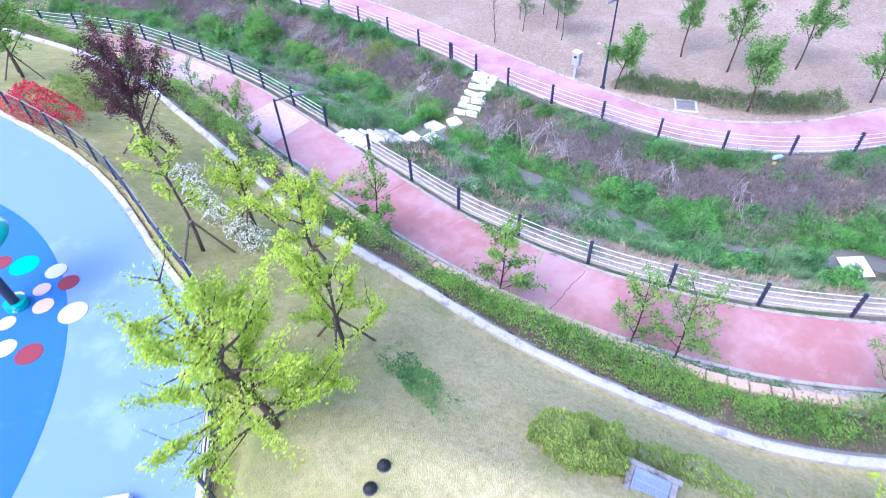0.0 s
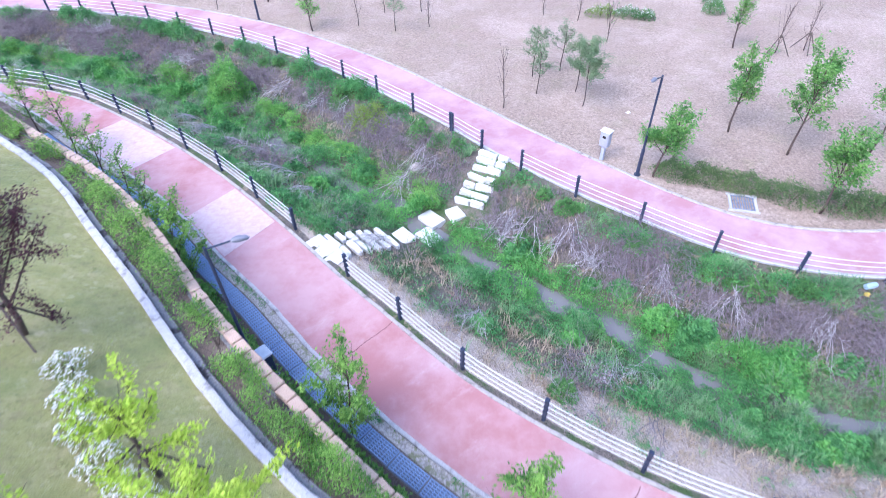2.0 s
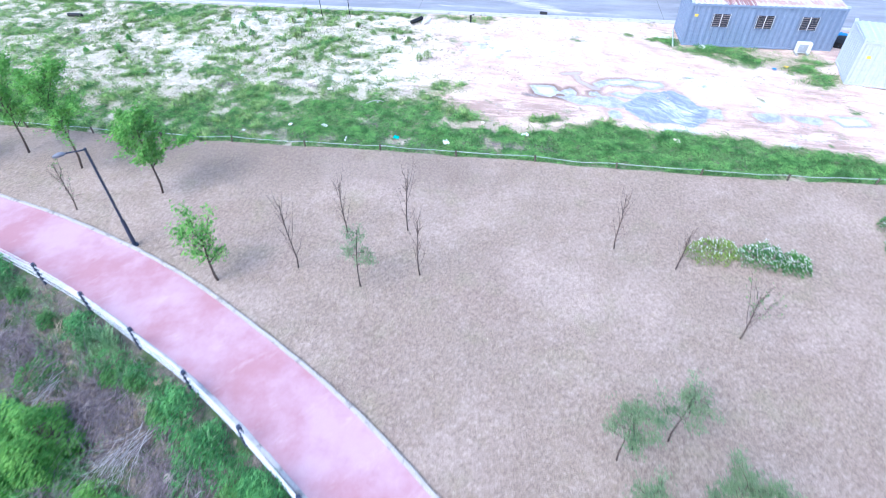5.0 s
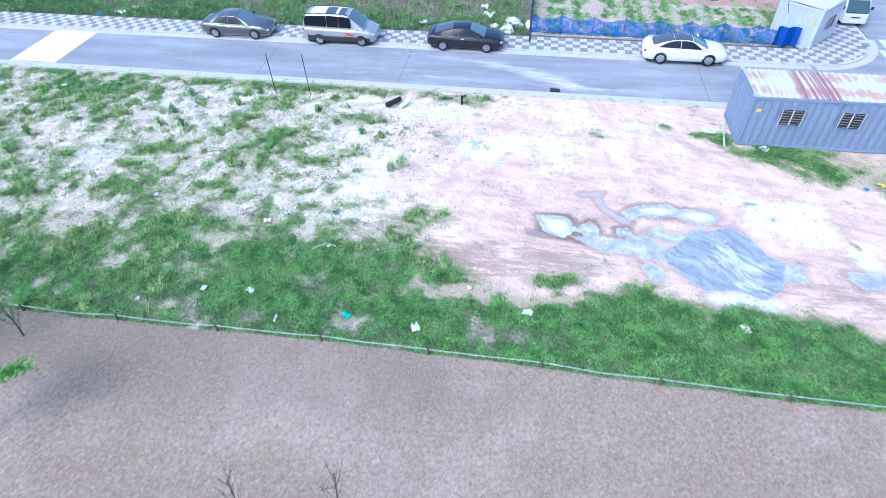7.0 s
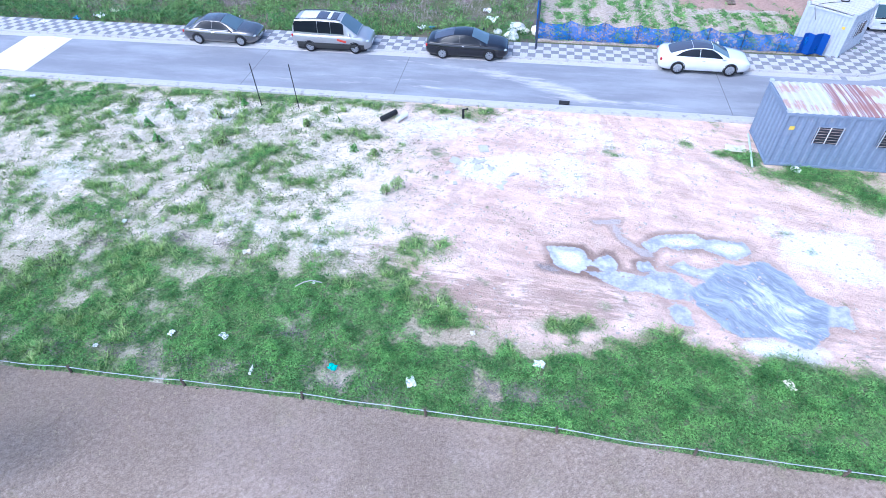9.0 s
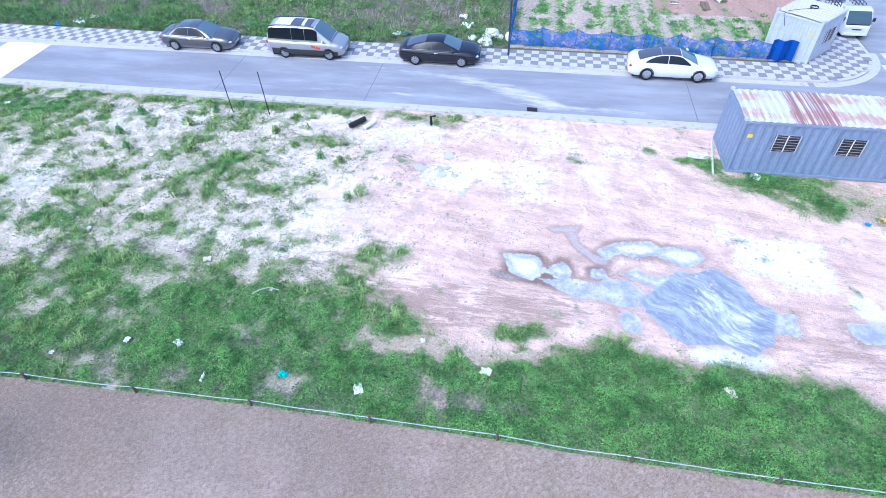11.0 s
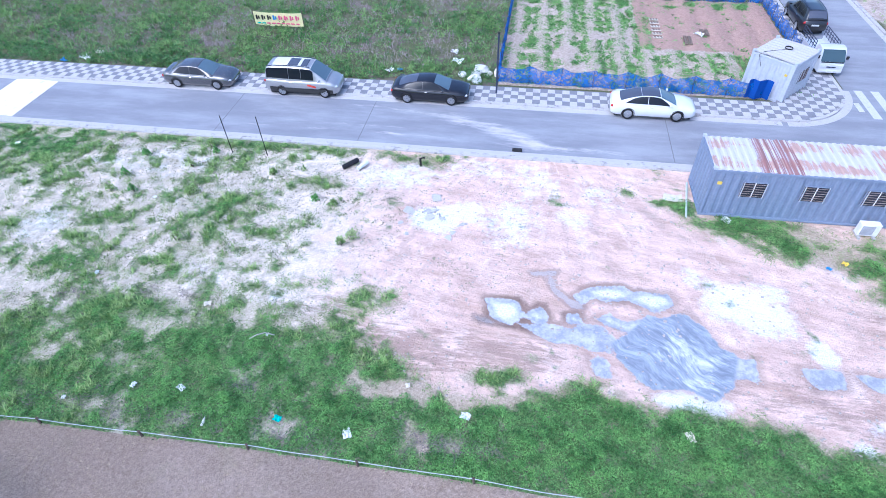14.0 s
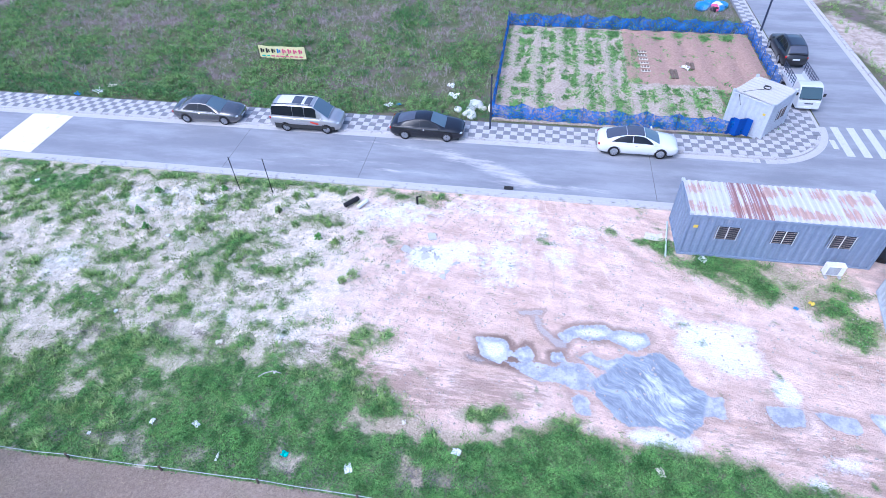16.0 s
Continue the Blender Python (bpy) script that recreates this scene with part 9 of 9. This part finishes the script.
    for wx in wheels:
        for s in (1, -1):
            o = float(np.interp(wx, xs, hw))
            w = new("wheel")
            w.parent = ob
            w.matrix_basis = pose(wx, s * (o - 0.085), wheel_r, 90, 0, 0) if s < 0 else pose(wx, s * (o - 0.085), wheel_r, -90, 0, 0)
            nn = 26
            a = np.linspace(0, 2 * np.pi, nn)
            ring = lambda r, z: np.column_stack([r * np.cos(a), r * np.sin(a), np.full(nn, z)])
            part_np("tyre", *sheet_of([ring(wheel_r * 0.7, 0.1), ring(wheel_r * 0.8, 0.112), ring(wheel_r * 0.97, 0.095), ring(wheel_r, 0.05), ring(wheel_r, -0.1)]), RUBBER, w, smooth=True)
            hub = Heap()
            part_np("rim_dish", *sheet_of([ring(0.01, 0.04), ring(wheel_r * 0.64, 0.045), ring(wheel_r * 0.7, 0.104)]), LAMP_GREY, w)
            for q in range(10):
                t = q * 2 * np.pi / 10
                d, e = np.array([math.cos(t), math.sin(t), 0]), np.array([-math.sin(t), math.cos(t), 0])
                r0, r1 = wheel_r * 0.1, wheel_r * 0.66
                c8 = np.array([d * r + e * ww * sgn + (0, 0, z) for r, ww in ((r0, 0.03), (r1, 0.036)) for sgn in (-1, 1) for z in (0.06, 0.098)])
                hub.add(c8, [(0, 1, 3, 2), (4, 6, 7, 5), (0, 4, 5, 1), (2, 3, 7, 6), (1, 5, 7, 3), (0, 2, 6, 4)])
            part_np("rim", *hub.arrays(), ALLOY, w)
            # black ring laid on the body side for the shade inside the wheel well
            arch = [np.column_stack([wx + r * np.cos(b_), np.full(15, s * (np.interp(wx, xs, hw) + 0.006)), wheel_r + r * np.sin(b_)]) for r in (wheel_r * 1.02, wheel_r * 1.13) for b_ in [np.linspace(-0.25, np.pi + 0.25, 15)]]
            part_np("wheel_well_shade", *sheet_of(arch if s > 0 else arch[::-1]), BLACK, ob)
    fx, rx = xs[-1], xs[0]
    fw, rw = float(np.interp(fx - 0.16, xs, hw)), float(np.interp(rx + 0.1, xs, hw))
    zt, zr = float(np.interp(fx - 0.2, xs, top)), float(np.interp(rx + 0.12, xs, top))
    for s in (1, -1):
        part("head_lamp", box((0.26, 0.3, 0.13), (fx - 0.2, s * (fw - 0.16), zt - 0.2), bevel=0.05, turn=-22 * s), LAMP_CLEAR, ob)
        part("tail_lamp", box((0.16, 0.3, 0.16), (rx + 0.1, s * (rw - 0.16), zr - 0.26), bevel=0.04, turn=18 * s), LAMP_RED, ob)
        part("mirror", box((0.1, 0.2, 0.13), (x_wb - 0.45, s * (float(np.interp(x_wb - 0.5, xs, hw)) + 0.06), float(np.interp(x_wb - 0.4, xs, top)) + 0.02), bevel=0.03), paint, ob)
        part("door_handle", box((0.18, 0.02, 0.03), ((x_rr + x_rf) / 2 + 0.1, s * (float(np.interp(0, xs, hw)) + 0.004), float(np.interp(0, xs, top)) - 0.14), bevel=0.006), CHROME, ob)
    part("grille", box((0.05, fw * 1.0, 0.12), (fx - 0.035, 0, zt - 0.25), bevel=0.02), BLACK, ob)
    part("number_plate", box((0.02, 0.5, 0.11), (fx + 0.002, 0, float(np.interp(fx - 0.1, xs, low)) + 0.12), bevel=0.004), PLATE, ob)
    part("number_plate", box((0.02, 0.5, 0.11), (rx - 0.002, 0, zr - 0.38), bevel=0.004), PLATE, ob)
    if stripe:
        for s in (1, -1):
            part("side_decal", box((0.55, 0.012, 0.13), (0.75, s * (float(np.interp(0.75, xs, hw)) + 0.004), 0.72), bevel=0.003, tilt=(0, 14)), stripe, ob, "red flash decal")
    return ob


SEDAN_BODY = ((-2.42, 0.36, 0.7, 0.66), (-2.36, 0.28, 0.92, 0.78), (-2.1, 0.22, 1.0, 0.86), (-1.5, 0.2, 1.0, 0.905), (-0.5, 0.2, 0.95, 0.915), (0.7, 0.2, 0.94, 0.915), (1.3, 0.2, 0.92, 0.905), (1.9, 0.2, 0.84, 0.87), (2.25, 0.22, 0.75, 0.78), (2.38, 0.28, 0.66, 0.66), (2.42, 0.34, 0.56, 0.56))
SEDAN_CABIN = ((-1.95, 0.98, 0.66), (-1.5, 1.22, 0.62), (-1.0, 1.42, 0.58), (-0.3, 1.46, 0.6), (0.2, 1.43, 0.6), (0.62, 1.26, 0.64), (1.25, 0.93, 0.72))
COUPE_CABIN = ((-2.1, 0.97, 0.62), (-1.4, 1.22, 0.58), (-0.75, 1.37, 0.55), (-0.15, 1.41, 0.57), (0.25, 1.37, 0.58), (0.65, 1.22, 0.62), (1.3, 0.92, 0.7))
VAN_BODY = ((-2.42, 0.4, 1.0, 0.7), (-2.36, 0.3, 1.12, 0.82), (-2.1, 0.25, 1.15, 0.88), (-1.0, 0.23, 1.12, 0.91), (0.6, 0.23, 1.1, 0.91), (1.5, 0.23, 1.08, 0.9), (2.1, 0.25, 0.95, 0.85), (2.35, 0.28, 0.8, 0.72), (2.42, 0.36, 0.66, 0.62))
VAN_CABIN = ((-2.32, 1.14, 0.74), (-2.27, 1.5, 0.7), (-2.12, 1.88, 0.66), (-0.5, 1.93, 0.68), (0.72, 1.88, 0.67), (1.08, 1.62, 0.69), (1.72, 1.1, 0.74))
SUV_BODY = ((-2.3, 0.42, 0.95, 0.72), (-2.25, 0.32, 1.08, 0.84), (-1.9, 0.28, 1.12, 0.9), (-0.5, 0.26, 1.08, 0.93), (0.9, 0.26, 1.06, 0.92), (1.8, 0.28, 0.98, 0.88), (2.2, 0.32, 0.85, 0.78), (2.33, 0.4, 0.7, 0.66))
SUV_CABIN = ((-2.22, 1.1, 0.72), (-2.1, 1.4, 0.68), (-1.8, 1.66, 0.63), (-0.5, 1.72, 0.64), (0.2, 1.67, 0.64), (0.6, 1.45, 0.66), (1.2, 1.06, 0.72))
on_kerb = lambda u, v: (*rd(u, v), 0.075)
car("sedan_grey", "parked grey four-door sedan with silver roof reflections", on_kerb(-12.6, 0.62), ROAD_TURN, car_paint("warm_grey_metallic", (0.2, 0.196, 0.196), 0.8, 0.24), 4.84, 1.83, SEDAN_BODY, SEDAN_CABIN, (-1.42, 1.38), windows=((0.14, 0.5), (0.508, 0.88)), roll=3.5)
car("van", "parked silver and white van with roof windows", on_kerb(-5.75, 0.42), ROAD_TURN, car_paint("silver_metallic", (0.5, 0.49, 0.49), 0.6), 4.84, 1.82, VAN_BODY, VAN_CABIN, (-1.3, 1.5), side_taper=0.0, windows=((0.03, 0.4), (0.405, 0.6), (0.605, 0.8)), roof=plain("cream_roof_paint", (0.72, 0.7, 0.64), 0.4), roof_label="cream painted roof", skirt=plain("dark_grey_cladding", (0.05, 0.05, 0.048), 0.5), roll=3.5, category="van", rails=True, sunroofs=((-0.75, -0.1, ROOF_GLASS), (0.1, 0.5, ROOF_GLASS)), stripe=plain("red_decal", (0.7, 0.08, 0.05), 0.4))
car("sedan_black", "parked black four-door coupe with chrome window line", on_kerb(2.0, 0.42), ROAD_TURN, car_paint("black_metallic", (0.01, 0.01, 0.014), 0.0, 0.2), 4.84, 1.83, SEDAN_BODY, COUPE_CABIN, (-1.4, 1.38), windows=((0.16, 0.5), (0.508, 0.88)), roll=3.5)
car("sedan_white", "parked white sedan with a black glass roof", on_kerb(14.55, 0.1), ROAD_TURN, car_paint("pearl_white", (0.78, 0.78, 0.77), 0.0), 4.84, 1.83, SEDAN_BODY, COUPE_CABIN, (-1.42, 1.36), roof=ROOF_GLASS, windows=((0.14, 0.5), (0.508, 0.88)), roll=1.5)
car("sport_utility", "parked black estate car with red tail lamps", (*rd(26.35, 13.9), 0.03), ROAD_TURN + 90, car_paint("black_paint", (0.02, 0.02, 0.022), 0.1), 4.6, 1.85, SUV_BODY, SUV_CABIN, (-1.35, 1.35), 0.36, windows=((0.1, 0.32), (0.34, 0.58), (0.6, 0.82)), rails=True)


TRUCK_GLASS = glass_dark("green_tinted_windscreen", (0.045, 0.08, 0.09), 0.9)


def truck():
    ob = thing("pickup_truck", "small white flatbed truck with a slatted load frame", "truck", "parked vehicles")
    ob.matrix_basis = pose(26.3, 70.6, 0.03, 0, 0, ROAD_TURN - 90) @ Matrix.Scale(0.83, 4)
    paint = car_paint("white_truck_paint", (0.62, 0.63, 0.64), 0.0, 0.4)
    # cab: rounded profile swept across its width
    prof = np.array([(0.75, 0.45), (0.75, 1.0), (0.8, 1.55), (0.95, 1.9), (1.3, 1.97), (1.75, 1.93), (2.0, 1.7), (2.35, 1.15), (2.45, 0.95), (2.48, 0.5), (2.4, 0.38)])
    rows = [np.column_stack([prof[:, 0] * s + (1 - s) * 1.55, np.full(len(prof), y), prof[:, 1] * s2 + (1 - s2) * 0.9]) for y, s, s2 in ((-0.84, 0.93, 0.96), (-0.8, 0.99, 1.0), (-0.4, 1.0, 1.0), (0.4, 1.0, 1.0), (0.8, 0.99, 1.0), (0.84, 0.93, 0.96))]
    v, f = sheet_of(rows)
    n = len(prof)
    part_np("cab", v, [f, np.arange(n)[::-1][None], (np.arange(n) + 5 * n)[None]], paint, ob)
    ws = [np.array([(1.86, y * 0.94, 1.83), (2.0, y * 0.97, 1.7), (2.37, y * 1.05, 1.13)]) + (0.025, 0, 0.016) for y in (-0.77, 0, 0.77)]
    part("wiper_panel", box((0.05, 1.5, 0.07), (2.385, 0, 1.06), bevel=0.015), BLACK, ob)
    part("grille", box((0.04, 0.62, 0.09), (2.475, 0, 0.74), bevel=0.015), NAVY, ob)
    part_np("windscreen", *sheet_of(ws), TRUCK_GLASS, ob)
    for s in (1, -1):
        q = [np.array([(1.15, s * 0.812, 1.15), (2.15, s * 0.812, 1.15)]), np.array([(1.2, s * 0.812, 1.7), (1.85, s * 0.812, 1.7)])]
        part_np("side_window", *sheet_of(q if s > 0 else q[::-1]), CAR_GLASS, ob)
        part("mirror", box((0.08, 0.2, 0.25), (2.15, s * 0.98, 1.25), bevel=0.03), BLACK, ob)
        part("head_lamp", box((0.08, 0.3, 0.2), (2.45, s * 0.6, 0.74), bevel=0.02), LAMP_CLEAR, ob)
    part("bumper", box((0.12, 1.62, 0.2), (2.46, 0, 0.36), bevel=0.03), paint, ob)
    part("number_plate", box((0.02, 0.5, 0.11), (2.53, 0, 0.4), bevel=0.003), PLATE, ob)
    part("load_bed", box((3.0, 1.66, 0.1), (-0.85, 0, 0.72), bevel=0.01), paint, ob)
    part("chassis", box((4.4, 0.7, 0.2), (0.0, 0, 0.42), bevel=0.01), BLACK, ob)
    for s in (1, -1):
        part("side_board", box((3.0, 0.04, 0.36), (-0.85, s * 0.82, 0.8), bevel=0.01), paint, ob)
        for k in range(7):
            part("frame_slat", box((0.04, 0.04, 0.75), (-2.3 + k * 0.48, s * 0.8, 1.15), bevel=0.005), NAVY, ob)
        for z in (1.45, 1.65, 1.86):
            part("frame_rail", box((2.95, 0.04, 0.05), (-0.85, s * 0.8, z), bevel=0.005), NAVY, ob)
        for x in (1.75, -1.3):
            a = np.linspace(0, 2 * np.pi, 22)
            ring = lambda r, y: np.column_stack([x + r * np.cos(a), np.full(22, y), 0.3 + r * np.sin(a)])
            rr = [ring(0.01, s * 0.82), ring(0.18, s * 0.82), ring(0.3, s * 0.81), ring(0.3, s * 0.6)]
            part_np("wheel", *sheet_of(rr if s > 0 else rr[::-1]), RUBBER, ob)


truck()


# ---------------------------------------------------------------- checkered pavement tiles, last
def pavement_tiles():
    pave = thing("pavement_tiles", "checkered light and dark grey pavement tiles", "pavement", kind="structure")
    p, rows = 0.43, 4
    bm = box((p - 0.012, p - 0.012, 0.05), bevel=0.006)
    light, dark = bpy.data.meshes.new("tile"), bpy.data.meshes.new("tile")
    bm.to_mesh(light), bm.to_mesh(dark)
    bm.free()
    light.materials.append(TILE_LIGHT), dark.materials.append(TILE_DARK)
    c = np.array([(sx * (p - 0.012) / 2, sy * (p - 0.012) / 2, sz) for sz in (0, 0.05) for sy in (-1, 1) for sx in (-1, 1)])
    fq = [(4, 5, 7, 6), (0, 1, 5, 4), (1, 3, 7, 5), (3, 2, 6, 7), (2, 0, 4, 6)]
    rest = {0: Heap(), 1: Heap()}
    ca, sa = U

    def far_tile(i, u, v):
        q = np.column_stack([c[:, 0] * ca - c[:, 1] * sa, c[:, 0] * sa + c[:, 1] * ca, c[:, 2] + 0.098])
        rest[i].add(q + (*rd(u, v), 0), fq)
    for k in range(-150, 51):
        for j in range(rows):
            u, v = k * p, 0.41 + j * p
            i = (k + j) % 2
            if -24 <= k <= 50:
                ob = new("tile", (light, dark)[i])
                ob.parent = pave
                ob.matrix_basis = pose(*rd(u, v), 0.098 + RNG.normal(0, 0.002), RNG.normal(0, 0.4), RNG.normal(0, 0.4), ROAD_TURN)
            else:
                far_tile(i, u, v)
    for k in range(48, 60):
        for j in range(0, 60):
            u, v = k * p, 0.41 + j * p
            inside = math.hypot(u - 21.8, min(v - 4.0, 0)) < 3.75 if v < 4.0 else u < 25.45
            if (k > 50 or j >= rows) and inside and u > 21.5 and (v < 7.5 or u > 24.7):
                far_tile((k + j) % 2, u, v)
    for i, m in ((0, TILE_LIGHT), (1, TILE_DARK)):
        ob = part_np("tile_field", *rest[i].arrays(), m, pave)
        tagged(ob, kind="stuff")


pavement_tiles()
